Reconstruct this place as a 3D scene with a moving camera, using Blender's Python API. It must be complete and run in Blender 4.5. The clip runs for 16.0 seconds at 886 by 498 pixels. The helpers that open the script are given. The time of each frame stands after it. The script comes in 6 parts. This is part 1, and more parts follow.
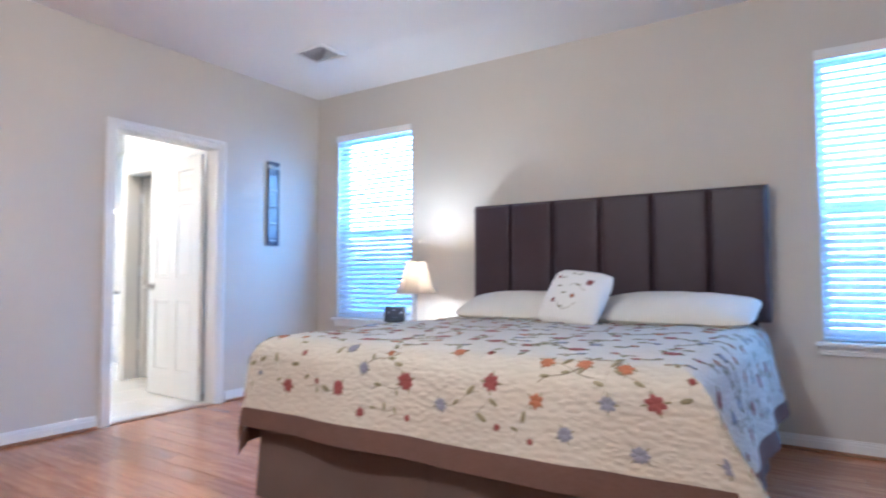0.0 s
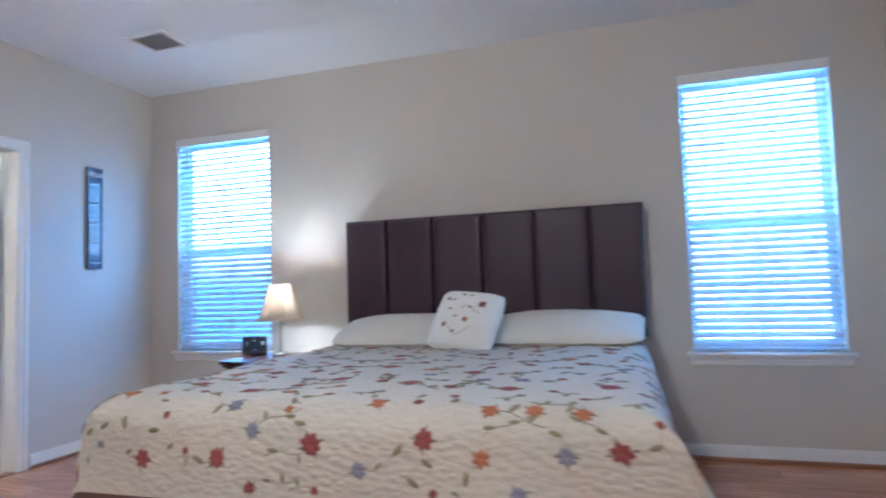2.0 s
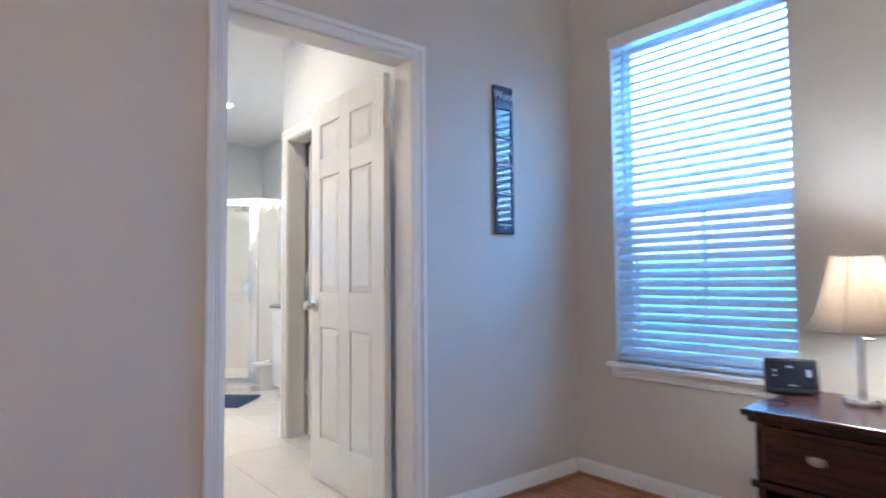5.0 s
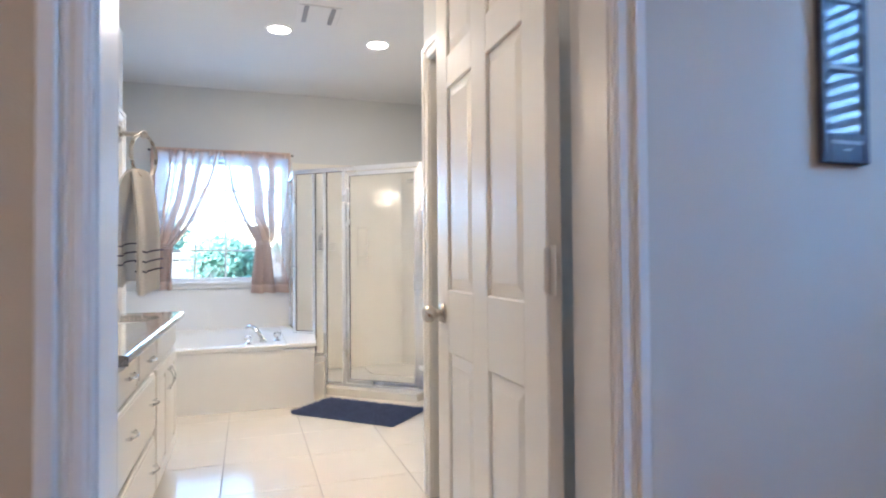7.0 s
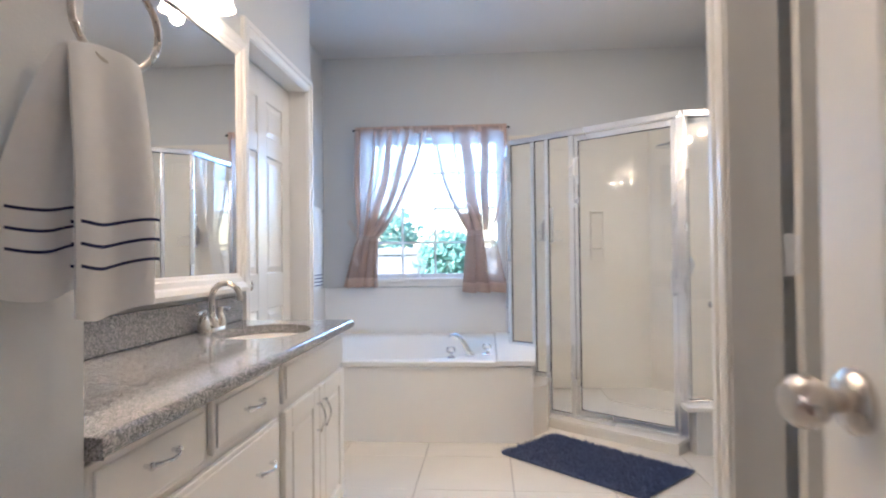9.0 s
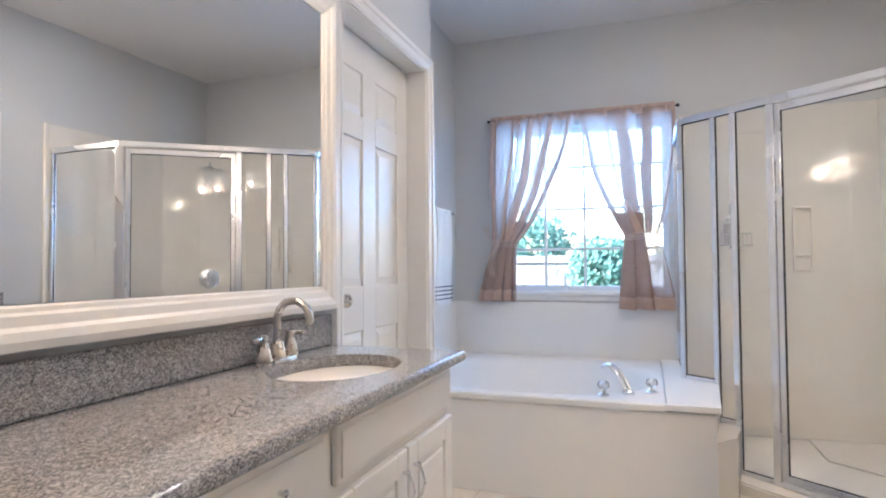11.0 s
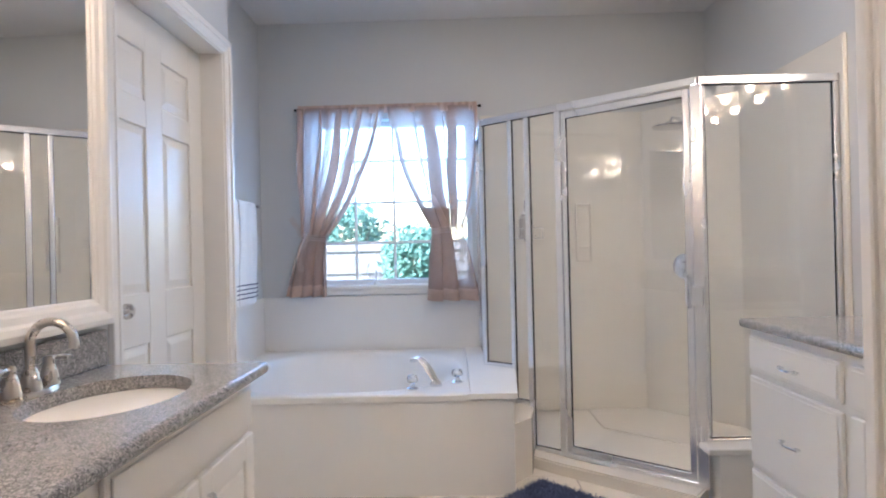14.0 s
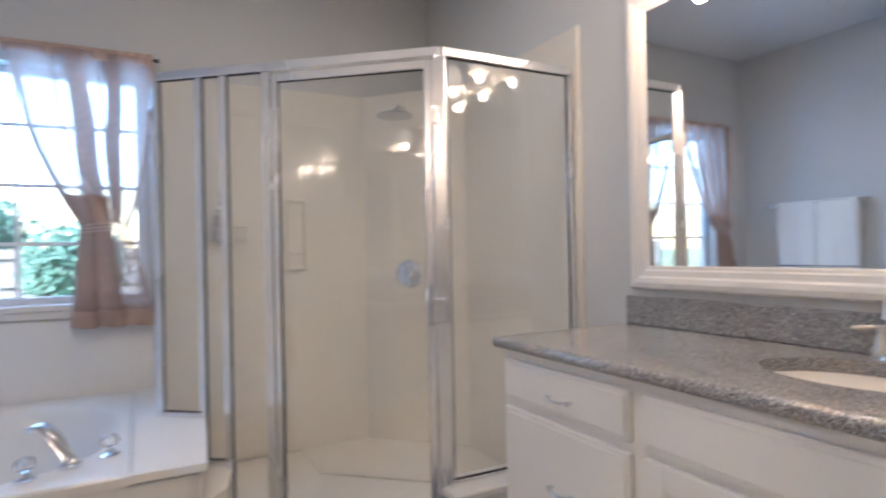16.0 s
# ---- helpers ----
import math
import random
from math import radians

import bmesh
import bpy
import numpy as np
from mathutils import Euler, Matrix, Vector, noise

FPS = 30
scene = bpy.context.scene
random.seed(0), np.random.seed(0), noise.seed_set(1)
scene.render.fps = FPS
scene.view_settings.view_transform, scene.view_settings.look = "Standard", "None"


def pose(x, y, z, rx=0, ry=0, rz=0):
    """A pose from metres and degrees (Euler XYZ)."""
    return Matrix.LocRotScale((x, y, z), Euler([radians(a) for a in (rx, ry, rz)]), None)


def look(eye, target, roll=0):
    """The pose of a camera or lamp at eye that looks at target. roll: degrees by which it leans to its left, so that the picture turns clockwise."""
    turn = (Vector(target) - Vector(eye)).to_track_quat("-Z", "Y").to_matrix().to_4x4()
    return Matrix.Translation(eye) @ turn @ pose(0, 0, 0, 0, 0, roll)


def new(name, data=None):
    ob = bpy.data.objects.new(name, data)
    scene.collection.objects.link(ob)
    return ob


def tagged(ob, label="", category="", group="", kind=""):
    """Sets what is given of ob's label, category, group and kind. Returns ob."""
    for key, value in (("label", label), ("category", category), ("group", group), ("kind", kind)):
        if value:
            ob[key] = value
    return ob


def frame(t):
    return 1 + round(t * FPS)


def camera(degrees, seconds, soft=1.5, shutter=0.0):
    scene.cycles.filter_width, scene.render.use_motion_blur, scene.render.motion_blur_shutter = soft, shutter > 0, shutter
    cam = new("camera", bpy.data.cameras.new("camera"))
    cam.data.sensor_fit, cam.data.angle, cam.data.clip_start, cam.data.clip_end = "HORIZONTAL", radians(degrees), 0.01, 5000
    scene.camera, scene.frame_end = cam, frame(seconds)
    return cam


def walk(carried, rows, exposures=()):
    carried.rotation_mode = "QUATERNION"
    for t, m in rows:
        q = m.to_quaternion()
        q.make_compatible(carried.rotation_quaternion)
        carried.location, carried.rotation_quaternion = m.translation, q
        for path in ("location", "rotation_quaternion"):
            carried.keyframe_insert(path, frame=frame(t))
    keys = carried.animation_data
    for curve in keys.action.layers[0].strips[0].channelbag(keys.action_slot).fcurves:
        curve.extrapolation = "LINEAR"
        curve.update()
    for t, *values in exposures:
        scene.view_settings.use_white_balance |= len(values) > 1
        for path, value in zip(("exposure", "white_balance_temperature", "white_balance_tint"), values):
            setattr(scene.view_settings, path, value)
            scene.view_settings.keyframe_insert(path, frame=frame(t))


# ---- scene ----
cam = camera(74.1, 16.0, 2.0, 0.5)
PATH = [
    (0, (-0.47, 0.609, 1.009), (-1.57, 2.277, 1.104), -0.1),
    (0.5, (-0.446, 0.625, 1.033), (-1.269, 2.444, 1.156), -0.9),
    (1, (-0.468, 0.607, 1.067), (-1.088, 2.504, 1.202), -1.6),
    (1.5, (-0.607, 0.674, 1.071), (-1.126, 2.601, 1.199), -1.9),
    (2, (-0.873, 0.783, 1.089), (-1.469, 2.688, 1.211), -1.9),
    (2.5, (-1.219, 0.881, 1.072), (-1.977, 2.727, 1.198), -1.6),
    (3, (-1.463, 1.042, 1.054), (-2.369, 2.821, 1.174), -1.6),
    (3.5, (-1.709, 1.273, 1.079), (-2.89, 2.883, 1.192), -1.1),
    (4, (-1.927, 1.5, 1.075), (-3.287, 2.963, 1.175), -0.7),
    (4.5, (-2.19, 1.76, 1.073), (-3.635, 3.139, 1.179), -0.5),
    (5, (-2.517, 2.032, 1.068), (-4.067, 3.291, 1.17), -0.5),
    (5.2, (-2.629, 2.12, 1.049), (-4.226, 3.319, 1.162), -0.2),
    (7.3, (-3.88, 3.008, 1.099), (-5.806, 3.545, 1.128), -0.7),
    (7.5, (-4.003, 3.042, 1.099), (-5.947, 3.514, 1.128), -0.8),
    (8, (-4.298, 3.126, 1.085), (-6.284, 3.362, 1.111), -0.7),
    (8.5, (-4.53, 3.168, 1.082), (-6.529, 3.167, 1.111), -0.6),
    (9, (-4.826, 3.148, 1.076), (-6.821, 3.001, 1.105), -0.6),
    (9.5, (-5.025, 3.124, 1.074), (-6.999, 2.805, 1.12), -0.6),
    (9.7, (-5.117, 3.125, 1.069), (-7.074, 2.717, 1.124), -0.6),
    (11.8, (-5.564, 3.16, 1.087), (-7.447, 2.489, 1.149), -0.4),
    (12, (-5.578, 3.172, 1.086), (-7.495, 2.605, 1.149), -0.5),
    (12.5, (-5.583, 3.182, 1.08), (-7.552, 2.833, 1.143), -0.7),
    (13, (-5.572, 3.176, 1.081), (-7.566, 3.023, 1.136), -1.0),
    (13.5, (-5.541, 3.15, 1.101), (-7.539, 3.068, 1.141), -1.2),
    (14, (-5.533, 3.149, 1.135), (-7.533, 3.108, 1.14), -1.3),
    (14.5, (-5.663, 3.182, 1.124), (-7.662, 3.232, 1.122), -1.3),
    (14.7, (-5.763, 3.203, 1.122), (-7.76, 3.309, 1.115), -1.3),
    (15, (-5.896, 3.219, 1.113), (-7.884, 3.444, 1.107), -1.3),
    (15.5, (-6.084, 3.248, 1.092), (-8.019, 3.754, 1.086), -1.3),
    (16, (-6.235, 3.237, 1.122), (-8.009, 4.159, 1.132), -1.2),
]
EXPOSURES = [(0, 4.70, 4720, 9), (1, 4.42, 4540, 6), (1.5, 4.43, 4500, 6), (2.5, 4.15, 4700, 7), (3, 4.34, 4890, 9), (3.5, 4.42, 4870, 10), (4, 4.32, 4880, 9), (4.5, 4.18, 4920, 10), (5.2, 3.90, 4880, 8), (7.5, 3.72, 5380, 14), (8.0, 3.68, 5340, 15), (8.5, 3.44, 5300, 15), (9.7, 3.37, 5240, 16), (12.5, 3.20, 5240, 16), (14, 3.13, 5260, 17), (15, 3.06, 5260, 17), (16, 2.88, 5400, 18)]
walk(cam, [(t, look(eye, target, roll)) for t, eye, target, roll in PATH], EXPOSURES)

# ---------------------------------------------------------------- world and large lights
world = bpy.data.worlds.new("sky")
scene.world = world
world.use_nodes = True
wn = world.node_tree.nodes
sky = wn.new("ShaderNodeTexSky")
sky.sky_type = "NISHITA"
sky.sun_disc = False
sky.sun_elevation = radians(32)
sky.ozone_density = 3.0
sky.air_density = 1.6
sky.dust_density = 1.0
sky.sun_rotation = radians(150)
wn["Background"].inputs["Strength"].default_value = 0.15
world.node_tree.links.new(sky.outputs[0], wn["Background"].inputs[0])


def lamp(name, kind, m, watts, colour, size=0.1, size_y=None):
    data = bpy.data.lights.new(name, kind)
    data.energy, data.color = watts, colour
    if kind == "SUN":
        data.angle = radians(size)
    elif kind == "AREA":
        data.size = size
        if size_y:
            data.shape, data.size_y = "RECTANGLE", size_y
    else:
        data.shadow_soft_size = size
    ob = new(name, data)
    ob.matrix_world = m
    return ob


lamp("sun", "SUN", look((4.3, -7.3, 5.3), (0, 0, 0)), 5.0, (1.0, 0.95, 0.88), 12)
# daylight of the open sky in the upper sashes of the two bedroom windows
for wx, low in ((-3.907, 0.3), (-0.1075, 0.6)):
    lamp("window_daylight", "AREA", look((wx, 4.835, 1.86), (wx, 3.0, 1.86)), 1.6, (0.18, 0.50, 1.0), 0.80, 0.84)
    # the lower sashes look at the fence and get less of it
    lamp("window_daylight", "AREA", look((wx, 4.835, 1.04), (wx, 3.0, 1.04)), low, (0.14, 0.45, 1.0), 0.78, 0.70)
# and in the upper sash of the bathroom window
lamp("window_daylight", "AREA", look((-9.674, 2.73, 1.745), (-8.0, 2.73, 1.745)), 2.2, (0.30, 0.60, 1.0), 1.0, 0.52)

WARM = (1.0, 0.72, 0.44)
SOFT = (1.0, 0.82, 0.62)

# ---------------------------------------------------------------- materials


def material(name, base, rough=0.5, metal=0.0, vary=0.08, scale=6.0, bump=0.0, bump_scale=120.0, second=None, clear=0.0, spec=0.5):
    """A painted, wooden, metal or cloth surface with variation at two scales and a fine relief."""
    m = bpy.data.materials.new(name)
    m.use_nodes = True
    n, l = m.node_tree.nodes, m.node_tree.links
    b = n["Principled BSDF"]
    b.inputs["Roughness"].default_value = rough
    b.inputs["Metallic"].default_value = metal
    b.inputs["Coat Weight"].default_value = clear
    b.inputs["Specular IOR Level"].default_value = spec
    tc = n.new("ShaderNodeTexCoord")
    big = n.new("ShaderNodeTexNoise")
    big.inputs["Scale"].default_value = scale
    big.inputs["Detail"].default_value = 6
    l.new(tc.outputs["Object"], big.inputs["Vector"])
    mix = n.new("ShaderNodeMix")
    mix.data_type = "RGBA"
    lo = second or tuple(c * (1 - vary) for c in base)
    hi = tuple(min(1.0, c * (1 + vary * 0.6)) for c in base)
    mix.inputs[6].default_value = (*lo, 1)
    mix.inputs[7].default_value = (*hi, 1)
    l.new(big.outputs["Fac"], mix.inputs[0])
    l.new(mix.outputs[2], b.inputs["Base Color"])
    rr = n.new("ShaderNodeMapRange")
    rr.inputs[3].default_value = max(0.0, rough - 0.06)
    rr.inputs[4].default_value = min(1.0, rough + 0.08)
    l.new(big.outputs["Fac"], rr.inputs[0])
    l.new(rr.outputs[0], b.inputs["Roughness"])
    if bump:
        fine = n.new("ShaderNodeTexNoise")
        fine.inputs["Scale"].default_value = bump_scale
        fine.inputs["Detail"].default_value = 4
        l.new(tc.outputs["Object"], fine.inputs["Vector"])
        bp = n.new("ShaderNodeBump")
        bp.inputs["Strength"].default_value = bump
        bp.inputs["Distance"].default_value = 0.004
        l.new(fine.outputs["Fac"], bp.inputs["Height"])
        l.new(bp.outputs[0], b.inputs["Normal"])
    return m


def glass_material(name, tint=(1, 1, 1), rough=0.0):
    m = bpy.data.materials.new(name)
    m.use_nodes = True
    b = m.node_tree.nodes["Principled BSDF"]
    b.inputs["Base Color"].default_value = (*tint, 1)
    b.inputs["Roughness"].default_value = rough
    b.inputs["Transmission Weight"].default_value = 1.0
    b.inputs["IOR"].default_value = 1.48
    return m


def glow_material(name, colour, strength):
    m = bpy.data.materials.new(name)
    m.use_nodes = True
    b = m.node_tree.nodes["Principled BSDF"]
    b.inputs["Base Color"].default_value = (*colour, 1)
    b.inputs["Emission Color"].default_value = (*colour, 1)
    b.inputs["Emission Strength"].default_value = strength
    return m


def sheer_material(name, colour, through_share, see=0.0):
    """Cloth or plastic that lets light through: diffuse, translucent and, for open weave, clear."""
    m = bpy.data.materials.new(name)
    m.use_nodes = True
    n, l = m.node_tree.nodes, m.node_tree.links
    n.remove(n["Principled BSDF"])
    tc = n.new("ShaderNodeTexCoord")
    noise_tex = n.new("ShaderNodeTexNoise")
    noise_tex.inputs["Scale"].default_value = 40
    l.new(tc.outputs["Object"], noise_tex.inputs["Vector"])
    mixc = n.new("ShaderNodeMix")
    mixc.data_type = "RGBA"
    mixc.inputs[6].default_value = (*[c * 0.85 for c in colour], 1)
    mixc.inputs[7].default_value = (*[min(1, c * 1.1) for c in colour], 1)
    l.new(noise_tex.outputs["Fac"], mixc.inputs[0])
    d = n.new("ShaderNodeBsdfDiffuse")
    t = n.new("ShaderNodeBsdfTranslucent")
    l.new(mixc.outputs[2], d.inputs[0])
    l.new(mixc.outputs[2], t.inputs[0])
    mx = n.new("ShaderNodeMixShader")
    mx.inputs[0].default_value = through_share
    l.new(d.outputs[0], mx.inputs[1])
    l.new(t.outputs[0], mx.inputs[2])
    last = mx
    if see:
        tr = n.new("ShaderNodeBsdfTransparent")
        wave = n.new("ShaderNodeTexWave")
        wave.bands_direction = "Z"
        wave.inputs["Scale"].default_value = 60
        wave.inputs["Distortion"].default_value = 3
        l.new(tc.outputs["Object"], wave.inputs["Vector"])
        mr = n.new("ShaderNodeMapRange")
        mr.inputs[3].default_value = see - 0.15
        mr.inputs[4].default_value = see + 0.15
        l.new(wave.outputs["Fac"], mr.inputs[0])
        m2 = n.new("ShaderNodeMixShader")
        l.new(mr.outputs[0], m2.inputs[0])
        l.new(mx.outputs[0], m2.inputs[1])
        l.new(tr.outputs[0], m2.inputs[2])
        last = m2
    l.new(last.outputs[0], n["Material Output"].inputs[0])
    return m


def wood_plank_material(name, dark, light, rough, along="X"):
    m = material(name, light, rough, 0, 0.1, 3.0)
    n, l = m.node_tree.nodes, m.node_tree.links
    b = n["Principled BSDF"]
    tc = n.new("ShaderNodeTexCoord")
    mp = n.new("ShaderNodeMapping")
    mp.inputs["Scale"].default_value = (1.2, 22, 22) if along == "X" else (22, 22, 1.2)
    info = n.new("ShaderNodeObjectInfo")
    add = n.new("ShaderNodeVectorMath")
    add.operation = "ADD"
    sc = n.new("ShaderNodeVectorMath")
    sc.operation = "SCALE"
    sc.inputs[0].default_value = (13.1, 7.7, 3.3)
    l.new(info.outputs["Random"], sc.inputs["Scale"])
    l.new(tc.outputs["Object"], add.inputs[0])
    l.new(sc.outputs[0], add.inputs[1])
    l.new(add.outputs[0], mp.inputs["Vector"])
    g = n.new("ShaderNodeTexNoise")
    g.inputs["Scale"].default_value = 3.0
    g.inputs["Detail"].default_value = 8
    g.inputs["Distortion"].default_value = 0.8
    l.new(mp.outputs[0], g.inputs["Vector"])
    ramp = n.new("ShaderNodeValToRGB")
    ramp.color_ramp.elements[0].position, ramp.color_ramp.elements[1].position = 0.3, 0.72
    ramp.color_ramp.elements[0].color = (*dark, 1)
    ramp.color_ramp.elements[1].color = (*light, 1)
    l.new(g.outputs["Fac"], ramp.inputs[0])
    hs = n.new("ShaderNodeHueSaturation")
    mr = n.new("ShaderNodeMapRange")
    mr.inputs[3].default_value, mr.inputs[4].default_value = 0.82, 1.15
    l.new(info.outputs["Random"], mr.inputs[0])
    l.new(mr.outputs[0], hs.inputs["Value"])
    l.new(ramp.outputs[0], hs.inputs["Color"])
    l.new(hs.outputs[0], b.inputs["Base Color"])
    return m


def granite_material():
    m = material("grey_granite", (0.3, 0.3, 0.3), 0.07, 0, 0.1, 4)
    n, l = m.node_tree.nodes, m.node_tree.links
    b = n["Principled BSDF"]
    tc = n.new("ShaderNodeTexCoord")
    v = n.new("ShaderNodeTexVoronoi")
    v.inputs["Scale"].default_value = 430
    l.new(tc.outputs["Object"], v.inputs["Vector"])
    ns = n.new("ShaderNodeTexNoise")
    ns.inputs["Scale"].default_value = 80
    ns.inputs["Detail"].default_value = 5
    l.new(tc.outputs["Object"], ns.inputs["Vector"])
    mx = n.new("ShaderNodeMix")
    mx.data_type = "FLOAT"
    mx.inputs[0].default_value = 0.45
    sep = n.new("ShaderNodeSeparateColor")
    l.new(v.outputs["Color"], sep.inputs[0])
    l.new(sep.outputs[0], mx.inputs[2])
    l.new(ns.outputs["Fac"], mx.inputs[3])
    ramp = n.new("ShaderNodeValToRGB")
    e = ramp.color_ramp.elements
    e[0].position, e[0].color = 0.2, (0.08, 0.08, 0.09, 1)
    e[1].position, e[1].color = 0.8, (0.56, 0.55, 0.53, 1)
    for p, c in ((0.36, (0.18, 0.18, 0.19, 1)), (0.50, (0.28, 0.277, 0.28, 1)), (0.64, (0.40, 0.39, 0.38, 1))):
        k = e.new(p)
        k.color = c
    l.new(mx.outputs[0], ramp.inputs[0])
    l.new(ramp.outputs[0], b.inputs["Base Color"])
    return m


def quilt_material():
    m = material("cream_quilted_cotton", (0.505, 0.46, 0.382), 0.9, 0, 0.06, 5, spec=0.1)
    n, l = m.node_tree.nodes, m.node_tree.links
    tc = n.new("ShaderNodeTexCoord")
    mp = n.new("ShaderNodeMapping")
    mp.inputs["Scale"].default_value = (1.0, 1.5, 1.9)
    l.new(tc.outputs["Object"], mp.inputs["Vector"])
    v = n.new("ShaderNodeTexVoronoi")
    v.feature = "SMOOTH_F1"
    v.inputs["Scale"].default_value = 32
    ns = n.new("ShaderNodeTexNoise")
    ns.inputs["Scale"].default_value = 30
    l.new(mp.outputs[0], v.inputs["Vector"])
    l.new(mp.outputs[0], ns.inputs["Vector"])
    ad = n.new("ShaderNodeMath")
    ad.operation = "MULTIPLY_ADD"
    ad.inputs[1].default_value = 0.5
    l.new(ns.outputs["Fac"], ad.inputs[0])
    l.new(v.outputs["Distance"], ad.inputs[2])
    bp = n.new("ShaderNodeBump")
    bp.invert = True
    bp.inputs["Strength"].default_value = 0.55
    bp.inputs["Distance"].default_value = 0.009
    l.new(ad.outputs[0], bp.inputs["Height"])
    l.new(bp.outputs[0], n["Principled BSDF"].inputs["Normal"])
    return m


M_BEDWALL = material("beige_wall_paint", (0.60, 0.55, 0.475), 0.75, 0, 0.03, 2, 0.12, 260)
M_CEIL = material("ceiling_paint", (0.82, 0.80, 0.775), 0.85, 0, 0.03, 2, 0.15, 200)
M_BATHWALL = material("grey_blue_wall_paint", (0.60, 0.605, 0.595), 0.65, 0, 0.03, 2, 0.12, 260)
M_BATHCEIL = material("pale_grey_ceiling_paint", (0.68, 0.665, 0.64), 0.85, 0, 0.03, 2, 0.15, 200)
M_TRIM = material("white_trim_paint", (0.80, 0.78, 0.74), 0.32, 0, 0.03, 5)
M_DOOR = material("white_door_paint", (0.78, 0.755, 0.70), 0.33, 0, 0.03, 5, 0.03, 90)
M_CAB = material("white_cabinet_paint", (0.82, 0.80, 0.75), 0.3, 0, 0.03, 5)
M_FLOORWOOD = wood_plank_material("reddish_oak_laminate", (0.30, 0.115, 0.052), (0.56, 0.25, 0.125), 0.10)
M_SHOE = wood_plank_material("oak_shoe_moulding", (0.22, 0.10, 0.05), (0.36, 0.18, 0.09), 0.35)
M_TILE = material("cream_floor_tile", (0.74, 0.69, 0.60), 0.14, 0, 0.06, 4, 0.02, 40)
M_GROUT = material("tile_grout", (0.42, 0.38, 0.33), 0.9, 0, 0.1, 30)
M_LEATHER = material("dark_brown_leather", (0.036, 0.017, 0.026), 0.46, 0, 0.2, 9, 0.12, 260)
M_NSWOOD = wood_plank_material("dark_cherry_wood", (0.022, 0.008, 0.007), (0.05, 0.018, 0.014), 0.25)
M_QUILT = quilt_material()
M_BORDER = material("brown_quilt_border", (0.13, 0.075, 0.058), 0.85, 0, 0.15, 20, 0.4, 60, spec=0.1)
M_SKIRT = material("brown_bed_skirt", (0.11, 0.075, 0.062), 0.8, 0, 0.12, 8, 0.2, 300, spec=0.15)
M_PILLOW = material("cream_pillow_cotton", (0.70, 0.66, 0.58), 0.9, 0, 0.05, 8, 0.2, 40, spec=0.1)
M_CUSHION = material("ivory_cushion_cotton", (0.76, 0.73, 0.68), 0.9, 0, 0.05, 8, 0.25, 60, spec=0.1)
M_CHROME = material("polished_chrome", (0.78, 0.79, 0.81), 0.09, 1, 0.04, 8)
M_NICKEL = material("brushed_nickel", (0.60, 0.56, 0.51), 0.27, 1, 0.06, 30)
M_SILVER = material("bright_aluminium_frame", (0.85, 0.86, 0.88), 0.26, 1, 0.02, 1.5)
M_ACRYL = material("white_acrylic", (0.80, 0.79, 0.76), 0.3, 0, 0.02, 4)
M_SURROUND = material("cream_shower_surround", (0.76, 0.72, 0.64), 0.07, 0, 0.03, 4)
M_PORC = material("white_porcelain", (0.84, 0.82, 0.79), 0.08, 0, 0.02, 6)
M_GRANITE = granite_material()
M_GLASS = glass_material("clear_glass")
M_SHGLASS = glass_material("shower_glass", (0.97, 0.985, 0.98))
M_CRYSTAL = glass_material("clear_acrylic_knob")
M_MIRROR = material("mirror_silvering", (0.88, 0.89, 0.89), 0.0, 1, 0.0, 1)
M_MIRROR.node_tree.nodes["Principled BSDF"].inputs["Roughness"].default_value = 0.0
for _l in list(M_MIRROR.node_tree.nodes["Principled BSDF"].inputs["Roughness"].links):
    M_MIRROR.node_tree.links.remove(_l)
M_SLAT = sheer_material("white_blind_slat", (0.74, 0.79, 0.84), 0.22)
M_CURTAIN = sheer_material("tan_sheer_curtain", (0.56, 0.42, 0.35), 0.40, 0.34)
M_CURTAIN2 = sheer_material("tan_curtain_hem", (0.58, 0.43, 0.35), 0.26, 0.0)
M_CORD = material("curtain_tie_cord", (0.60, 0.48, 0.40), 0.9)
M_TOWEL = material("white_terry_towel", (0.87, 0.86, 0.84), 0.95, 0, 0.05, 60, 0.35, 650, spec=0.05)
M_STRIPE = material("navy_towel_stripe", (0.035, 0.045, 0.11), 0.95, 0, 0.2, 60, 0.5, 420, spec=0.05)
M_RUG = material("navy_shag", (0.12, 0.15, 0.27), 0.95, 0, 0.35, 30, spec=0.1)
M_SHADE = sheer_material("tan_lamp_shade", (0.54, 0.47, 0.38), 0.27)
M_SHADERIB = material("shade_rib_trim", (0.42, 0.36, 0.28), 0.8)
M_FROST = glow_material("frosted_lit_glass", (1.0, 0.82, 0.58), 0.6)
M_BULB = glow_material("lit_bulb", (1.0, 0.80, 0.52), 6.0)
M_CAN = glow_material("recessed_lamp_lens", (1.0, 0.88, 0.70), 3.0)
M_BLACK = material("black_plastic", (0.006, 0.006, 0.007), 0.45, 0, 0.1, 20, spec=0.25)
M_SCREEN = material("dark_glass_screen", (0.004, 0.005, 0.009), 0.4, 0, 0.1, 9, spec=0.08)
M_GREYBAR = material("pale_print", (0.45, 0.48, 0.52), 0.6)
M_READOUT = material("dim_display_print", (0.11, 0.13, 0.17), 0.4)
M_NAVYFRAME = material("navy_frame_paint", (0.018, 0.022, 0.055), 0.45, 0, 0.1, 20)
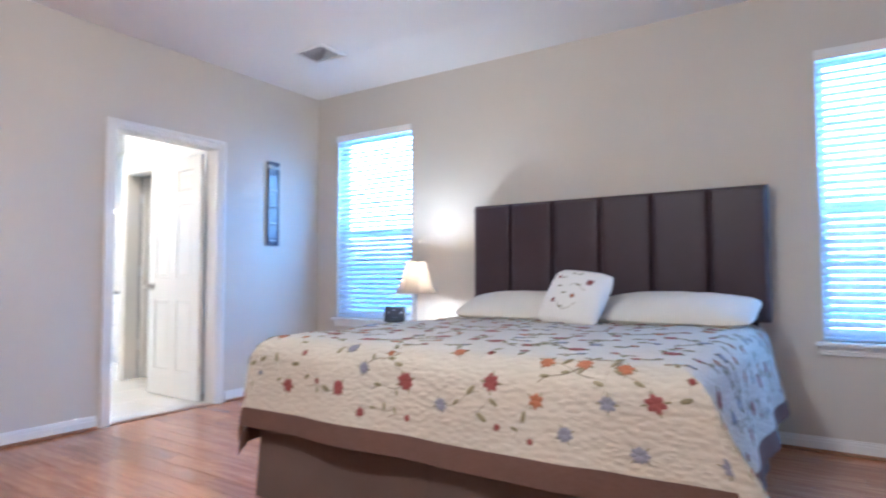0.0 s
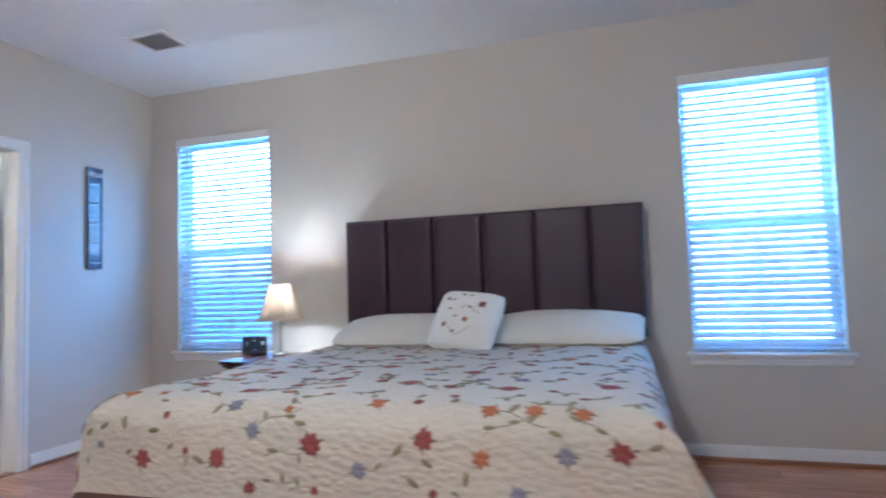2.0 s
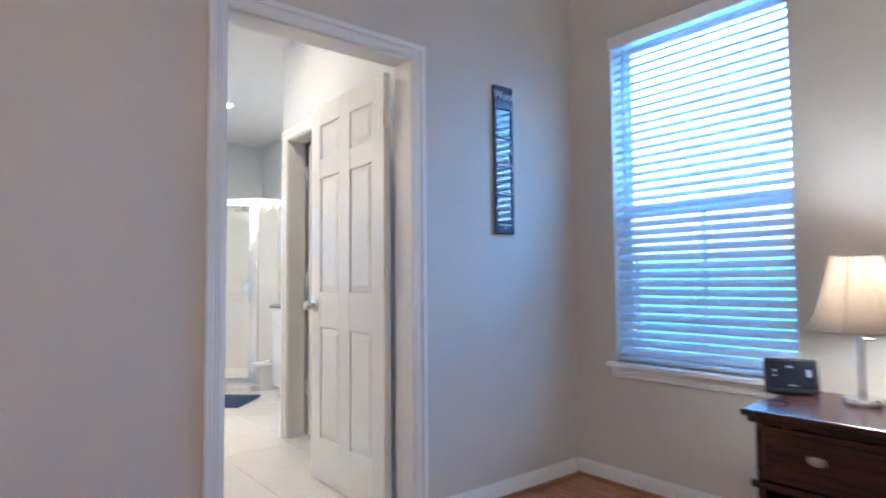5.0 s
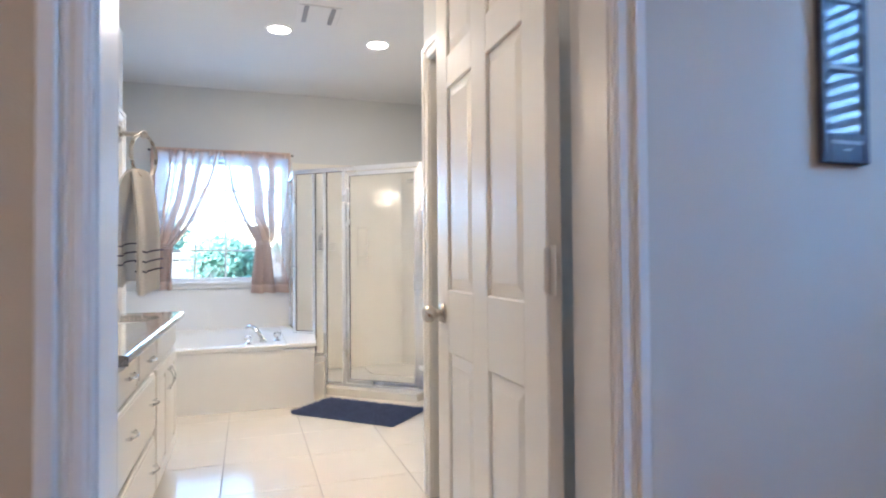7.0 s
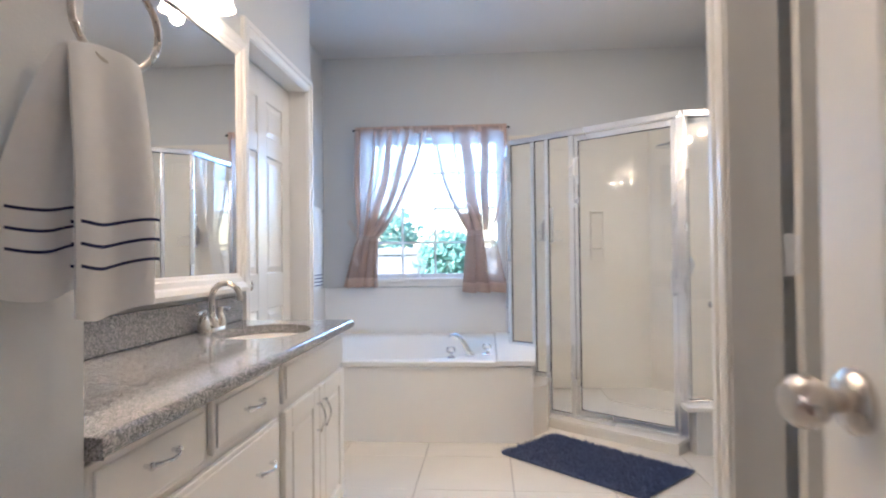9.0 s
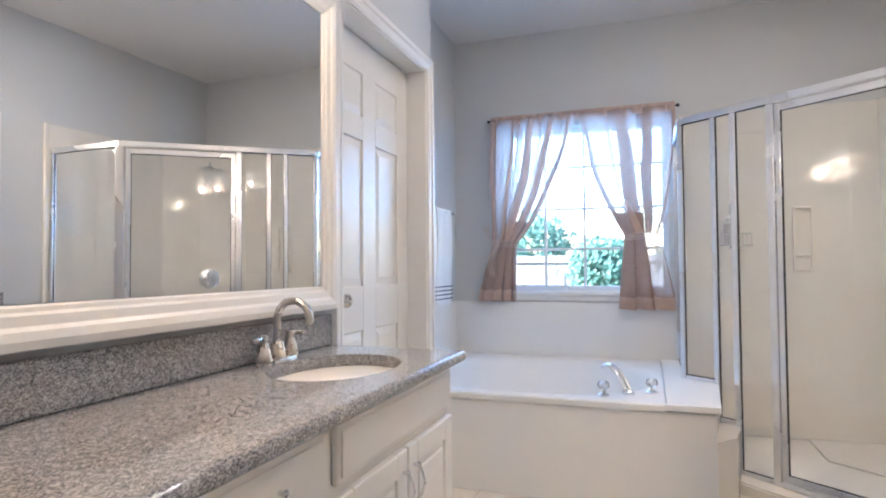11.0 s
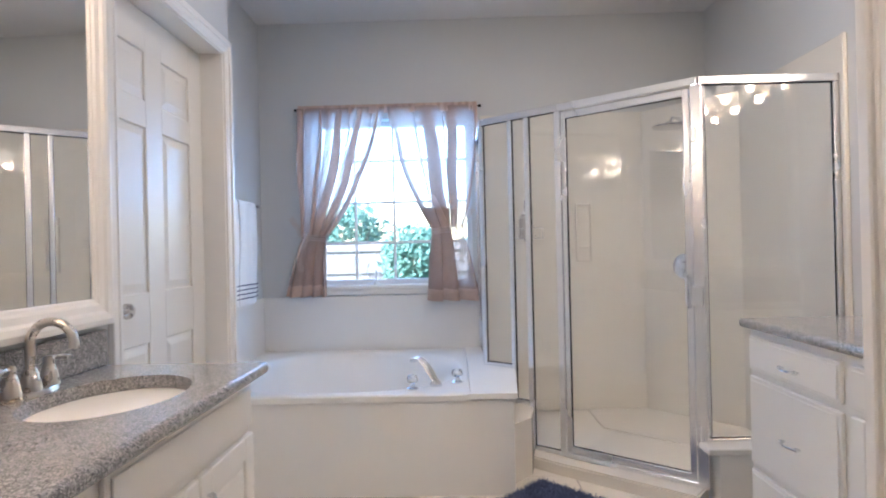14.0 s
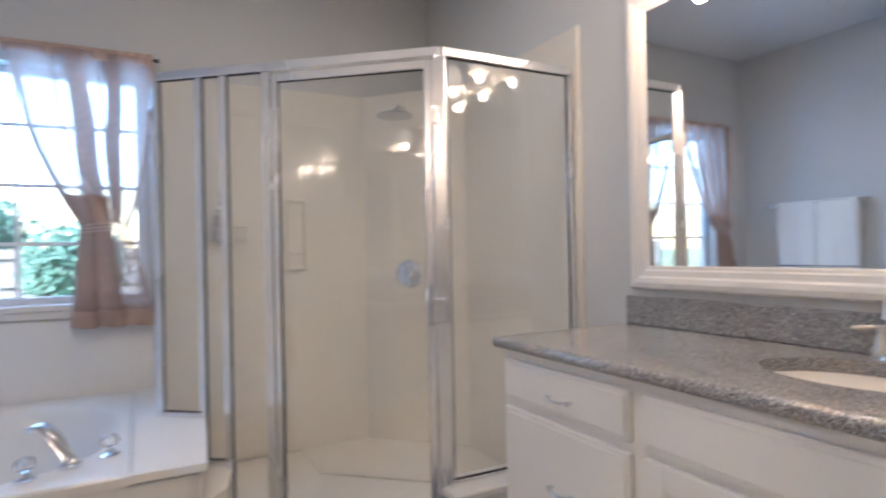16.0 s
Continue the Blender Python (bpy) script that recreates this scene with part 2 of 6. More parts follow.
M_PHOTO = material("glossy_photo", (0.14, 0.17, 0.22), 0.03, 0, 0.5, 22)
M_WHITEINK = material("white_lettering", (0.75, 0.76, 0.78), 0.6)
M_DARK = material("dark_duct", (0.28, 0.28, 0.29), 0.9)
M_VINYL = material("white_vinyl_frame", (0.75, 0.76, 0.77), 0.4, 0, 0.03, 6)
M_RED = material("red_embroidery", (0.25, 0.075, 0.068), 0.85, 0, 0.3, 60, 0.4, 200, spec=0.1)
M_ORANGE = material("orange_embroidery", (0.38, 0.15, 0.075), 0.85, 0, 0.3, 60, 0.4, 200, spec=0.1)
M_BLUE = material("grey_blue_embroidery", (0.23, 0.23, 0.28), 0.85, 0, 0.3, 60, 0.4, 200, spec=0.1)
M_OLIVE = material("olive_embroidery", (0.25, 0.22, 0.13), 0.85, 0, 0.3, 60, 0.4, 200, spec=0.1)
M_VINE = material("taupe_vine_thread", (0.44, 0.39, 0.30), 0.85, 0, 0.2, 60, 0.3, 200, spec=0.1)
M_GRASS = material("lawn", (0.07, 0.10, 0.04), 0.9, 0, 0.4, 1.5, 0.5, 60)
M_FENCE = material("weathered_fence_wood", (0.15, 0.145, 0.14), 0.85, 0, 0.25, 3, 0.3, 60)
M_LEAF = sheer_material("bush_leaf", (0.14, 0.25, 0.20), 0.5)
M_BARK = material("bark", (0.10, 0.075, 0.055), 0.9, 0, 0.3, 12, 0.5, 60)
M_SOAP = material("soap_bottle_plastic", (0.45, 0.42, 0.38), 0.35)

# ---------------------------------------------------------------- building helpers
ORIGIN = {}


def thing(name, loc, label="", category="", group="", kind="", turn=0.0, local=False):
    """An Empty at the thing's base. local: its parts are given in its own axes; else in the world's."""
    ob = new(name)
    ob.empty_display_size = 0.1
    ob.matrix_world = pose(*loc, 0, 0, turn)
    ORIGIN[ob] = Vector((0, 0, 0)) if local else Vector(loc)
    return tagged(ob, label, category, group, kind)


def mesh_of(name, bm, mat, smooth=False):
    me = bpy.data.meshes.new(name)
    bm.normal_update()
    bm.to_mesh(me)
    bm.free()
    me.materials.append(mat)
    if smooth:
        me.shade_smooth()
        me.set_sharp_from_angle(angle=radians(38))
    return me


def part(name, bm, mat, parent=None, label="", smooth=False, kind=""):
    if parent is not None:
        off = ORIGIN[parent]
        bmesh.ops.translate(bm, vec=-off, verts=bm.verts)
    ob = new(name, mesh_of(name, bm, mat, smooth))
    if parent is not None:
        ob.parent = parent
        ORIGIN[ob] = ORIGIN[parent]
    return tagged(ob, label, "", "", kind)


def solid(name, bm, mat, label, category, kind="structure", smooth=False, group=""):
    """A single-mesh thing in world coordinates, with its origin at its base."""
    xs = [v.co for v in bm.verts]
    base = Vector((sum(v.x for v in xs) / len(xs), sum(v.y for v in xs) / len(xs), min(v.z for v in xs)))
    bmesh.ops.translate(bm, vec=-base, verts=bm.verts)
    ob = new(name, mesh_of(name, bm, mat, smooth))
    ob.location = base
    ORIGIN[ob] = base
    return tagged(ob, label, category, group, kind)


def box(bm, x0, x1, y0, y1, z0, z1, bevel=0.0, seg=1):
    x0, x1, y0, y1, z0, z1 = min(x0, x1), max(x0, x1), min(y0, y1), max(y0, y1), min(z0, z1), max(z0, z1)
    r = bmesh.ops.create_cube(bm, size=1, matrix=Matrix.Translation(((x0 + x1) / 2, (y0 + y1) / 2, (z0 + z1) / 2)) @ Matrix.Diagonal((x1 - x0, y1 - y0, z1 - z0, 1)))
    if bevel:
        edges = list({e for v in r["verts"] for e in v.link_edges})
        bmesh.ops.bevel(bm, geom=edges, offset=bevel, segments=seg, profile=0.6, affect="EDGES", clamp_overlap=True)
    return bm


def B(*a, bevel=0.0, seg=1):
    return box(bmesh.new(), *a, bevel=bevel, seg=seg)


def rod(bm, p, q, r0, r1=None, seg=14):
    """A capped cylinder or cone from p to q."""
    p, q = Vector(p), Vector(q)
    d = q - p
    m = Matrix.Translation((p + q) / 2) @ d.to_track_quat("Z", "Y").to_matrix().to_4x4()
    bmesh.ops.create_cone(bm, cap_ends=True, segments=seg, radius1=r0, radius2=r0 if r1 is None else r1, depth=d.length, matrix=m)
    return bm


def tube(bm, pts, r, seg=10, close=False):
    """A tube along points; r is a number or one radius a point."""
    pts = [Vector(p) for p in pts]
    n = len(pts)
    rs = [r] * n if isinstance(r, (int, float)) else r
    rings = []
    up = None
    for i, p in enumerate(pts):
        a = pts[(i - 1) % n] if close or i else pts[0]
        b = pts[(i + 1) % n] if close or i < n - 1 else pts[-1]
        d = (b - a).normalized()
        if up is None:
            up = d.orthogonal().normalized()
        up = (up - d * up.dot(d)).normalized()
        side = d.cross(up)
        rings.append([bm.verts.new(p + (up * math.cos(2 * math.pi * k / seg) + side * math.sin(2 * math.pi * k / seg)) * rs[i]) for k in range(seg)])
    for i in range(n if close else n - 1):
        u, v = rings[i], rings[(i + 1) % n]
        for k in range(seg):
            bm.faces.new((u[k], u[(k + 1) % seg], v[(k + 1) % seg], v[k]))
    if not close:
        bm.faces.new(rings[0][::-1])
        bm.faces.new(rings[-1])
    return bm


def lathe(bm, centre, profile, seg=28, axis="Z", sx=1.0, sy=1.0):
    """Turn a profile of (radius, height) round an axis through centre."""
    c = Vector(centre)
    rings = []
    for r, h in profile:
        ring = []
        for k in range(seg):
            a = 2 * math.pi * k / seg
            u, v = r * math.cos(a) * sx, r * math.sin(a) * sy
            off = {"Z": (u, v, h), "Y": (u, h, v), "X": (h, u, v)}[axis]
            ring.append(bm.verts.new(c + Vector(off)))
        rings.append(ring)
    for a, b in zip(rings, rings[1:]):
        for k in range(seg):
            bm.faces.new((a[k], a[(k + 1) % seg], b[(k + 1) % seg], b[k]))
    for ring, r in ((rings[0], profile[0][0]), (rings[-1], profile[-1][0])):
        if r > 1e-5:
            bm.faces.new(ring)
    bmesh.ops.recalc_face_normals(bm, faces=bm.faces)
    return bm


def prism(bm, outline, z0, z1):
    lo = [bm.verts.new((x, y, z0)) for x, y in outline]
    hi = [bm.verts.new((x, y, z1)) for x, y in outline]
    n = len(outline)
    bm.faces.new(lo[::-1])
    bm.faces.new(hi)
    for i in range(n):
        bm.faces.new((lo[i], lo[(i + 1) % n], hi[(i + 1) % n], hi[i]))
    bmesh.ops.recalc_face_normals(bm, faces=bm.faces)
    return bm


def sheet(bm, fn, nu, nv):
    """A grid surface fn(u, v) with u and v from 0 to 1."""
    g = [[bm.verts.new(fn(i / nu, j / nv)) for j in range(nv + 1)] for i in range(nu + 1)]
    for i in range(nu):
        for j in range(nv):
            bm.faces.new((g[i][j], g[i + 1][j], g[i + 1][j + 1], g[i][j + 1]))
    return bm


def wall(name, mat, along, a0, a1, t0, t1, z0, z1, holes=(), label="painted plaster wall"):
    """A wall along x or y from a0 to a1, between t0 and t1 across, with rectangular openings (b0, b1, c0, c1)."""
    bm = bmesh.new()

    def put(p, q, lo, hi):
        if q - p > 1e-4 and hi - lo > 1e-4:
            if along == "x":
                box(bm, p, q, t0, t1, lo, hi)
            else:
                box(bm, t0, t1, p, q, lo, hi)

    at = a0
    for b0, b1, c0, c1 in sorted(holes):
        put(at, b0, z0, z1)
        put(b0, b1, z0, c0)
        put(b0, b1, c1, z1)
        at = b1
    put(at, a1, z0, z1)
    bmesh.ops.remove_doubles(bm, verts=bm.verts, dist=1e-5)
    return solid(name, bm, mat, label, "wall")

# ---------------------------------------------------------------- large structure
CEIL, CEIL_B = 2.735, 2.707
N, W, E_, S = 4.67, -4.60, 0.585, -1.5
WIN_L, WIN_R = (-4.338, -3.475, 0.635, 2.335), (-0.515, 0.30, 0.635, 2.335)
DOOR_Y0, DOOR_Y1, DOOR_H = 2.74, 3.545, 2.045
BX, MY, RY, TY = -9.52, 2.10, 4.86, 1.83     # bath: window wall, mirror wall, far side wall, wall beside the tub
BWIN = (2.19, 3.27, 0.91, 2.04)

wall("wall_north", M_BEDWALL, "x", -4.72, 0.70, N, N + 0.15, 0, CEIL, [WIN_L, WIN_R], "beige painted wall behind the bed with two windows")
wall("wall_east", M_BEDWALL, "y", S, N, E_, E_ + 0.115, 0, CEIL, (), "beige painted bedroom side wall")
wall("wall_south", M_BEDWALL, "x", -4.72, 0.70, S - 0.12, S, 0, CEIL, (), "beige painted bedroom back wall")
wall("wall_west", M_BEDWALL, "y", S, N, W - 0.06, W, 0, CEIL, [(DOOR_Y0 - 0.02, DOOR_Y1 + 0.02, 0, DOOR_H + 0.02)], "beige painted wall with the bathroom doorway")
wall("wall_bath_entry", M_BATHWALL, "y", 1.5, 4.98, W - 0.12, W - 0.06, 0, CEIL, [(DOOR_Y0 - 0.02, DOOR_Y1 + 0.02, 0, DOOR_H + 0.02)], "grey painted bathroom side of the doorway wall")
wall("wall_passage", M_BATHWALL, "x", -5.63, -4.72, 2.45, 2.57, 0, CEIL, [(-5.40, -4.79, 0, DOOR_H)], "grey painted passage wall with a closet door")
wall("wall_vanity_end", M_BATHWALL, "y", 1.98, 2.45, -5.63, -5.51, 0, CEIL, (), "grey painted wall at the vanity's end")
wall("wall_mirror", M_BATHWALL, "x", -8.28, -5.63, 1.98, MY, 0, CEIL, [(-8.215, -7.33, 0, 2.075)], "grey painted wall behind the vanity and mirror")
wall("wall_jog", M_BATHWALL, "y", TY, 1.98, -8.28, -8.22, 0, CEIL, (), "grey painted wall corner beside the tub")
wall("wall_tub_side", M_BATHWALL, "x", BX, -8.16, TY - 0.12, TY, 0, CEIL, (), "grey painted wall beside the tub")
wall("wall_window", M_BATHWALL, "y", TY - 0.12, RY + 0.12, BX - 0.15, BX, 0, CEIL, [BWIN], "grey painted bathroom window wall")
wall("wall_shower_side", M_BATHWALL, "x", BX, -4.72, RY, RY + 0.12, 0, CEIL, (), "grey painted wall behind the second vanity")
wall("wall_toilet_room", M_BATHWALL, "x", -6.40, -4.72, 3.74, 3.86, 0, CEIL, [(-6.315, -5.62, 0, DOOR_H)], "grey painted wall with the toilet room doorway")
wall("wall_toilet_end", M_BATHWALL, "y", 3.86, RY, -6.40, -6.33, 0, CEIL, (), "grey painted end wall of the second vanity")
wall("wall_closet_back", M_BATHWALL, "x", -8.16, -4.72, 1.40, 1.50, 0, CEIL, (), "plain closet back wall")

solid("ceiling_bedroom", B(-4.66, 0.70, S - 0.12, N + 0.15, CEIL, CEIL + 0.12), M_CEIL, "flat painted bedroom ceiling", "ceiling")
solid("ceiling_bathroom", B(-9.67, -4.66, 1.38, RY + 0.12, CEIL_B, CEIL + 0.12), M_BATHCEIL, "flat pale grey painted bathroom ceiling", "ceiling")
FLOOR_BED = solid("floor_bedroom", B(-4.66, E_, S, N, -0.12, -0.004), M_SHOE, "reddish wood laminate plank floor", "floor")
FLOOR_BATH = solid("floor_bathroom", B(-9.52, -4.66, 1.5, RY, -0.12, -0.005), M_GROUT, "cream ceramic tile floor with grey grout", "floor")


def baseboard(name, along, a0, a1, face, out, shoe=True):
    """White moulded board with a stained shoe strip; out is the way it stands off the wall."""
    bm = bmesh.new()
    for z0, z1, d in ((0.0, 0.062, 0.015), (0.062, 0.076, 0.012), (0.076, 0.087, 0.007)):
        if along == "x":
            box(bm, a0, a1, face, face + out * d, z0, z1, 0.002)
        else:
            box(bm, face, face + out * d, a0, a1, z0, z1, 0.002)
    solid(name, bm, M_TRIM, "white moulded baseboard", "baseboard")
    if shoe:
        bm = bmesh.new()
        if along == "x":
            box(bm, a0, a1, face + out * 0.0155, face + out * 0.031, 0, 0.02, 0.006, 2)
        else:
            box(bm, face + out * 0.0155, face + out * 0.031, a0, a1, 0, 0.02, 0.006, 2)
        solid("shoe_moulding", bm, M_SHOE, "stained wood shoe moulding along the baseboard", "trim")


baseboard("baseboard_north", "x", W, E_, N, -1)
baseboard("baseboard_east", "y", S, N - 0.032, E_, -1)
baseboard("baseboard_west", "y", DOOR_Y1 + 0.095, N - 0.032, W, 1)
baseboard("baseboard_west_south", "y", S, DOOR_Y0 - 0.095, W, 1)
baseboard("baseboard_toilet", "x", -6.40, -6.375, 3.74, -1, False)


def casing(name, plane, face, out, b0, b1, top, wide=0.072):
    """Moulded door casing round an opening b0..b1: plane 'x' stands on an x = face wall, 'y' on a y = face wall."""
    bm = bmesh.new()

    def put(p, q, z0, z1, d, bev=0.003):
        if plane == "x":
            box(bm, face, face + out * d, p, q, z0, z1, bev)
        else:
            box(bm, p, q, face, face + out * d, z0, z1, bev)

    for lo, hi, d in ((0.004, wide, 0.013), (0.012, 0.030, 0.0165), (wide - 0.026, wide - 0.001, 0.022), (0.034, 0.040, 0.0155)):
        put(b0 - hi, b0 - lo, 0, top + hi, d)
        put(b1 + lo, b1 + hi, 0, top + hi, d)
        put(b0 - lo, b1 + lo, top + lo, top + hi, d)
    solid(name, bm, M_TRIM, "white moulded door casing", "trim")


def jamb(name, plane, t0, t1, b0, b1, top, thick=0.02):
    bm = bmesh.new()
    for p, q, z0, z1 in ((b0 - thick, b0, 0, top + thick), (b1, b1 + thick, 0, top + thick), (b0, b1, top, top + thick)):
        box(bm, *((t0, t1, p, q) if plane == "x" else (p, q, t0, t1)), z0, z1, 0.0015)
    solid(name, bm, M_TRIM, "white painted door jamb", "trim")


casing("door_trim_bedroom", "x", W, 1, DOOR_Y0, DOOR_Y1, DOOR_H)
casing("door_trim_bathroom", "x", W - 0.12, -1, DOOR_Y0, DOOR_Y1, DOOR_H)
jamb("door_jamb_bathroom", "x", W - 0.122, W + 0.002, DOOR_Y0, DOOR_Y1, DOOR_H)
casing("door_trim_closet", "y", 2.57, 1, -5.385, -4.805, 2.03)
jamb("door_jamb_closet", "y", 2.448, 2.572, -5.385, -4.805, 2.03, 0.015)
casing("door_trim_linen", "y", MY, 1, -8.20, -7.345, 2.06)
jamb("door_jamb_linen", "y", 1.955, 2.102, -8.20, -7.345, 2.06, 0.015)
casing("door_trim_toilet", "y", 3.74, -1, -6.30, -5.635, 2.03)
jamb("door_jamb_toilet", "y", 3.738, 3.862, -6.30, -5.635, 2.03, 0.015)
solid("door_threshold", B(W - 0.06, W + 0.012, DOOR_Y0, DOOR_Y1, -0.004, 0.008, bevel=0.004), M_SHOE, "stained wood threshold strip", "trim")


def knob_parts(parent, x, y_face, z, side, mat=None):
    """Round rose and knob on a leaf's face (its own axes); side is +1 or -1 in y."""
    mat = mat or M_NICKEL
    k = part("knob", lathe(bmesh.new(), (x, y_face, z), [(0.0, side * 0.068), (0.018, side * 0.067), (0.026, side * 0.058), (0.0275, side * 0.046), (0.021, side * 0.034), (0.012, side * 0.026), (0.011, side * 0.010)], 24, "Y"), mat, parent, "brushed nickel round door knob", True)
    part("rose", lathe(bmesh.new(), (x, y_face, z), [(0.033, side * 0.0), (0.033, side * 0.006), (0.026, side * 0.012), (0.012, side * 0.014)], 24, "Y"), mat, k, "brushed nickel rose", True)


def panel_door(name, loc, turn, width, label, knob_sides=(1, -1), hinges=True, height=2.02, knob_z=0.93, knob_in=0.062):
    """A six-panel leaf: hinge edge at x = 0, its latch edge at x = width, 35 mm thick round y = 0."""
    d = thing(name, loc, label, "door", kind="structure", turn=turn, local=True)
    h = 0.0175
    st = 0.105 * width / 0.71
    mid = width / 2
    cols = ((st, mid - st * 0.5), (mid + st * 0.5, width - st))
    rows = ((0.235, 0.815), (1.005, 1.618), (1.722, 1.905))
    zs = [0.008, 0.235, 0.815, 1.005, 1.618, 1.722, 1.905, height]
    part("core", B(0.002, width - 0.002, -0.008, 0.008, 0.010, height - 0.002), M_DOOR, d)
    for x0, x1 in ((0, st), (mid - st * 0.5, mid + st * 0.5), (width - st, width)):
        part("stile", B(x0, x1, -h, h, 0.008, height, bevel=0.0035), M_DOOR, d)
    for z0, z1 in ((zs[0], zs[1]), (zs[2], zs[3]), (zs[4], zs[5]), (zs[6], zs[7])):
        for x0, x1 in cols:
            part("rail", B(x0 - 0.004, x1 + 0.004, -h + 0.0003, h - 0.0003, z0 + 0.0002, z1 - 0.0002, bevel=0.0035), M_DOOR, d)
    for x0, x1 in cols:
        for z0, z1 in rows:
            bm = bmesh.new()
            for s in (1, -1):
                y0, y1, y2 = s * 0.008, s * 0.009, s * 0.0155
                loops = []
                for inset, y in ((0.004, y0), (0.010, y1), (0.034, y2)):
                    loops.append([bm.verts.new((x, y, z)) for x, z in ((x0 + inset, z0 + inset), (x1 - inset, z0 + inset), (x1 - inset, z1 - inset), (x0 + inset, z1 - inset))])
                for a, b in zip(loops, loops[1:]):
                    for k in range(4):
                        bm.faces.new((a[k], a[(k + 1) % 4], b[(k + 1) % 4], b[k]))
                bm.faces.new(loops[-1])
            bmesh.ops.recalc_face_normals(bm, faces=bm.faces)
            part("panel", bm, M_DOOR, d)
    for s in knob_sides:
        knob_parts(d, width - knob_in, s * h, knob_z, s)
    if hinges:
        for z in (0.335, 1.074, 1.81):
            bm = bmesh.new()
            for k in range(5):
                rod(bm, (-0.004, 0.021, z - 0.045 + k * 0.018), (-0.004, 0.021, z - 0.0285 + k * 0.018), 0.0065, seg=10)
            box(bm, -0.0015, 0.0, -0.014, 0.018, z - 0.045, z + 0.045)
            box(bm, -0.026, -0.0016, 0.0095, 0.0115, z - 0.05, z + 0.05, 0.0006)
            part("hinge", bm, M_VINYL if name == "door_toilet" else M_TRIM, d, "painted butt hinge")
    return d


# the open bathroom door, hinged at the far jamb and swung into the bathroom
panel_door("door_bathroom", (-4.742, 3.515, 0), 180 - 1.0, 0.753, "white six-panel bathroom door standing open")
panel_door("door_closet", (-4.808, 2.545, 0), 180, 0.575, "white six-panel closet door, closed", hinges=False, knob_sides=(-1,), knob_z=0.965)
panel_door("door_linen", (-8.197, 1.983, 0), 0, 0.849, "white six-panel closet door, closed in a deep jamb", hinges=False, knob_sides=(1,), height=2.055, knob_z=0.955, knob_in=0.125)
panel_door("door_toilet", (-6.275, 3.885, 0), 88, 0.66, "white six-panel toilet room door standing open", knob_sides=(-1,))


def slat_mesh(length, wide=0.048):
    bm = bmesh.new()
    n = 5
    top = [[bm.verts.new((x, -wide / 2 + wide * k / n, 0.0035 * (1 - (2 * k / n - 1) ** 2))) for k in range(n + 1)] for x in (0, length)]
    low = [[bm.verts.new((v.co.x, v.co.y, v.co.z - 0.0026)) for v in row] for row in top]
    for k in range(n):
        bm.faces.new((top[0][k], top[1][k], top[1][k + 1], top[0][k + 1]))
        bm.faces.new((low[0][k + 1], low[1][k + 1], low[1][k], low[0][k]))
    for e in (0, n):
        bm.faces.new((top[0][e], top[1][e], low[1][e], low[0][e]) if e else (low[0][e], low[1][e], top[1][e], top[0][e]))
    for s in (0, 1):
        bm.faces.new([*top[s], *low[s][::-1]] if s else [*low[s], *top[s][::-1]])
    return mesh_of("slat", bm, M_SLAT)


def bedroom_window(name, x0, x1, z0, z1):
    """Single-hung vinyl window set back in the wall, with a stool and apron inside."""
    w = thing(name, ((x0 + x1) / 2, N + 0.1, z0), "white vinyl single-hung window behind a blind", "window", kind="structure")
    y0, y1 = N + 0.095, N + 0.149
    zm = z0 + (z1 - z0) * 0.455
    bm = bmesh.new()
    for a, b, c, d in ((x0, x0 + 0.022, z0, z1), (x1 - 0.022, x1, z0, z1), (x0 + 0.022, x1 - 0.022, z0, z0 + 0.03), (x0 + 0.022, x1 - 0.022, z1 - 0.03, z1)):
        box(bm, a, b, y0, y1, c, d, 0.003)
    part("window_frame", bm, M_VINYL, w)
    for nm, c, d, yy in (("lower_sash", z0 + 0.03, zm + 0.02, y0 + 0.004), ("upper_sash", zm - 0.02, z1 - 0.03, y0 + 0.026)):
        bm = bmesh.new()
        a, b = x0 + 0.022, x1 - 0.022
        for p, q, r, s in ((a, a + 0.02, c, d), (b - 0.02, b, c, d), (a + 0.02, b - 0.02, c, c + 0.035), (a + 0.02, b - 0.02, d - 0.035, d)):
            box(bm, p, q, yy, yy + 0.02, r, s, 0.002)
        if nm == "lower_sash":
            box(bm, (a + b) / 2 - 0.008, (a + b) / 2 + 0.008, yy + 0.004, yy + 0.016, c + 0.035, d - 0.035)
            box(bm, a + 0.02, b - 0.02, yy + 0.005, yy + 0.015, (c + d) / 2 - 0.008, (c + d) / 2 + 0.008)
        sash = part(nm, bm, M_VINYL, w)
        pane = part("pane", B(a + 0.02, b - 0.02, yy + 0.008, yy + 0.012, c + 0.035, d - 0.035), M_GLASS, sash)
        pane.visible_shadow = False
    bm = bmesh.new()
    box(bm, x0 - 0.035, x1 + 0.035, N - 0.048, N + 0.0, z0 - 0.026, z0 - 0.002, 0.006, 2)
    box(bm, x0 + 0.001, x1 - 0.001, N + 0.0, N + 0.094, z0 - 0.024, z0 - 0.0005)
    part("window_sill", bm, M_TRIM, w, "white wooden window stool")
    bm = bmesh.new()
    for z_a, z_b, d in ((z0 - 0.046, z0 - 0.0265, 0.022), (z0 - 0.066, z0 - 0.047, 0.016), (z0 - 0.080, z0 - 0.067, 0.012)):
        box(bm, x0 - 0.022, x1 + 0.022, N - d, N - 0.0005, z_a, z_b, 0.003)
    part("apron", bm, M_TRIM, w, "white moulded apron under the stool")


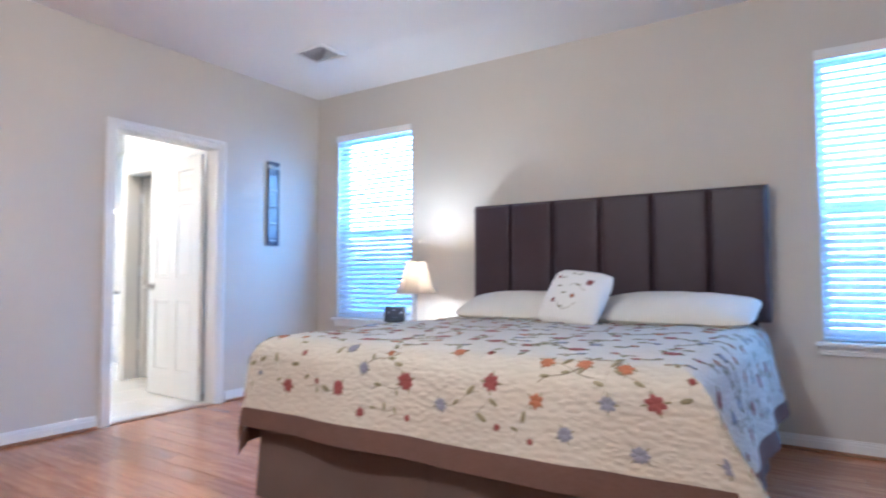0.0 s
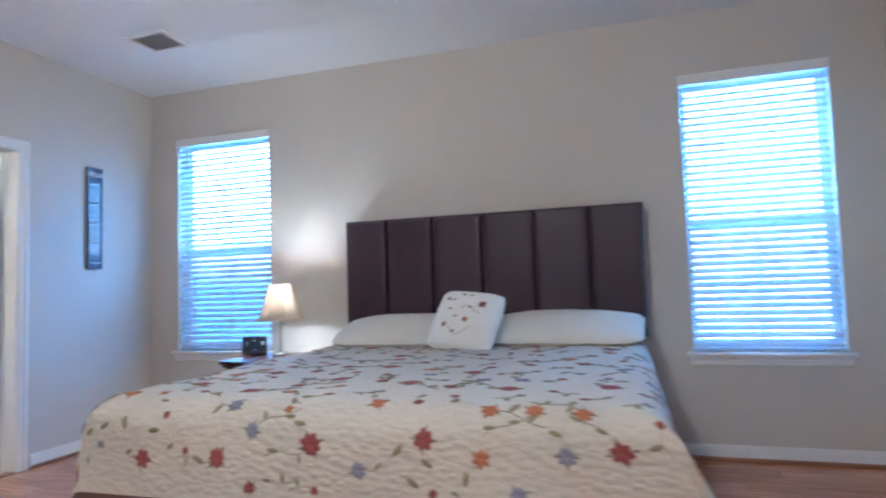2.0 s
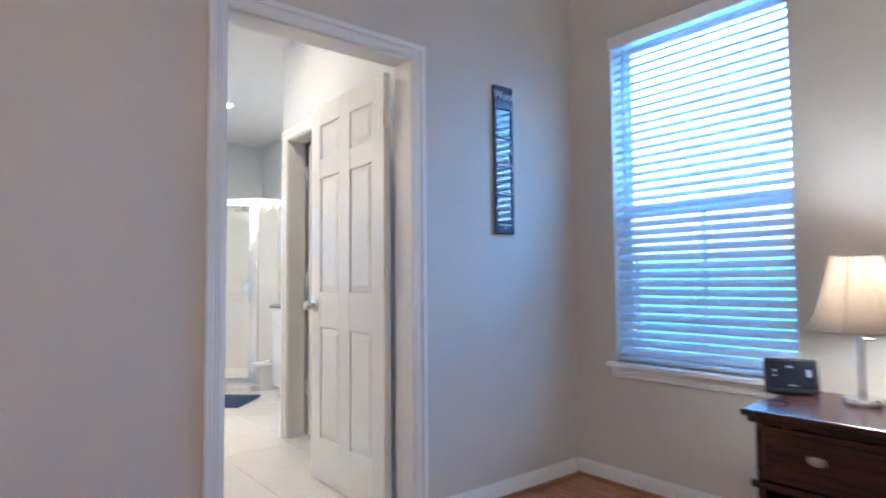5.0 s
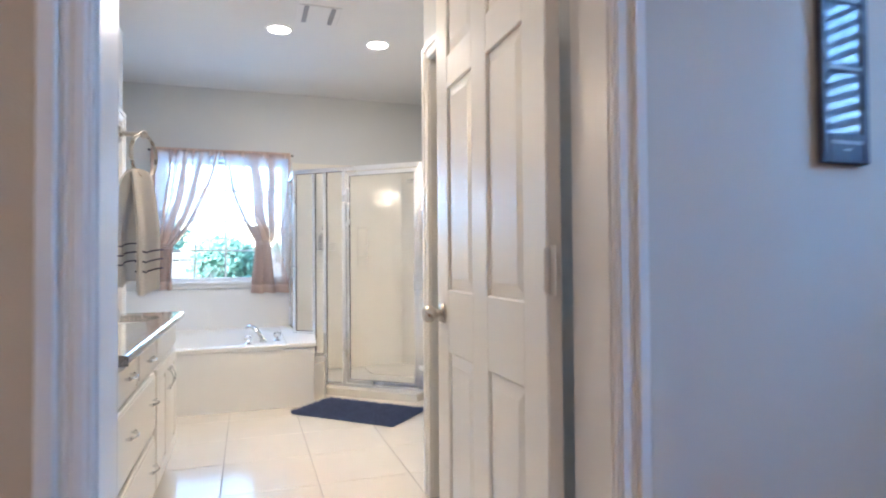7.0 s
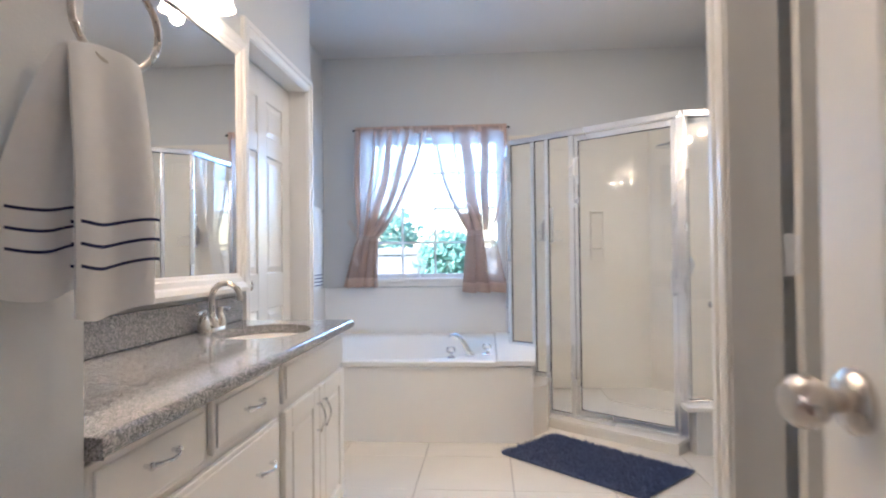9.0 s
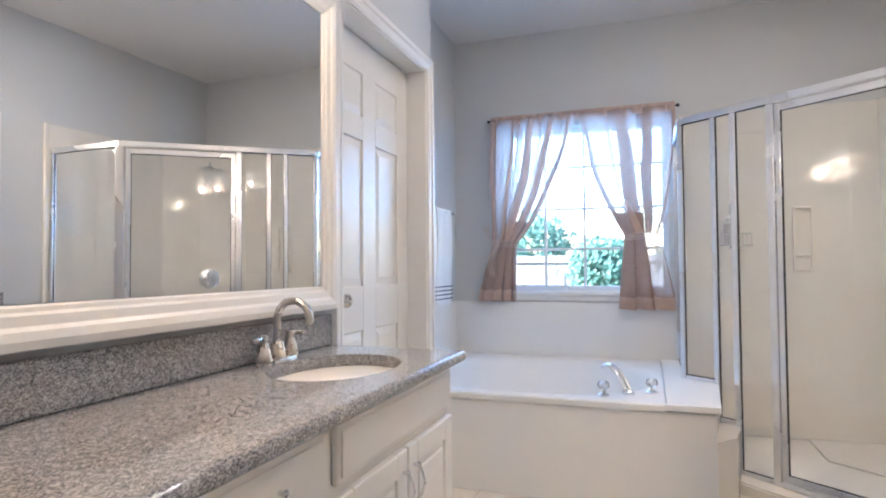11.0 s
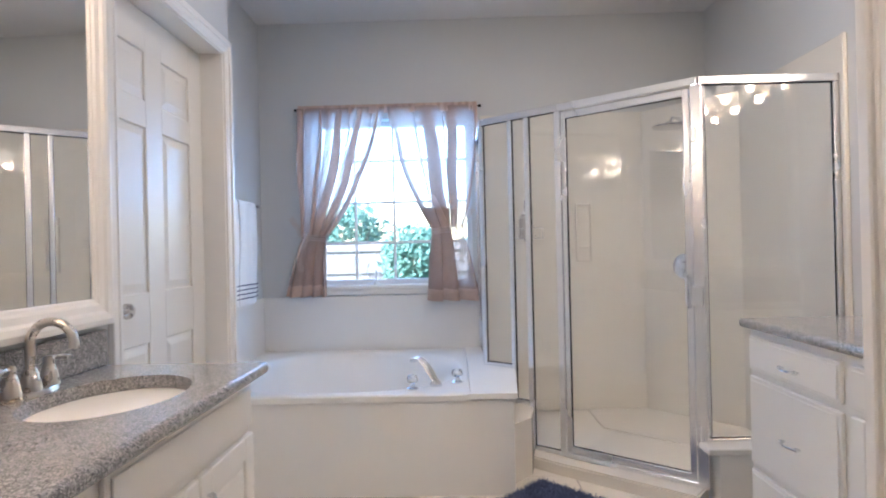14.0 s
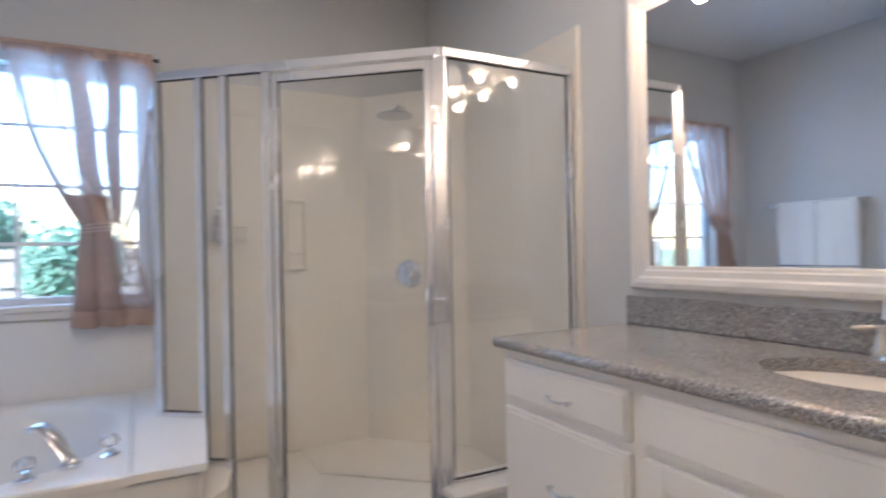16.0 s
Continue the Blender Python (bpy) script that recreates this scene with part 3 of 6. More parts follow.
def blind(x0, x1, z0, z1, tilt=41):
    """A white faux-wood blind inside the window opening."""
    y = N + 0.032
    b = thing("window_blind", ((x0 + x1) / 2, y, z0), "white faux-wood horizontal blind, lowered with slats open", "blind", "bedroom blinds")
    part("headrail", B(x0 + 0.004, x1 - 0.004, y - 0.028, y + 0.028, z1 - 0.05, z1 - 0.002, bevel=0.003), M_VINYL, b)
    part("valance", B(x0 - 0.004, x1 + 0.004, y - 0.05, y - 0.036, z1 - 0.058, z1 + 0.004, bevel=0.003), M_TRIM, b, "white valance board")
    part("bottom_rail", B(x0 + 0.008, x1 - 0.008, y - 0.026, y + 0.026, z0 + 0.006, z0 + 0.022, bevel=0.004), M_SLAT, b)
    count = 37
    me = slat_mesh(x1 - x0 - 0.016)
    for i in range(count):
        z = z0 + 0.055 + i * (z1 - 0.085 - z0 - 0.055) / (count - 1)
        o = new("slat", me)
        o.parent = b
        o.matrix_basis = pose(x0 + 0.008 - (x0 + x1) / 2, 0, z - z0, tilt + 1.2 * math.sin(i * 2.3), 0, 0)
    for fx in (0.14, 0.5, 0.86):
        bm = bmesh.new()
        xx = x0 + (x1 - x0) * fx
        for dy in (-0.026, 0.026):
            rod(bm, (xx, y + dy, z0 + 0.02), (xx, y + dy, z1 - 0.05), 0.0012, seg=6)
        part("ladder_cord", bm, M_VINYL, b)
    bm = bmesh.new()
    xx = x0 + 0.09
    rod(bm, (xx, y - 0.034, 1.52), (xx, y - 0.034, z1 - 0.06), 0.0015, seg=6)
    lathe(bm, (xx, y - 0.034, 1.49), [(0.0, 0.0), (0.006, 0.002), (0.005, 0.03), (0.002, 0.034)], 8)
    part("pull_cord", bm, M_VINYL, b, "white pull cord with a tassel")


bedroom_window("window_1", *WIN_L)
bedroom_window("window_2", *WIN_R)
blind(*WIN_L)
blind(*WIN_R)


def bath_window():
    y0, y1, z0, z1 = BWIN
    w = thing("window_3", (BX - 0.1, (y0 + y1) / 2, z0), "white vinyl bathroom window with colonial grilles", "window", kind="structure")
    x0, x1 = BX - 0.149, BX - 0.085
    bm = bmesh.new()
    for a, b, c, d in ((y0, y0 + 0.035, z0, z1), (y1 - 0.035, y1, z0, z1), (y0 + 0.035, y1 - 0.035, z0, z0 + 0.035), (y0 + 0.035, y1 - 0.035, z1 - 0.035, z1)):
        box(bm, x0, x1, a, b, c, d, 0.003)
    part("window_frame", bm, M_VINYL, w)
    p = part("pane", B(x0 + 0.02, x0 + 0.026, y0 + 0.035, y1 - 0.035, z0 + 0.035, z1 - 0.035), M_GLASS, w)
    p.visible_shadow = False
    for z in (1.20, 1.48, 1.77):
        part("grille_bar", B(x0 + 0.028, x0 + 0.040, y0 + 0.035, y1 - 0.035, z - 0.009, z + 0.009, bevel=0.002), M_VINYL, w)
    for k in (1, 2, 3):
        yy = y0 + (y1 - y0) * k / 4
        part("grille_bar", B(x0 + 0.029, x0 + 0.039, yy - 0.009, yy + 0.009, z0 + 0.035, z1 - 0.035, bevel=0.002), M_VINYL, w)
    part("window_sill", B(x1, BX + 0.03, y0 - 0.02, y1 + 0.02, z0 - 0.028, z0 + 0.002, bevel=0.005), M_TRIM, w, "white window sill")
    part("apron", B(BX + 0.0005, BX + 0.016, y0 - 0.015, y1 + 0.015, z0 - 0.062, z0 - 0.0285, bevel=0.003), M_TRIM, w)


bath_window()
# tub surround: white panels on the walls above the tub
for bounds in ((BX, BX + 0.012, TY + 0.012, 3.334, 0.46, 0.838), (BX, -8.295, TY, TY + 0.012, 0.46, 0.838), (-8.292, -8.28, TY, 2.098, 0.0, 0.838)):
    solid("tub_surround", box(bmesh.new(), *bounds, 0.003), M_ACRYL, "white panel surround above the tub", "trim")
# shower surround
solid("shower_surround", box(bmesh.new(), BX, BX + 0.01, 3.335, 4.42, 0.04, 2.04, 0.002), M_SURROUND, "cream moulded shower wall surround", "trim")
bm = bmesh.new()
prism(bm, [(BX + 0.01, 4.42), (-9.05, RY - 0.01), (-9.05, RY), (BX, RY), (BX, 4.42)], 0.04, 2.04)
solid("shower_surround", bm, M_SURROUND, "cream moulded diagonal shower panel", "trim")
bm = bmesh.new()
box(bm, -9.05, -8.125, RY - 0.012, RY, 0.0, 2.04, 0.003)
box(bm, -8.125, -8.095, RY - 0.02, RY, 0.0, 2.04, 0.005)
solid("shower_surround", bm, M_SURROUND, "cream moulded shower wall surround", "trim")

# ---------------------------------------------------------------- bedroom things
BED_X, BED_HW, BED_Y0, BED_Y1, BED_Z = -1.755, 0.985, 2.41, 4.46, 0.735


def drape(s, t, lift=0.0):
    """A point on the quilt: s runs across the bed from its middle, t from the head to past the foot, in metres of cloth."""
    r = 0.11

    def roll(d, edge, flare=0.10):
        """Distance along the cloth past the flat top -> (out, down)."""
        flat = edge - r
        if d <= flat:
            return d, 0.0
        arc = (d - flat) / r
        if arc < math.pi / 2:
            return flat + (r + lift) * math.sin(arc), (r + lift) * (1 - math.cos(arc)) - lift
        rest = d - flat - r * math.pi / 2
        return flat + r + lift + rest * flare, r + rest * (1.06 - 0.6 * flare)

    lf = lift
    ox, dx = roll(abs(s), BED_HW, 0.22 if s > 0 else 0.10)
    oy, dy = roll(t, BED_Y1 - BED_Y0)
    x = BED_X + math.copysign(ox, s)
    y = BED_Y1 - oy
    down = max(dx, dy) if min(dx, dy) <= 0 else (dx ** 4 + dy ** 4) ** 0.25
    if down <= 0:
        down = -lf
    # the cloth's front corner spreads outwards as it falls
    if s > 0 and dy > 0:
        x += 0.32 * dy * max(0.0, (ox - 0.6 * BED_HW) / (0.4 * BED_HW)) ** 2
    # soft billows of a lived-in cover
    n1 = noise.noise(Vector((x * 2.2, y * 2.2, 3.1)))
    n2 = noise.noise(Vector((x * 6.0, y * 6.0, 7.7)))
    z = BED_Z - down + 0.012 * n1 + 0.004 * n2
    hang = max(0.0, min(1.0, (down - 0.1) / 0.25))
    x += hang * 0.016 * math.sin(t * 9.0) * (1 if dx >= dy else 0.3)
    y += hang * 0.014 * math.sin(s * 7.5 + 0.8) * (1 if dy > dx else 0.3)
    return Vector((x, y, z))


S_MAX = BED_HW - 0.11 + 0.11 * math.pi / 2 + 0.38
T_MAX = (BED_Y1 - BED_Y0) - 0.11 + 0.11 * math.pi / 2 + 0.295
BORDER_W = 0.085


def quilt_piece(s0, s1, t0, t1, ns, nt, thick):
    bm = bmesh.new()
    sheet(bm, lambda u, v: drape(s0 + (s1 - s0) * u, t0 + (t1 - t0) * v), ns, nt)
    bmesh.ops.recalc_face_normals(bm, faces=bm.faces)
    bm.normal_update()
    up = sum((f.normal.z for f in bm.faces), 0.0)
    if up < 0:
        bmesh.ops.reverse_faces(bm, faces=bm.faces)
        bm.normal_update()
    bmesh.ops.solidify(bm, geom=list(bm.faces), thickness=thick)
    return bm


bed = thing("bed", (BED_X, (BED_Y0 + BED_Y1) / 2, 0), "king bed with brown leather headboard, brown skirt and mattress", "bed")
hb = part("headboard", B(-2.765, -0.765, 4.539, 4.645, 0.735, 1.555, bevel=0.012, seg=2), M_LEATHER, bed, "dark brown padded leather headboard")
hb_edges = [-2.765, -2.445, -2.112, -1.77, -1.43, -1.085, -0.765]
for a, b in zip(hb_edges, hb_edges[1:]):
    def pad(u, v, a=a, b=b):
        fu, fv = 1 - abs(2 * u - 1) ** 11, 1 - abs(2 * v - 1) ** 26
        bulge = (max(0.0, fu) ** 0.4) * (max(0.0, fv) ** 0.4)
        return Vector((a + 0.002 + (b - a - 0.004) * u, 4.540 - 0.036 * bulge - 0.004 * noise.noise(Vector((a * 5 + u * 2, v * 3, 1))), 0.737 + 0.816 * v))
    bm = sheet(bmesh.new(), pad, 22, 40)
    bmesh.ops.recalc_face_normals(bm, faces=bm.faces)
    part("pad", bm, M_LEATHER, hb, "padded leather panel", True)
for x in (-2.66, -0.87):
    part("leg", B(x - 0.035, x + 0.035, 4.585, 4.635, 0, 0.736, bevel=0.004), M_LEATHER, bed)
part("mattress", B(BED_X - 0.955, BED_X + 0.955, BED_Y0 + 0.04, 4.555, 0.36, BED_Z - 0.03, bevel=0.06, seg=4), M_PILLOW, bed, "pale mattress", True)
part("box_spring", B(BED_X - 0.94, BED_X + 0.94, BED_Y0 + 0.07, 4.55, 0.14, 0.358, bevel=0.02, seg=2), M_PILLOW, bed, "pale box spring")


def skirt_run(p, q, name="skirt"):
    p, q = Vector(p), Vector(q)
    length = (q - p).length
    d = (q - p) / length
    nrm = Vector((d.y, -d.x, 0))

    def f(u, v):
        s = u * length
        wave = 0.006 * math.sin(s * 9) + 0.004 * math.sin(s * 23 + 1)
        fold = 0.02 * math.exp(-((s - length / 2) / 0.018) ** 2)
        out = 0.012 + 0.03 * (1 - v) + (wave * (1 - v)) - fold * (1 - 0.5 * v)
        c = p + d * s + nrm * out
        return Vector((c.x, c.y, 0.012 + v * 0.36))

    bm = sheet(bmesh.new(), f, 90, 8)
    bmesh.ops.recalc_face_normals(bm, faces=bm.faces)
    bmesh.ops.solidify(bm, geom=list(bm.faces), thickness=0.004)
    part(name, bm, M_SKIRT, bed, "brown tailored bed skirt with a centre pleat", True)


skirt_run((BED_X - 0.94, BED_Y0 + 0.06, 0), (BED_X + 0.94, BED_Y0 + 0.06, 0))
skirt_run((BED_X + 0.94, BED_Y0 + 0.06, 0), (BED_X + 0.94, 4.5, 0))
skirt_run((BED_X - 0.94, 4.5, 0), (BED_X - 0.94, BED_Y0 + 0.06, 0))

quilt = thing("quilt", (BED_X, (BED_Y0 + BED_Y1) / 2, BED_Z), "cream quilted coverlet embroidered with flowers, brown border, spread on the bed", "quilt")
quilt_body = part("cover", quilt_piece(-S_MAX + BORDER_W, S_MAX - BORDER_W, -0.02, T_MAX - BORDER_W, 110, 110, 0.012), M_QUILT, quilt, "cream quilted cotton cover", True)
bm_a = quilt_piece(-S_MAX + 0.001, S_MAX - 0.001, T_MAX - BORDER_W, T_MAX, 110, 5, 0.016)
part("border", bm_a, M_BORDER, quilt, "brown quilted border", True)
for sg in (-1, 1):
    bm_b = quilt_piece(min(sg * S_MAX, sg * (S_MAX - BORDER_W)), max(sg * S_MAX, sg * (S_MAX - BORDER_W)), -0.02, T_MAX - BORDER_W - 0.001, 5, 100, 0.016)
    part("border", bm_b, M_BORDER, quilt, "brown quilted border", True)


class Sewing:
    """Embroidery: small raised stitched shapes laid on a cloth given as a function of two lengths."""

    def __init__(self, cloth):
        self.cloth = cloth
        self.bms = {}
        self.blossoms = []

    def bm(self, key):
        return self.bms.setdefault(key, bmesh.new())

    def dome(self, key, outline, centre):
        bm = self.bm(key)
        mid = bm.verts.new(self.cloth(*centre, 0.0028))
        inner = [bm.verts.new(self.cloth(centre[0] + (p[0] - centre[0]) * 0.7, centre[1] + (p[1] - centre[1]) * 0.7, 0.0024)) for p in outline]
        outer = [bm.verts.new(self.cloth(*p, 0.001)) for p in outline]
        n = len(outline)
        for i in range(n):
            j = (i + 1) % n
            bm.faces.new((mid, inner[i], inner[j]))
            bm.faces.new((inner[i], outer[i], outer[j], inner[j]))

    def petal(self, key, c, ang, length, wide):
        ca, sa = math.cos(ang), math.sin(ang)
        pts = []
        for k in range(8):
            a = 2 * math.pi * k / 8
            u, v = length * (0.5 + 0.5 * math.cos(a)), wide * 0.5 * math.sin(a)
            pts.append((c[0] + u * ca - v * sa, c[1] + u * sa + v * ca))
        self.dome(key, pts, (c[0] + 0.5 * length * ca, c[1] + 0.5 * length * sa))

    def flower(self, key, c, r, rnd, heart="olive"):
        """One blossom, kept as a mesh of its own."""
        keep = self.bms
        self.bms = {}
        a0 = rnd.random() * 6.28
        n = rnd.choice((6, 7, 8))
        for k in range(n):
            self.petal(key, c, a0 + 2 * math.pi * k / n, r * rnd.uniform(0.85, 1.1), r * 0.62)
        for k in range(4):
            self.petal(heart, (c[0] + 0.6 * r * math.cos(a0 + k * 1.6), c[1] + 0.6 * r * math.sin(a0 + k * 1.6)), a0 + k * 1.6, r * 0.75, r * 0.16)
        self.blossoms.append((key, heart, self.bms[key], self.bms[heart]))
        self.bms = keep

    def leaf(self, c, ang, length):
        self.petal("olive", c, ang, length, length * 0.42)

    def vine(self, pts, w=0.0010):
        bm = self.bm("vine")
        rows = []
        for i, p in enumerate(pts):
            a, b = pts[max(0, i - 1)], pts[min(len(pts) - 1, i + 1)]
            d = math.hypot(b[0] - a[0], b[1] - a[1]) or 1
            nx, ny = -(b[1] - a[1]) / d * w, (b[0] - a[0]) / d * w
            rows.append([bm.verts.new(self.cloth(p[0] + nx * k, p[1] + ny * k, 0.0022 if k == 0 else 0.0006)) for k in (-1, 0, 1)])
        for r, q in zip(rows, rows[1:]):
            bm.faces.new((r[0], r[1], q[1], q[0]))
            bm.faces.new((r[1], r[2], q[2], q[1]))

    def finish(self, parent):
        mats = {"red": M_RED, "orange": M_ORANGE, "blue": M_BLUE, "olive": M_OLIVE, "vine": M_VINE}
        for key, heart, b1, b2 in self.blossoms:
            n1 = len(b1.faces)
            tmp = bpy.data.meshes.new("sepal")
            b2.to_mesh(tmp)
            b2.free()
            b1.from_mesh(tmp)
            bpy.data.meshes.remove(tmp)
            b1.faces.ensure_lookup_table()
            for i, f in enumerate(b1.faces):
                f.material_index = 0 if i < n1 else 1
            bmesh.ops.recalc_face_normals(b1, faces=b1.faces)
            ob = part("flower", b1, mats[key], parent, "", True)
            ob.data.materials.append(mats[heart])
        for key, name in (("olive", "leaf_embroidery"), ("vine", "vine_embroidery")):
            bmesh.ops.recalc_face_normals(self.bms[key], faces=self.bms[key].faces)
            part(name, self.bms[key], mats[key], parent, "stitched olive leaves" if key == "olive" else "stitched trailing vines", True, "stuff")


rnd = random.Random(11)
sew = Sewing(lambda s, t, lift: drape(s, t, lift) + Vector((0, 0, lift)))
S_LIM, T_LIM = S_MAX - BORDER_W - 0.055, T_MAX - BORDER_W - 0.05
spots, large = [], []
for _ in range(5000):
    c = (rnd.uniform(-S_LIM, S_LIM), rnd.uniform(0.02, T_LIM))
    if len(spots) > 285 or any(math.dist(c, q) < 0.125 for q in spots):
        continue
    spots.append(c)
    if all(math.dist(c, q) > 0.30 for q in large):
        large.append(c)
        kind_of, r = "red", rnd.uniform(0.032, 0.038)
    else:
        kind_of, r = rnd.choice((("orange", 0.028), ("blue", 0.027), ("red", 0.023), ("orange", 0.016), ("red", 0.014), ("red", 0.013), ("blue", 0.015)))
    sew.flower(kind_of, c, r, rnd)
    # trailing stem with leaves
    a0, bend = rnd.uniform(0, 2 * math.pi), rnd.choice((-1, 1)) * rnd.uniform(2.0, 4.5)
    stem, p, a = [], c, a0
    for k in range(10 if r > 0.02 else 5):
        p = (p[0] + 0.018 * math.cos(a), p[1] + 0.018 * math.sin(a))
        a += bend * 0.018 * (3 if k < 5 else -3)
        if abs(p[0]) < S_LIM and 0.02 < p[1] < T_LIM:
            stem.append(p)
    if len(stem) > 3 and all(math.dist(u, v) < 0.03 for u, v in zip(stem, stem[1:])):
        sew.vine(stem)
        for k in range(2, len(stem), 4):
            sew.leaf(stem[k], a0 + rnd.choice((-0.9, 0.9)), rnd.uniform(0.028, 0.05))
sew.finish(quilt)


def pillow(name, cx, cy, cz, lx, ly, thick, lean, yaw, mat, label, category, roll=0.0, p=2.6, scallop=0.0):
    """A stuffed pillow in its own axes, leaning back by lean degrees."""
    t = thing(name, (cx, cy, cz), label, category, turn=yaw, local=True)
    rot = Matrix.Rotation(radians(lean), 4, "X") @ Matrix.Rotation(radians(roll), 4, "Z")

    def face(sign):
        def f(u, v):
            a, b = 2 * u - 1, 2 * v - 1
            pinch = 1 - 0.05 * (1 - abs(a) ** 2) * (abs(b) ** 6) - 0.05 * (1 - abs(b) ** 2) * (abs(a) ** 6)
            h = max(0.0, (1 - abs(a) ** p) * (1 - abs(b) ** p)) ** 0.55
            soft = 1 - 0.13 * (abs(a) ** 4) * (abs(b) ** 4)
            a, b = a * soft, b * soft
            wr = 0.05 * noise.noise(Vector((a * 2.1, b * 2.1, sign * 3 + cx)))
            return rot @ Vector((a * lx / 2 * pinch, b * ly / 2 * pinch, sign * thick / 2 * h * (1 + wr) + 0.004 * noise.noise(Vector((a * 6, b * 6, cx)))))
        return f

    bm = bmesh.new()
    sheet(bm, face(1), 36, 24)
    sheet(bm, face(-1), 36, 24)
    bmesh.ops.remove_doubles(bm, verts=bm.verts, dist=0.0035)
    bmesh.ops.recalc_face_normals(bm, faces=bm.faces)
    part("case", bm, mat, t, "", True)
    return t, rot, face(1)


pillow("pillow", -2.225, 4.22, BED_Z + 0.076, 0.88, 0.46, 0.17, 16, 2, M_PILLOW, "plump cream bed pillow against the headboard", "pillow", p=2.0)
pillow("pillow", -1.25, 4.22, BED_Z + 0.082, 0.95, 0.46, 0.165, 17, -3, M_PILLOW, "plump cream bed pillow with a loose end fold", "pillow", p=2.0)
cush, crot, cface = pillow("throw_cushion", -1.755, 4.00, BED_Z + 0.143, 0.42, 0.40, 0.16, 55, -8, M_CUSHION, "square ivory throw cushion embroidered with red flowers", "cushion", -7)


def cushion_cloth(s, t, lift):
    u, v = s / 0.42 + 0.5, t / 0.40 + 0.5
    return cface(u, v) + crot.to_3x3() @ Vector((0, 0, lift + 0.002))


sew2 = Sewing(cushion_cloth)
for key, c, r in (("red", (0.10, 0.08), 0.024), ("orange", (0.03, -0.03), 0.018), ("red", (-0.09, -0.07), 0.016), ("red", (-0.12, 0.10), 0.015)):
    sew2.flower(key, c, r, rnd)
for c, a in (((-0.10, 0.09), 0.4), ((-0.02, 0.13), 2.6), ((0.0, 0.13), 0.5), ((-0.07, 0.03), 3.0), ((-0.05, -0.02), 0.2), ((-0.04, -0.11), 0.3), ((0.02, 0.05), 0.1)):
    sew2.leaf(c, a, 0.032)
sew2.vine([(-0.02 + 0.12 * k / 10, 0.04 + 0.02 * math.sin(k * 0.5)) for k in range(11)], 0.0025)
sew2.vine([(-0.06 + 0.13 * k / 10, -0.08 - 0.04 * math.sin(k * 0.35)) for k in range(11)], 0.0025)
sew2.finish(cush)

# nightstand
NSX0, NSX1, NSY0, NSY1, NSZ = -3.385, -2.915, 3.975, 4.46, 0.648
ns = thing("nightstand", ((NSX0 + NSX1) / 2, (NSY0 + NSY1) / 2, 0), "dark cherry wood nightstand with one drawer and open shelf", "nightstand")
bm = bmesh.new()
box(bm, NSX0 - 0.012, NSX1 + 0.012, NSY0 - 0.012, NSY1, NSZ - 0.022, NSZ, 0.006, 2)
box(bm, NSX0 + 0.002, NSX1 - 0.002, NSY0 + 0.002, NSY1, NSZ - 0.042, NSZ - 0.0225, 0.006, 2)
part("top", bm, M_NSWOOD, ns, "moulded dark cherry top")
part("side_panel", B(NSX0 + 0.02, NSX0 + 0.045, NSY0 + 0.02, NSY1 - 0.005, 0, NSZ - 0.043, bevel=0.003), M_NSWOOD, ns)
part("side_panel", B(NSX1 - 0.045, NSX1 - 0.02, NSY0 + 0.02, NSY1 - 0.005, 0, NSZ - 0.043, bevel=0.003), M_NSWOOD, ns)
part("back_panel", B(NSX0 + 0.0455, NSX1 - 0.0455, NSY1 - 0.02, NSY1 - 0.006, 0.05, NSZ - 0.043), M_NSWOOD, ns)
part("shelf", B(NSX0 + 0.0455, NSX1 - 0.0455, NSY0 + 0.025, NSY1 - 0.021, 0.09, 0.112, bevel=0.002), M_NSWOOD, ns)
part("plinth", B(NSX0 + 0.012, NSX1 - 0.012, NSY0 + 0.004, NSY0 + 0.0195, 0, 0.088, bevel=0.004), M_NSWOOD, ns)
part("rail", B(NSX0 + 0.008, NSX1 - 0.008, NSY0 + 0.0, NSY0 + 0.0195, 0.405, 0.428, bevel=0.005, seg=2), M_NSWOOD, ns, "moulded rail under the drawer")
part("divider", B(NSX0 + 0.0455, NSX1 - 0.0455, NSY0 + 0.02, NSY1 - 0.021, 0.405, 0.42), M_NSWOOD, ns)
bm = B(NSX0 + 0.047, NSX1 - 0.047, NSY0 + 0.005, NSY0 + 0.024, 0.432, NSZ - 0.046, bevel=0.003)
box(bm, NSX0 + 0.075, NSX1 - 0.075, NSY0 + 0.001, NSY0 + 0.0055, 0.455, NSZ - 0.068, 0.003)
dr_ = part("drawer", bm, M_NSWOOD, ns, "panelled drawer front")
part("pull", lathe(bmesh.new(), ((NSX0 + NSX1) / 2 - 0.03, NSY0 + 0.001, 0.53), [(0.0, -0.03), (0.016, -0.028), (0.021, -0.02), (0.016, -0.012), (0.007, -0.008), (0.007, 0.0)], 20, "Y", 1.25, 0.8), M_NICKEL, dr_, "oval brushed nickel pull", True)

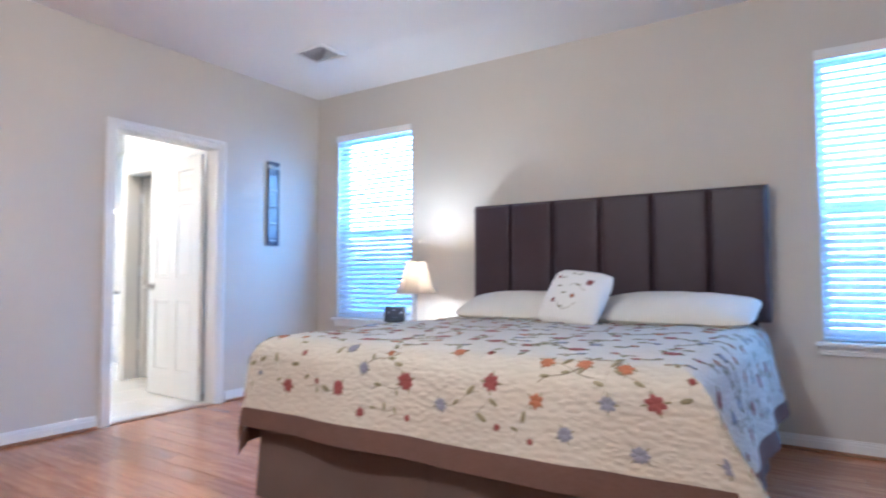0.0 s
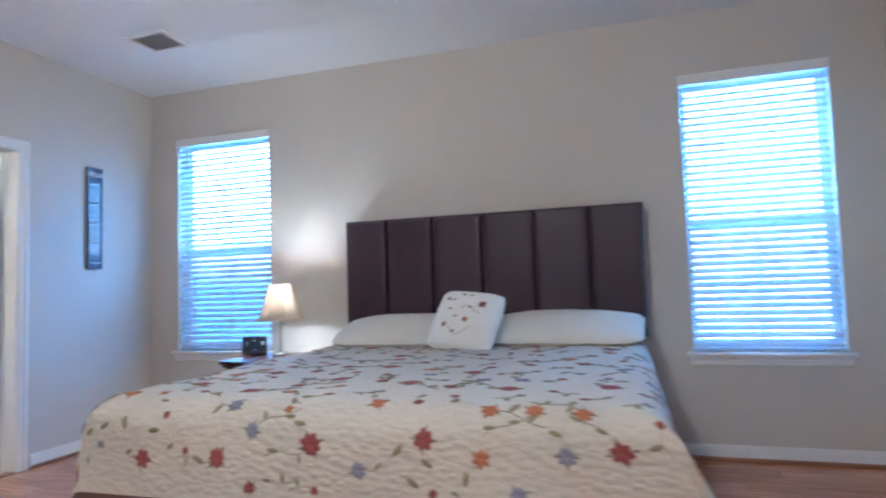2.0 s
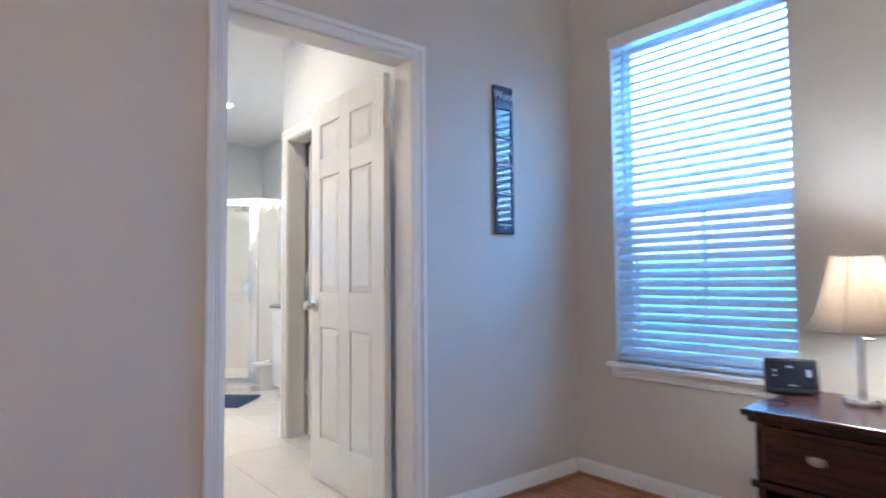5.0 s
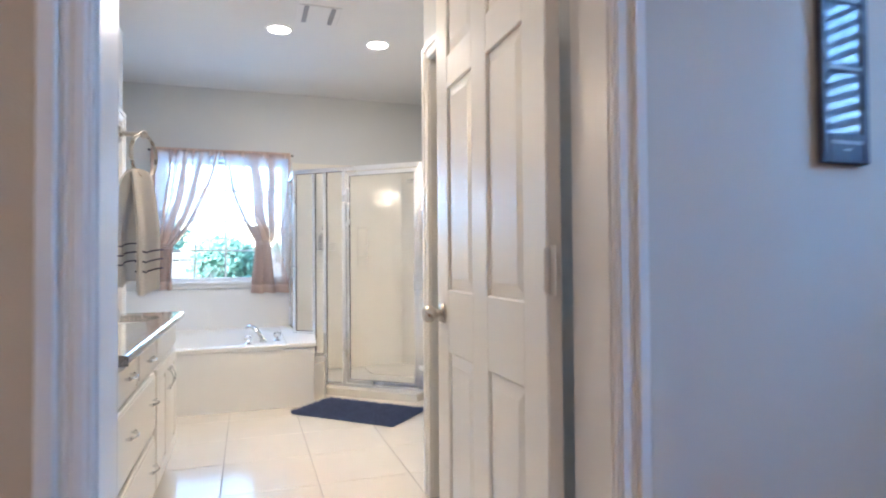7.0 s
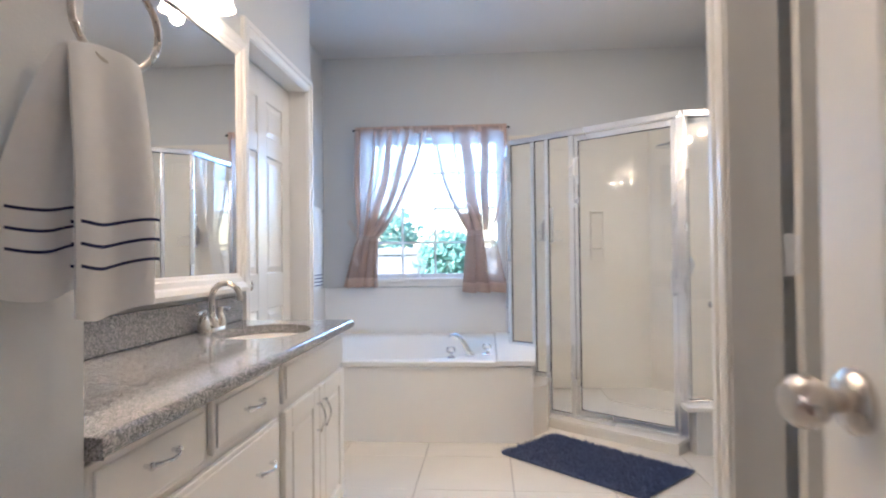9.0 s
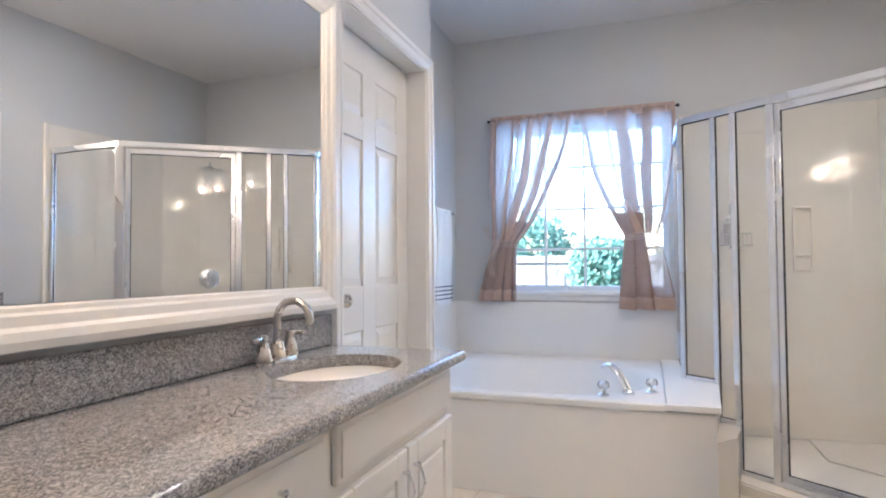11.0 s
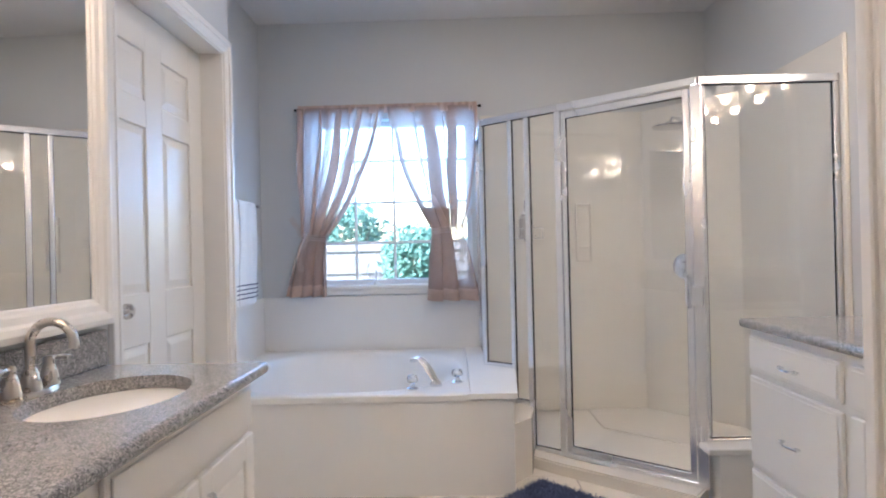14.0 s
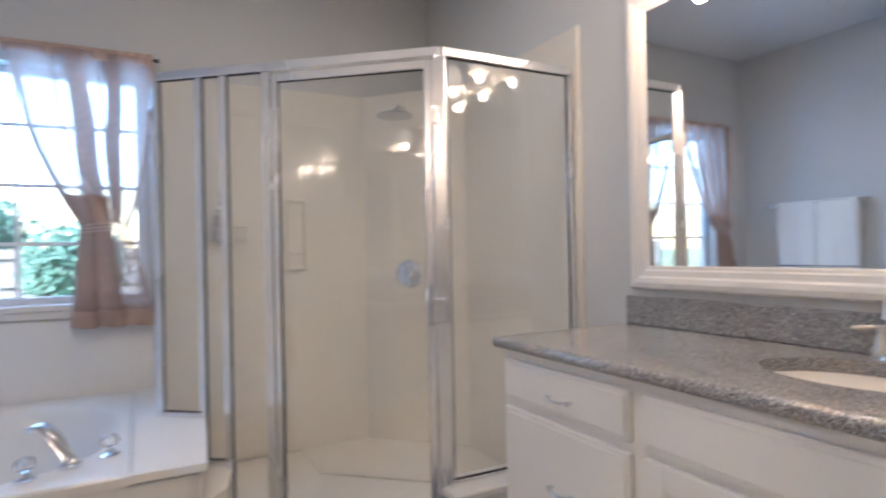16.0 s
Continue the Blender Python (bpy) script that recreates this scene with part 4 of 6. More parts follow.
# table lamp
LX, LY = -3.155, 4.295
tl = thing("table_lamp", (LX, LY, NSZ), "lit table lamp with tan bell shade on chrome twin stem", "lamp")
part("base", lathe(bmesh.new(), (LX, LY, NSZ), [(0.0, 0.0), (0.055, 0.0), (0.056, 0.003), (0.056, 0.02), (0.053, 0.024), (0.0, 0.0245)], 36), M_CHROME, tl, "round chrome base", True)
bm = bmesh.new()
rod(bm, (LX - 0.007, LY, NSZ + 0.024), (LX - 0.007, LY, NSZ + 0.30), 0.0055)
rod(bm, (LX + 0.007, LY, NSZ + 0.024), (LX + 0.007, LY, NSZ + 0.30), 0.0055)
part("stem", bm, M_CHROME, tl, "twin chrome rods", True)
part("switch", rod(bmesh.new(), (LX + 0.01, LY, NSZ + 0.215), (LX + 0.04, LY - 0.01, NSZ + 0.215), 0.004), M_CHROME, tl)
part("socket", rod(bmesh.new(), (LX, LY, NSZ + 0.28), (LX, LY, NSZ + 0.325), 0.014), M_BLACK, tl)
part("bulb", lathe(bmesh.new(), (LX, LY, NSZ + 0.325), [(0.0, 0.075), (0.014, 0.07), (0.024, 0.05), (0.024, 0.035), (0.013, 0.012), (0.012, 0.0)], 16), M_BULB, tl, "lit bulb", True)
SH_Z0, SH_Z1 = 0.888, 1.13


def shade_r(f):
    return 0.160 - (0.160 - 0.074) * (f ** 0.62)


bm = bmesh.new()


def shade_fn(u, v):
    a = 2 * math.pi * u
    k = 8
    sector = (a % (2 * math.pi / k)) - math.pi / k
    r = shade_r(v) * (math.cos(math.pi / k) / math.cos(sector)) ** 0.6
    return Vector((LX + r * math.cos(a), LY + r * math.sin(a), SH_Z0 + (SH_Z1 - SH_Z0) * v))


sheet(bm, shade_fn, 64, 14)
bmesh.ops.remove_doubles(bm, verts=bm.verts, dist=1e-4)
bmesh.ops.solidify(bm, geom=list(bm.faces), thickness=0.0015)
part("shade", bm, M_SHADE, tl, "tan fabric bell shade", True)
for k in range(8):
    pts = [shade_fn(k / 8 + 1e-4, v / 10) + Vector((0.0, 0, 0)) for v in range(11)]
    part("shade_rib", tube(bmesh.new(), pts, 0.0025, 6), M_SHADERIB, tl, "", True)
for v, rr in ((0.0, 0.003), (1.0, 0.003)):
    part("shade_trim", tube(bmesh.new(), [shade_fn(k / 48, v) for k in range(48)], rr, 6, True), M_SHADERIB, tl, "", True)
for z, watts in ((1.078, 1.05), (0.935, 0.75)):
    lamp("table_lamp_light", "POINT", Matrix.Translation((LX, LY, z)), watts, (1.0, 0.93, 0.82), 0.03)

# clock radio
cr = thing("clock_radio", (-3.365, 4.30, NSZ), "black tabletop clock display tilted back on the nightstand", "clock", turn=28, local=True)
tilt = Matrix.Rotation(radians(-17), 4, "X")
bm = box(bmesh.new(), -0.066, 0.066, -0.012, 0.012, 0.004, 0.102, 0.006, 2)
bmesh.ops.transform(bm, matrix=tilt @ Matrix.Scale(1.27, 4), verts=bm.verts)
part("body", bm, M_BLACK, cr)
bm = box(bmesh.new(), -0.056, 0.056, -0.0135, -0.0122, 0.016, 0.092)
bmesh.ops.transform(bm, matrix=tilt @ Matrix.Scale(1.27, 4), verts=bm.verts)
part("screen", bm, M_SCREEN, cr, "dark glass screen")
for x0, x1, z0, z1 in ((-0.012, 0.004, 0.074, 0.079), (-0.046, -0.036, 0.062, 0.068), (-0.046, -0.038, 0.05, 0.054), (0.036, 0.046, 0.05, 0.07), (-0.008, 0.012, 0.024, 0.027)):
    bm = box(bmesh.new(), x0, x1, -0.0142, -0.0136, z0, z1)
    bmesh.ops.transform(bm, matrix=tilt @ Matrix.Scale(1.27, 4), verts=bm.verts)
    part("readout", bm, M_READOUT, cr)
bm = box(bmesh.new(), -0.063, 0.063, 0.0, 0.055, 0.0, 0.014, 0.003)
part("foot", bm, M_BLACK, cr)

# photo frame on the wall
pf = thing("photo_frame", (W, 4.112, 1.29), "tall narrow navy frame with four photos and lettering", "picture frame")
PY0, PY1, PZ0, PZ1 = 4.046, 4.178, 1.29, 2.035
bm = bmesh.new()
cells = [1.352, 1.497, 1.642, 1.787]
ch = 0.128
box(bm, W + 0.001, W + 0.010, PY0, PY1, PZ0, PZ1, 0.002)
box(bm, W + 0.0102, W + 0.018, PY0, PY0 + 0.018, PZ0, PZ1, 0.002)
box(bm, W + 0.0102, W + 0.018, PY1 - 0.018, PY1, PZ0, PZ1, 0.002)
prev = PZ0
for c in cells + [PZ1]:
    box(bm, W + 0.0102, W + 0.0178, PY0 + 0.0182, PY1 - 0.0182, prev, c if c != PZ1 else PZ1, 0.0015)
    prev = c + ch
part("frame", bm, M_NAVYFRAME, pf, "navy painted frame")
for c in cells:
    part("photo", B(W + 0.0104, W + 0.013, PY0 + 0.019, PY1 - 0.019, c + 0.001, c + ch - 0.001), M_PHOTO, pf, "glossy blue-grey photo")
for c in cells[1:]:
    part("caption", B(W + 0.018, W + 0.0186, PY0 + 0.024, PY1 - 0.024, c - 0.012, c - 0.006), M_GREYBAR, pf)
part("caption", B(W + 0.018, W + 0.0186, PY0 + 0.022, PY1 - 0.022, 1.330, 1.337), M_GREYBAR, pf)
part("caption", B(W + 0.018, W + 0.0186, PY0 + 0.055, PY1 - 0.055, 1.316, 1.320), M_GREYBAR, pf)


def lettering(text, size, m, mat, parent, name="lettering"):
    cu = bpy.data.curves.new(name, "FONT")
    cu.body, cu.size, cu.extrude, cu.align_x = text, size, 0.0008, "CENTER"
    tmp = new("text_source", cu)
    dg = bpy.context.evaluated_depsgraph_get()
    me = bpy.data.meshes.new_from_object(tmp.evaluated_get(dg))
    bpy.data.objects.remove(tmp)
    bpy.data.curves.remove(cu)
    me.transform(m)
    me.transform(Matrix.Translation(-ORIGIN[parent]))
    me.materials.clear()
    me.materials.append(mat)
    ob = new(name, me)
    ob.parent = parent
    ORIGIN[ob] = ORIGIN[parent]
    return tagged(ob, "white raised lettering")


lettering("Woof", 0.058, Matrix(((0, 0, 1, W + 0.019), (1, 0, 0, 4.112), (0, 1, 0, 1.968), (0, 0, 0, 1))), M_WHITEINK, pf)


def ceiling_vent(name, x0, x1, y0, y1, label):
    v = thing(name, ((x0 + x1) / 2, (y0 + y1) / 2, CEIL - 0.02), label, "vent")
    part("backing", B(x0 + 0.03, x1 - 0.03, y0 + 0.03, y1 - 0.03, CEIL - 0.002, CEIL - 0.0005), M_DARK, v)
    bm = bmesh.new()
    for a, b, c, d in ((x0, x1, y0, y0 + 0.035), (x0, x1, y1 - 0.035, y1), (x0, x0 + 0.035, y0 + 0.035, y1 - 0.035), (x1 - 0.035, x1, y0 + 0.035, y1 - 0.035)):
        box(bm, a, b, c, d, CEIL - 0.012, CEIL - 0.0005, 0.004)
    part("frame", bm, M_TRIM, v, "white stamped metal frame")
    n = 13
    for k in range(n):
        yy = y0 + 0.05 + (y1 - y0 - 0.1) * k / (n - 1)
        bm = box(bmesh.new(), x0 + 0.036, x1 - 0.036, -0.0065, 0.0065, -0.0008, 0.0008)
        bmesh.ops.transform(bm, matrix=pose(0, yy, CEIL - 0.010, 30), verts=bm.verts)
        part("slat", bm, M_TRIM, v)


ceiling_vent("ceiling_vent", -3.875, -3.56, 3.665, 3.945, "white louvred air vent in the bedroom ceiling")

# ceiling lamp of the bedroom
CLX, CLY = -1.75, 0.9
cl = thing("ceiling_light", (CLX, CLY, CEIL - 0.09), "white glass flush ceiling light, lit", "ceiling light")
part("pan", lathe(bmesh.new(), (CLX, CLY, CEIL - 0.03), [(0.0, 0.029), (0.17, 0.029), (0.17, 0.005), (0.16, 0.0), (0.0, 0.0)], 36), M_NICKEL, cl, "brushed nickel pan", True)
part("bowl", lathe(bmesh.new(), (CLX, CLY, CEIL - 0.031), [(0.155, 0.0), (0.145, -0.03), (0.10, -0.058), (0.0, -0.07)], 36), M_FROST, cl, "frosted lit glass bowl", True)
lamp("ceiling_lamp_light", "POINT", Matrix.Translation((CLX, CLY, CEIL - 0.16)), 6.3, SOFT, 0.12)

# ---------------------------------------------------------------- bathroom things
CT = 0.822


def pull_handle(parent, c, along, out, half=0.045):
    """A bowed chrome cabinet pull centred at c on a front; along and out are unit vectors."""
    c, a, o = Vector(c), Vector(along), Vector(out)
    bm = bmesh.new()
    pts, rs = [], []
    for k in range(13):
        f = k / 12 * 2 - 1
        pts.append(c + a * half * f + o * (0.012 + 0.018 * (1 - f * f)))
        rs.append(0.0036 + 0.0022 * abs(f) ** 3)
    tube(bm, pts, rs, 8)
    for s in (-1, 1):
        rod(bm, c + a * half * s, c + a * half * s + o * 0.012, 0.0045, seg=10)
        bmesh.ops.create_uvsphere(bm, u_segments=10, v_segments=6, radius=0.0078, matrix=Matrix.Translation(c + a * half * s + o * 0.013))
    return part("handle", bm, M_CHROME, parent, "bowed polished chrome pull", True)


def drawer_front(parent, name, x0, x1, z0, z1, face, out, lift=0.019):
    bm = bmesh.new()
    box(bm, x0, x1, face, face + out * (lift - 0.005), z0, z1, 0.003)
    box(bm, x0 + 0.012, x1 - 0.012, face + out * (lift - 0.0049), face + out * lift, z0 + 0.012, z1 - 0.012, 0.004)
    return part(name, bm, M_CAB, parent)


def shaker_door(parent, x0, x1, z0, z1, face, out):
    w = 0.06
    door = part("cabinet_door", box(bmesh.new(), x0 + 0.004, x1 - 0.004, face, face + out * 0.010, z0 + 0.004, z1 - 0.004), M_CAB, parent, "white raised-panel cabinet door")
    for nm, a, b, c, d in (("stile", x0, x0 + w, z0, z1), ("stile", x1 - w, x1, z0, z1), ("door_rail", x0 + w + 0.0005, x1 - w - 0.0005, z0, z0 + w), ("door_rail", x0 + w + 0.0005, x1 - w - 0.0005, z1 - w, z1)):
        part(nm, box(bmesh.new(), a, b, face + out * 0.0005, face + out * 0.019, c, d, 0.003), M_CAB, door)
    part("raised_panel", box(bmesh.new(), x0 + w + 0.018, x1 - w - 0.018, face + out * 0.0101, face + out * 0.017, z0 + w + 0.018, z1 - w - 0.018, 0.006), M_CAB, door)
    return door


def ringed_plate(bm, x0, x1, y0, y1, z0, z1, cx, cy, a, b, n=64):
    """A slab with an oval hole."""
    angs = sorted([2 * math.pi * k / n for k in range(n)] + [math.atan2(y - cy, x - cx) % (2 * math.pi) for x in (x0, x1) for y in (y0, y1)])
    loops = {"ot": [], "it": [], "ob": [], "ib": []}
    for t in angs:
        c, s = math.cos(t), math.sin(t)
        ks = []
        if c > 1e-9:
            ks.append((x1 - cx) / c)
        if c < -1e-9:
            ks.append((x0 - cx) / c)
        if s > 1e-9:
            ks.append((y1 - cy) / s)
        if s < -1e-9:
            ks.append((y0 - cy) / s)
        k = min(ks)
        px, py = cx + k * c, cy + k * s
        r = a * b / math.hypot(b * c, a * s)
        qx, qy = cx + r * c, cy + r * s
        for key, x, y, z in (("ot", px, py, z1), ("it", qx, qy, z1), ("ob", px, py, z0), ("ib", qx, qy, z0)):
            loops[key].append(bm.verts.new((x, y, z)))
    m = len(angs)
    for i in range(m):
        j = (i + 1) % m
        for u, v in (("ot", "it"), ("ib", "ob"), ("ob", "ot"), ("it", "ib")):
            bm.faces.new((loops[u][i], loops[u][j], loops[v][j], loops[v][i]))
    bmesh.ops.remove_doubles(bm, verts=bm.verts, dist=1e-5)
    bmesh.ops.recalc_face_normals(bm, faces=bm.faces)
    return bm


def worktop(name, x0, x1, y0, y1, front, cx, cy, wall_y, bs_y):
    """Granite slab with a rounded front edge, an oval cut-out and a backsplash."""
    t = thing(name, ((x0 + x1) / 2, (y0 + y1) / 2, CT - 0.034), "speckled grey granite vanity top with backsplash", "countertop")
    e = 0.014
    ya, yb = (y0, y1 - e) if front == y1 else (y0 + e, y1)
    bm = ringed_plate(bmesh.new(), x0 + e, x1, ya, yb, CT - 0.034, CT, cx, cy, 0.215, 0.16)
    part("slab", bm, M_GRANITE, t)

    def nose(u, v):
        """Half-round edge along the front and round to the open end."""
        th = math.pi * (v - 0.5)
        out, z = e * math.cos(th), CT - 0.017 + 0.017 * math.sin(th)
        sg = 1 if front == y1 else -1
        fy = front - sg * e
        back = y0 if front == y1 else y1
        l1, l2 = x1 - (x0 + e), abs(fy - back)
        if u < 0.6:
            return Vector((x1 - l1 * u / 0.6, fy + sg * out, z))
        if u < 0.68:
            a = (u - 0.6) / 0.08 * math.pi / 2
            return Vector((x0 + e - out * math.sin(a), fy + sg * out * math.cos(a), z))
        return Vector((x0 + e - out, fy - sg * l2 * (u - 0.68) / 0.32, z))

    bm = sheet(bmesh.new(), nose, 100, 8)
    bmesh.ops.recalc_face_normals(bm, faces=bm.faces)
    part("edge", bm, M_GRANITE, t, "half-round granite edge", True)
    sgn = 1 if front == y1 else -1
    part("edge_end", B(x1 - 0.003, x1, front - sgn * e, front - sgn * 0.001, CT - 0.033, CT - 0.001, bevel=0.006, seg=2), M_GRANITE, t)
    part("backsplash", B(x0 + 0.004, x1 - 0.001, min(wall_y, bs_y), max(wall_y, bs_y), CT + 0.0005, CT + 0.104, bevel=0.003), M_GRANITE, t, "granite backsplash")
    return t


def basin(cx, cy):
    s = thing("sink_basin", (cx, cy, CT - 0.19), "white oval undermount porcelain basin", "sink", "vanity sinks")
    prof = [(1.06, -0.036), (1.0, -0.036), (0.97, -0.06), (0.88, -0.11), (0.66, -0.155), (0.3, -0.172), (0.1, -0.175), (0.0, -0.175)]
    bm = lathe(bmesh.new(), (cx, cy, CT), prof, 48, "Z", 0.215, 0.16)
    bmesh.ops.reverse_faces(bm, faces=bm.faces)
    part("bowl", bm, M_PORC, s, "", True)
    part("drain", lathe(bmesh.new(), (cx, cy, CT - 0.175), [(0.0, 0.004), (0.018, 0.004), (0.022, 0.001), (0.022, 0.0)], 20), M_CHROME, s, "chrome drain", True)


def faucet(cx, cy, way):
    """Centreset faucet with a high arc spout and two lever handles; way is +1 or -1 in y, to the basin."""
    f = thing("sink_faucet", (cx, cy, CT), "brushed nickel centreset faucet with high arc spout", "faucet", "vanity faucets")
    bm = lathe(bmesh.new(), (cx, cy, CT), [(1.0, 0.0005), (1.0, 0.008), (0.92, 0.012), (0.0, 0.0125)], 32, "Z", 0.088, 0.028)
    part("base_plate", bm, M_NICKEL, f, "", True)
    bm = lathe(bmesh.new(), (cx, cy, CT + 0.012), [(0.024, 0.0), (0.023, 0.012), (0.017, 0.038), (0.0125, 0.05), (0.0, 0.05)], 20)
    pts = [Vector((cx, cy, CT + 0.055)), Vector((cx, cy, CT + 0.10))]
    for k in range(13):
        a = math.pi * k / 12 * 1.06
        pts.append(Vector((cx, cy + way * 0.052 * (1 - math.cos(a)), CT + 0.118 + 0.052 * math.sin(a))))
    tube(bm, pts, [0.0105] * (len(pts) - 1) + [0.0125], 12)
    part("spout", bm, M_NICKEL, f, "high arc spout", True)
    for s in (-1, 1):
        x = cx + s * 0.062
        bm = lathe(bmesh.new(), (x, cy, CT + 0.012), [(0.023, 0.0), (0.022, 0.01), (0.017, 0.034), (0.013, 0.046), (0.011, 0.052), (0.0125, 0.06), (0.010, 0.068), (0.0, 0.07)], 20)
        tube(bm, [(x, cy, CT + 0.072), (x + s * 0.02, cy + way * 0.004, CT + 0.075), (x + s * 0.045, cy + way * 0.008, CT + 0.071), (x + s * 0.062, cy + way * 0.01, CT + 0.070)], [0.006, 0.0055, 0.0075, 0.005], 10)
        part("handle", bm, M_NICKEL, f, "lever handle", True)


# vanity by the entry
V1X0, V1X1, V1F = -7.245, -5.634, 2.538
v1 = thing("vanity_cabinet", ((V1X0 + V1X1) / 2, 2.35, 0), "white painted vanity cabinet with drawers and doors", "cabinet", "vanities")
part("body", B(V1X0 + 0.02, V1X1, MY + 0.002, V1F, 0.09, CT - 0.0345, bevel=0.002), M_CAB, v1)
part("toe_kick", B(V1X0 + 0.03, V1X1, MY + 0.002, V1F - 0.06, 0, 0.0895), M_CAB, v1)
OUT = (0, 1, 0)
for x0, x1, z0, z1, nm, hz in ((-6.03, -5.66, 0.65, 0.772, "drawer", 0.722), (-6.465, -6.065, 0.65, 0.772, "drawer", 0.712),
                               (-6.465, -5.66, 0.385, 0.628, "drawer", None), (-6.465, -5.66, 0.115, 0.36, "drawer", None), (-7.21, -6.51, 0.65, 0.772, "false_front", 0)):
    d = drawer_front(v1, nm, x0, x1, z0, z1, V1F + 0.0005, 1)
    zc = (z0 + z1) / 2
    if hz is None:
        for x in (x0 + 0.13, x1 - 0.2):
            pull_handle(d, (x, V1F + 0.0195, zc + 0.02), (1, 0, 0), OUT)
    elif hz:
        pull_handle(d, ((x0 + x1) / 2, V1F + 0.0195, hz), (1, 0, 0), OUT)
for x0, x1, hx in ((-6.855, -6.51, -6.825), (-7.21, -6.865, -6.895)):
    d = shaker_door(v1, x0, x1, 0.115, 0.628, V1F + 0.0005, 1)
    pull_handle(d, (hx, V1F + 0.0195, 0.53), (0, 0, 1), OUT)
worktop("granite_countertop", V1X0, V1X1, MY + 0.001, 2.598, 2.598, -6.86, 2.355, MY + 0.001, MY + 0.022)
basin(-6.86, 2.355)
faucet(-6.865, 2.165, 1)

# second vanity
CT = 0.845
V2X0, V2X1, V2F = -7.86, -6.444, 4.285
v2 = thing("vanity_cabinet", ((V2X0 + V2X1) / 2, 4.55, 0), "white painted vanity cabinet with a drawer bank and doors", "cabinet", "vanities")
part("body", B(V2X0 + 0.03, V2X1, V2F, RY - 0.002, 0.09, CT - 0.0345, bevel=0.002), M_CAB, v2)
part("toe_kick", B(V2X0 + 0.03, V2X1, V2F + 0.06, RY - 0.002, 0, 0.0895), M_CAB, v2)
OUT2 = (0, -1, 0)
for x0, x1, z0, z1 in ((-7.815, -7.28, 0.655, 0.782), (-7.815, -7.28, 0.30, 0.63), (-7.815, -7.28, 0.115, 0.275)):
    d = drawer_front(v2, "drawer", x0, x1, z0, z1, V2F - 0.0005, -1)
    pull_handle(d, ((x0 + x1) / 2 + 0.02, V2F - 0.0195, (z0 + z1) / 2 - 0.012), (1, 0, 0), OUT2)
drawer_front(v2, "false_front", -7.235, -6.49, 0.655, 0.782, V2F - 0.0005, -1)
for x0, x1, hx in ((-7.235, -6.87, -6.90), (-6.86, -6.49, -6.83)):
    d = shaker_door(v2, x0, x1, 0.115, 0.635, V2F - 0.0005, -1)
    pull_handle(d, (hx, V2F - 0.0195, 0.53), (0, 0, 1), OUT2)
worktop("granite_countertop", V2X0, V2X1, 4.25, RY - 0.001, 4.25, -6.93, 4.60, RY - 0.022, RY - 0.001)
basin(-6.93, 4.60)
faucet(-6.93, 4.80, -1)


def framed_mirror(x0, x1, z0, z1, face, out, skew=0.0):
    """Mirror glass in a wide moulded white frame; x0..z1 are the glass's edges."""
    m = thing("wall_mirror", ((x0 + x1) / 2, face, z0), "large wall mirror in a moulded white frame", "mirror", "vanity mirrors")
    lift = abs(math.sin(radians(skew))) * (x1 - x0) / 2
    bm = B(x0 - 0.01, x1 + 0.01, face + out * (0.002 + lift), face + out * (0.008 + lift), z0 - 0.01, z1 + 0.01)
    pivot = Vector(((x0 + x1) / 2, face + out * lift, 0))
    bmesh.ops.rotate(bm, cent=pivot, matrix=Matrix.Rotation(radians(skew), 3, "Z"), verts=bm.verts)
    part("mirror_glass", bm, M_MIRROR, m, "clear mirror glass")
    lift *= 2
    prof = [(0.0, 0.0085), (0.004, 0.013), (0.012, 0.014), (0.018, 0.019), (0.036, 0.021), (0.044, 0.027), (0.060, 0.030), (0.076, 0.026), (0.082, 0.018), (0.084, 0.001)]
    bm = bmesh.new()
    rings = []
    for off, d in prof:
        rings.append([bm.verts.new((x, face + out * (d + (lift if off < 0.08 else 0.0)), z)) for x, z in ((x0 - off, z0 - off), (x1 + off, z0 - off), (x1 + off, z1 + off), (x0 - off, z1 + off))])
    for a, b in zip(rings, rings[1:]):
        for k in range(4):
            bm.faces.new((a[k], a[(k + 1) % 4], b[(k + 1) % 4], b[k]))
    bmesh.ops.recalc_face_normals(bm, faces=bm.faces)
    part("frame", bm, M_TRIM, m, "moulded white frame")


framed_mirror(-7.15, -5.79, 1.022, 1.915, MY, 1, -1.1)
framed_mirror(-7.745, -6.60, 1.058, 1.96, RY, -1)


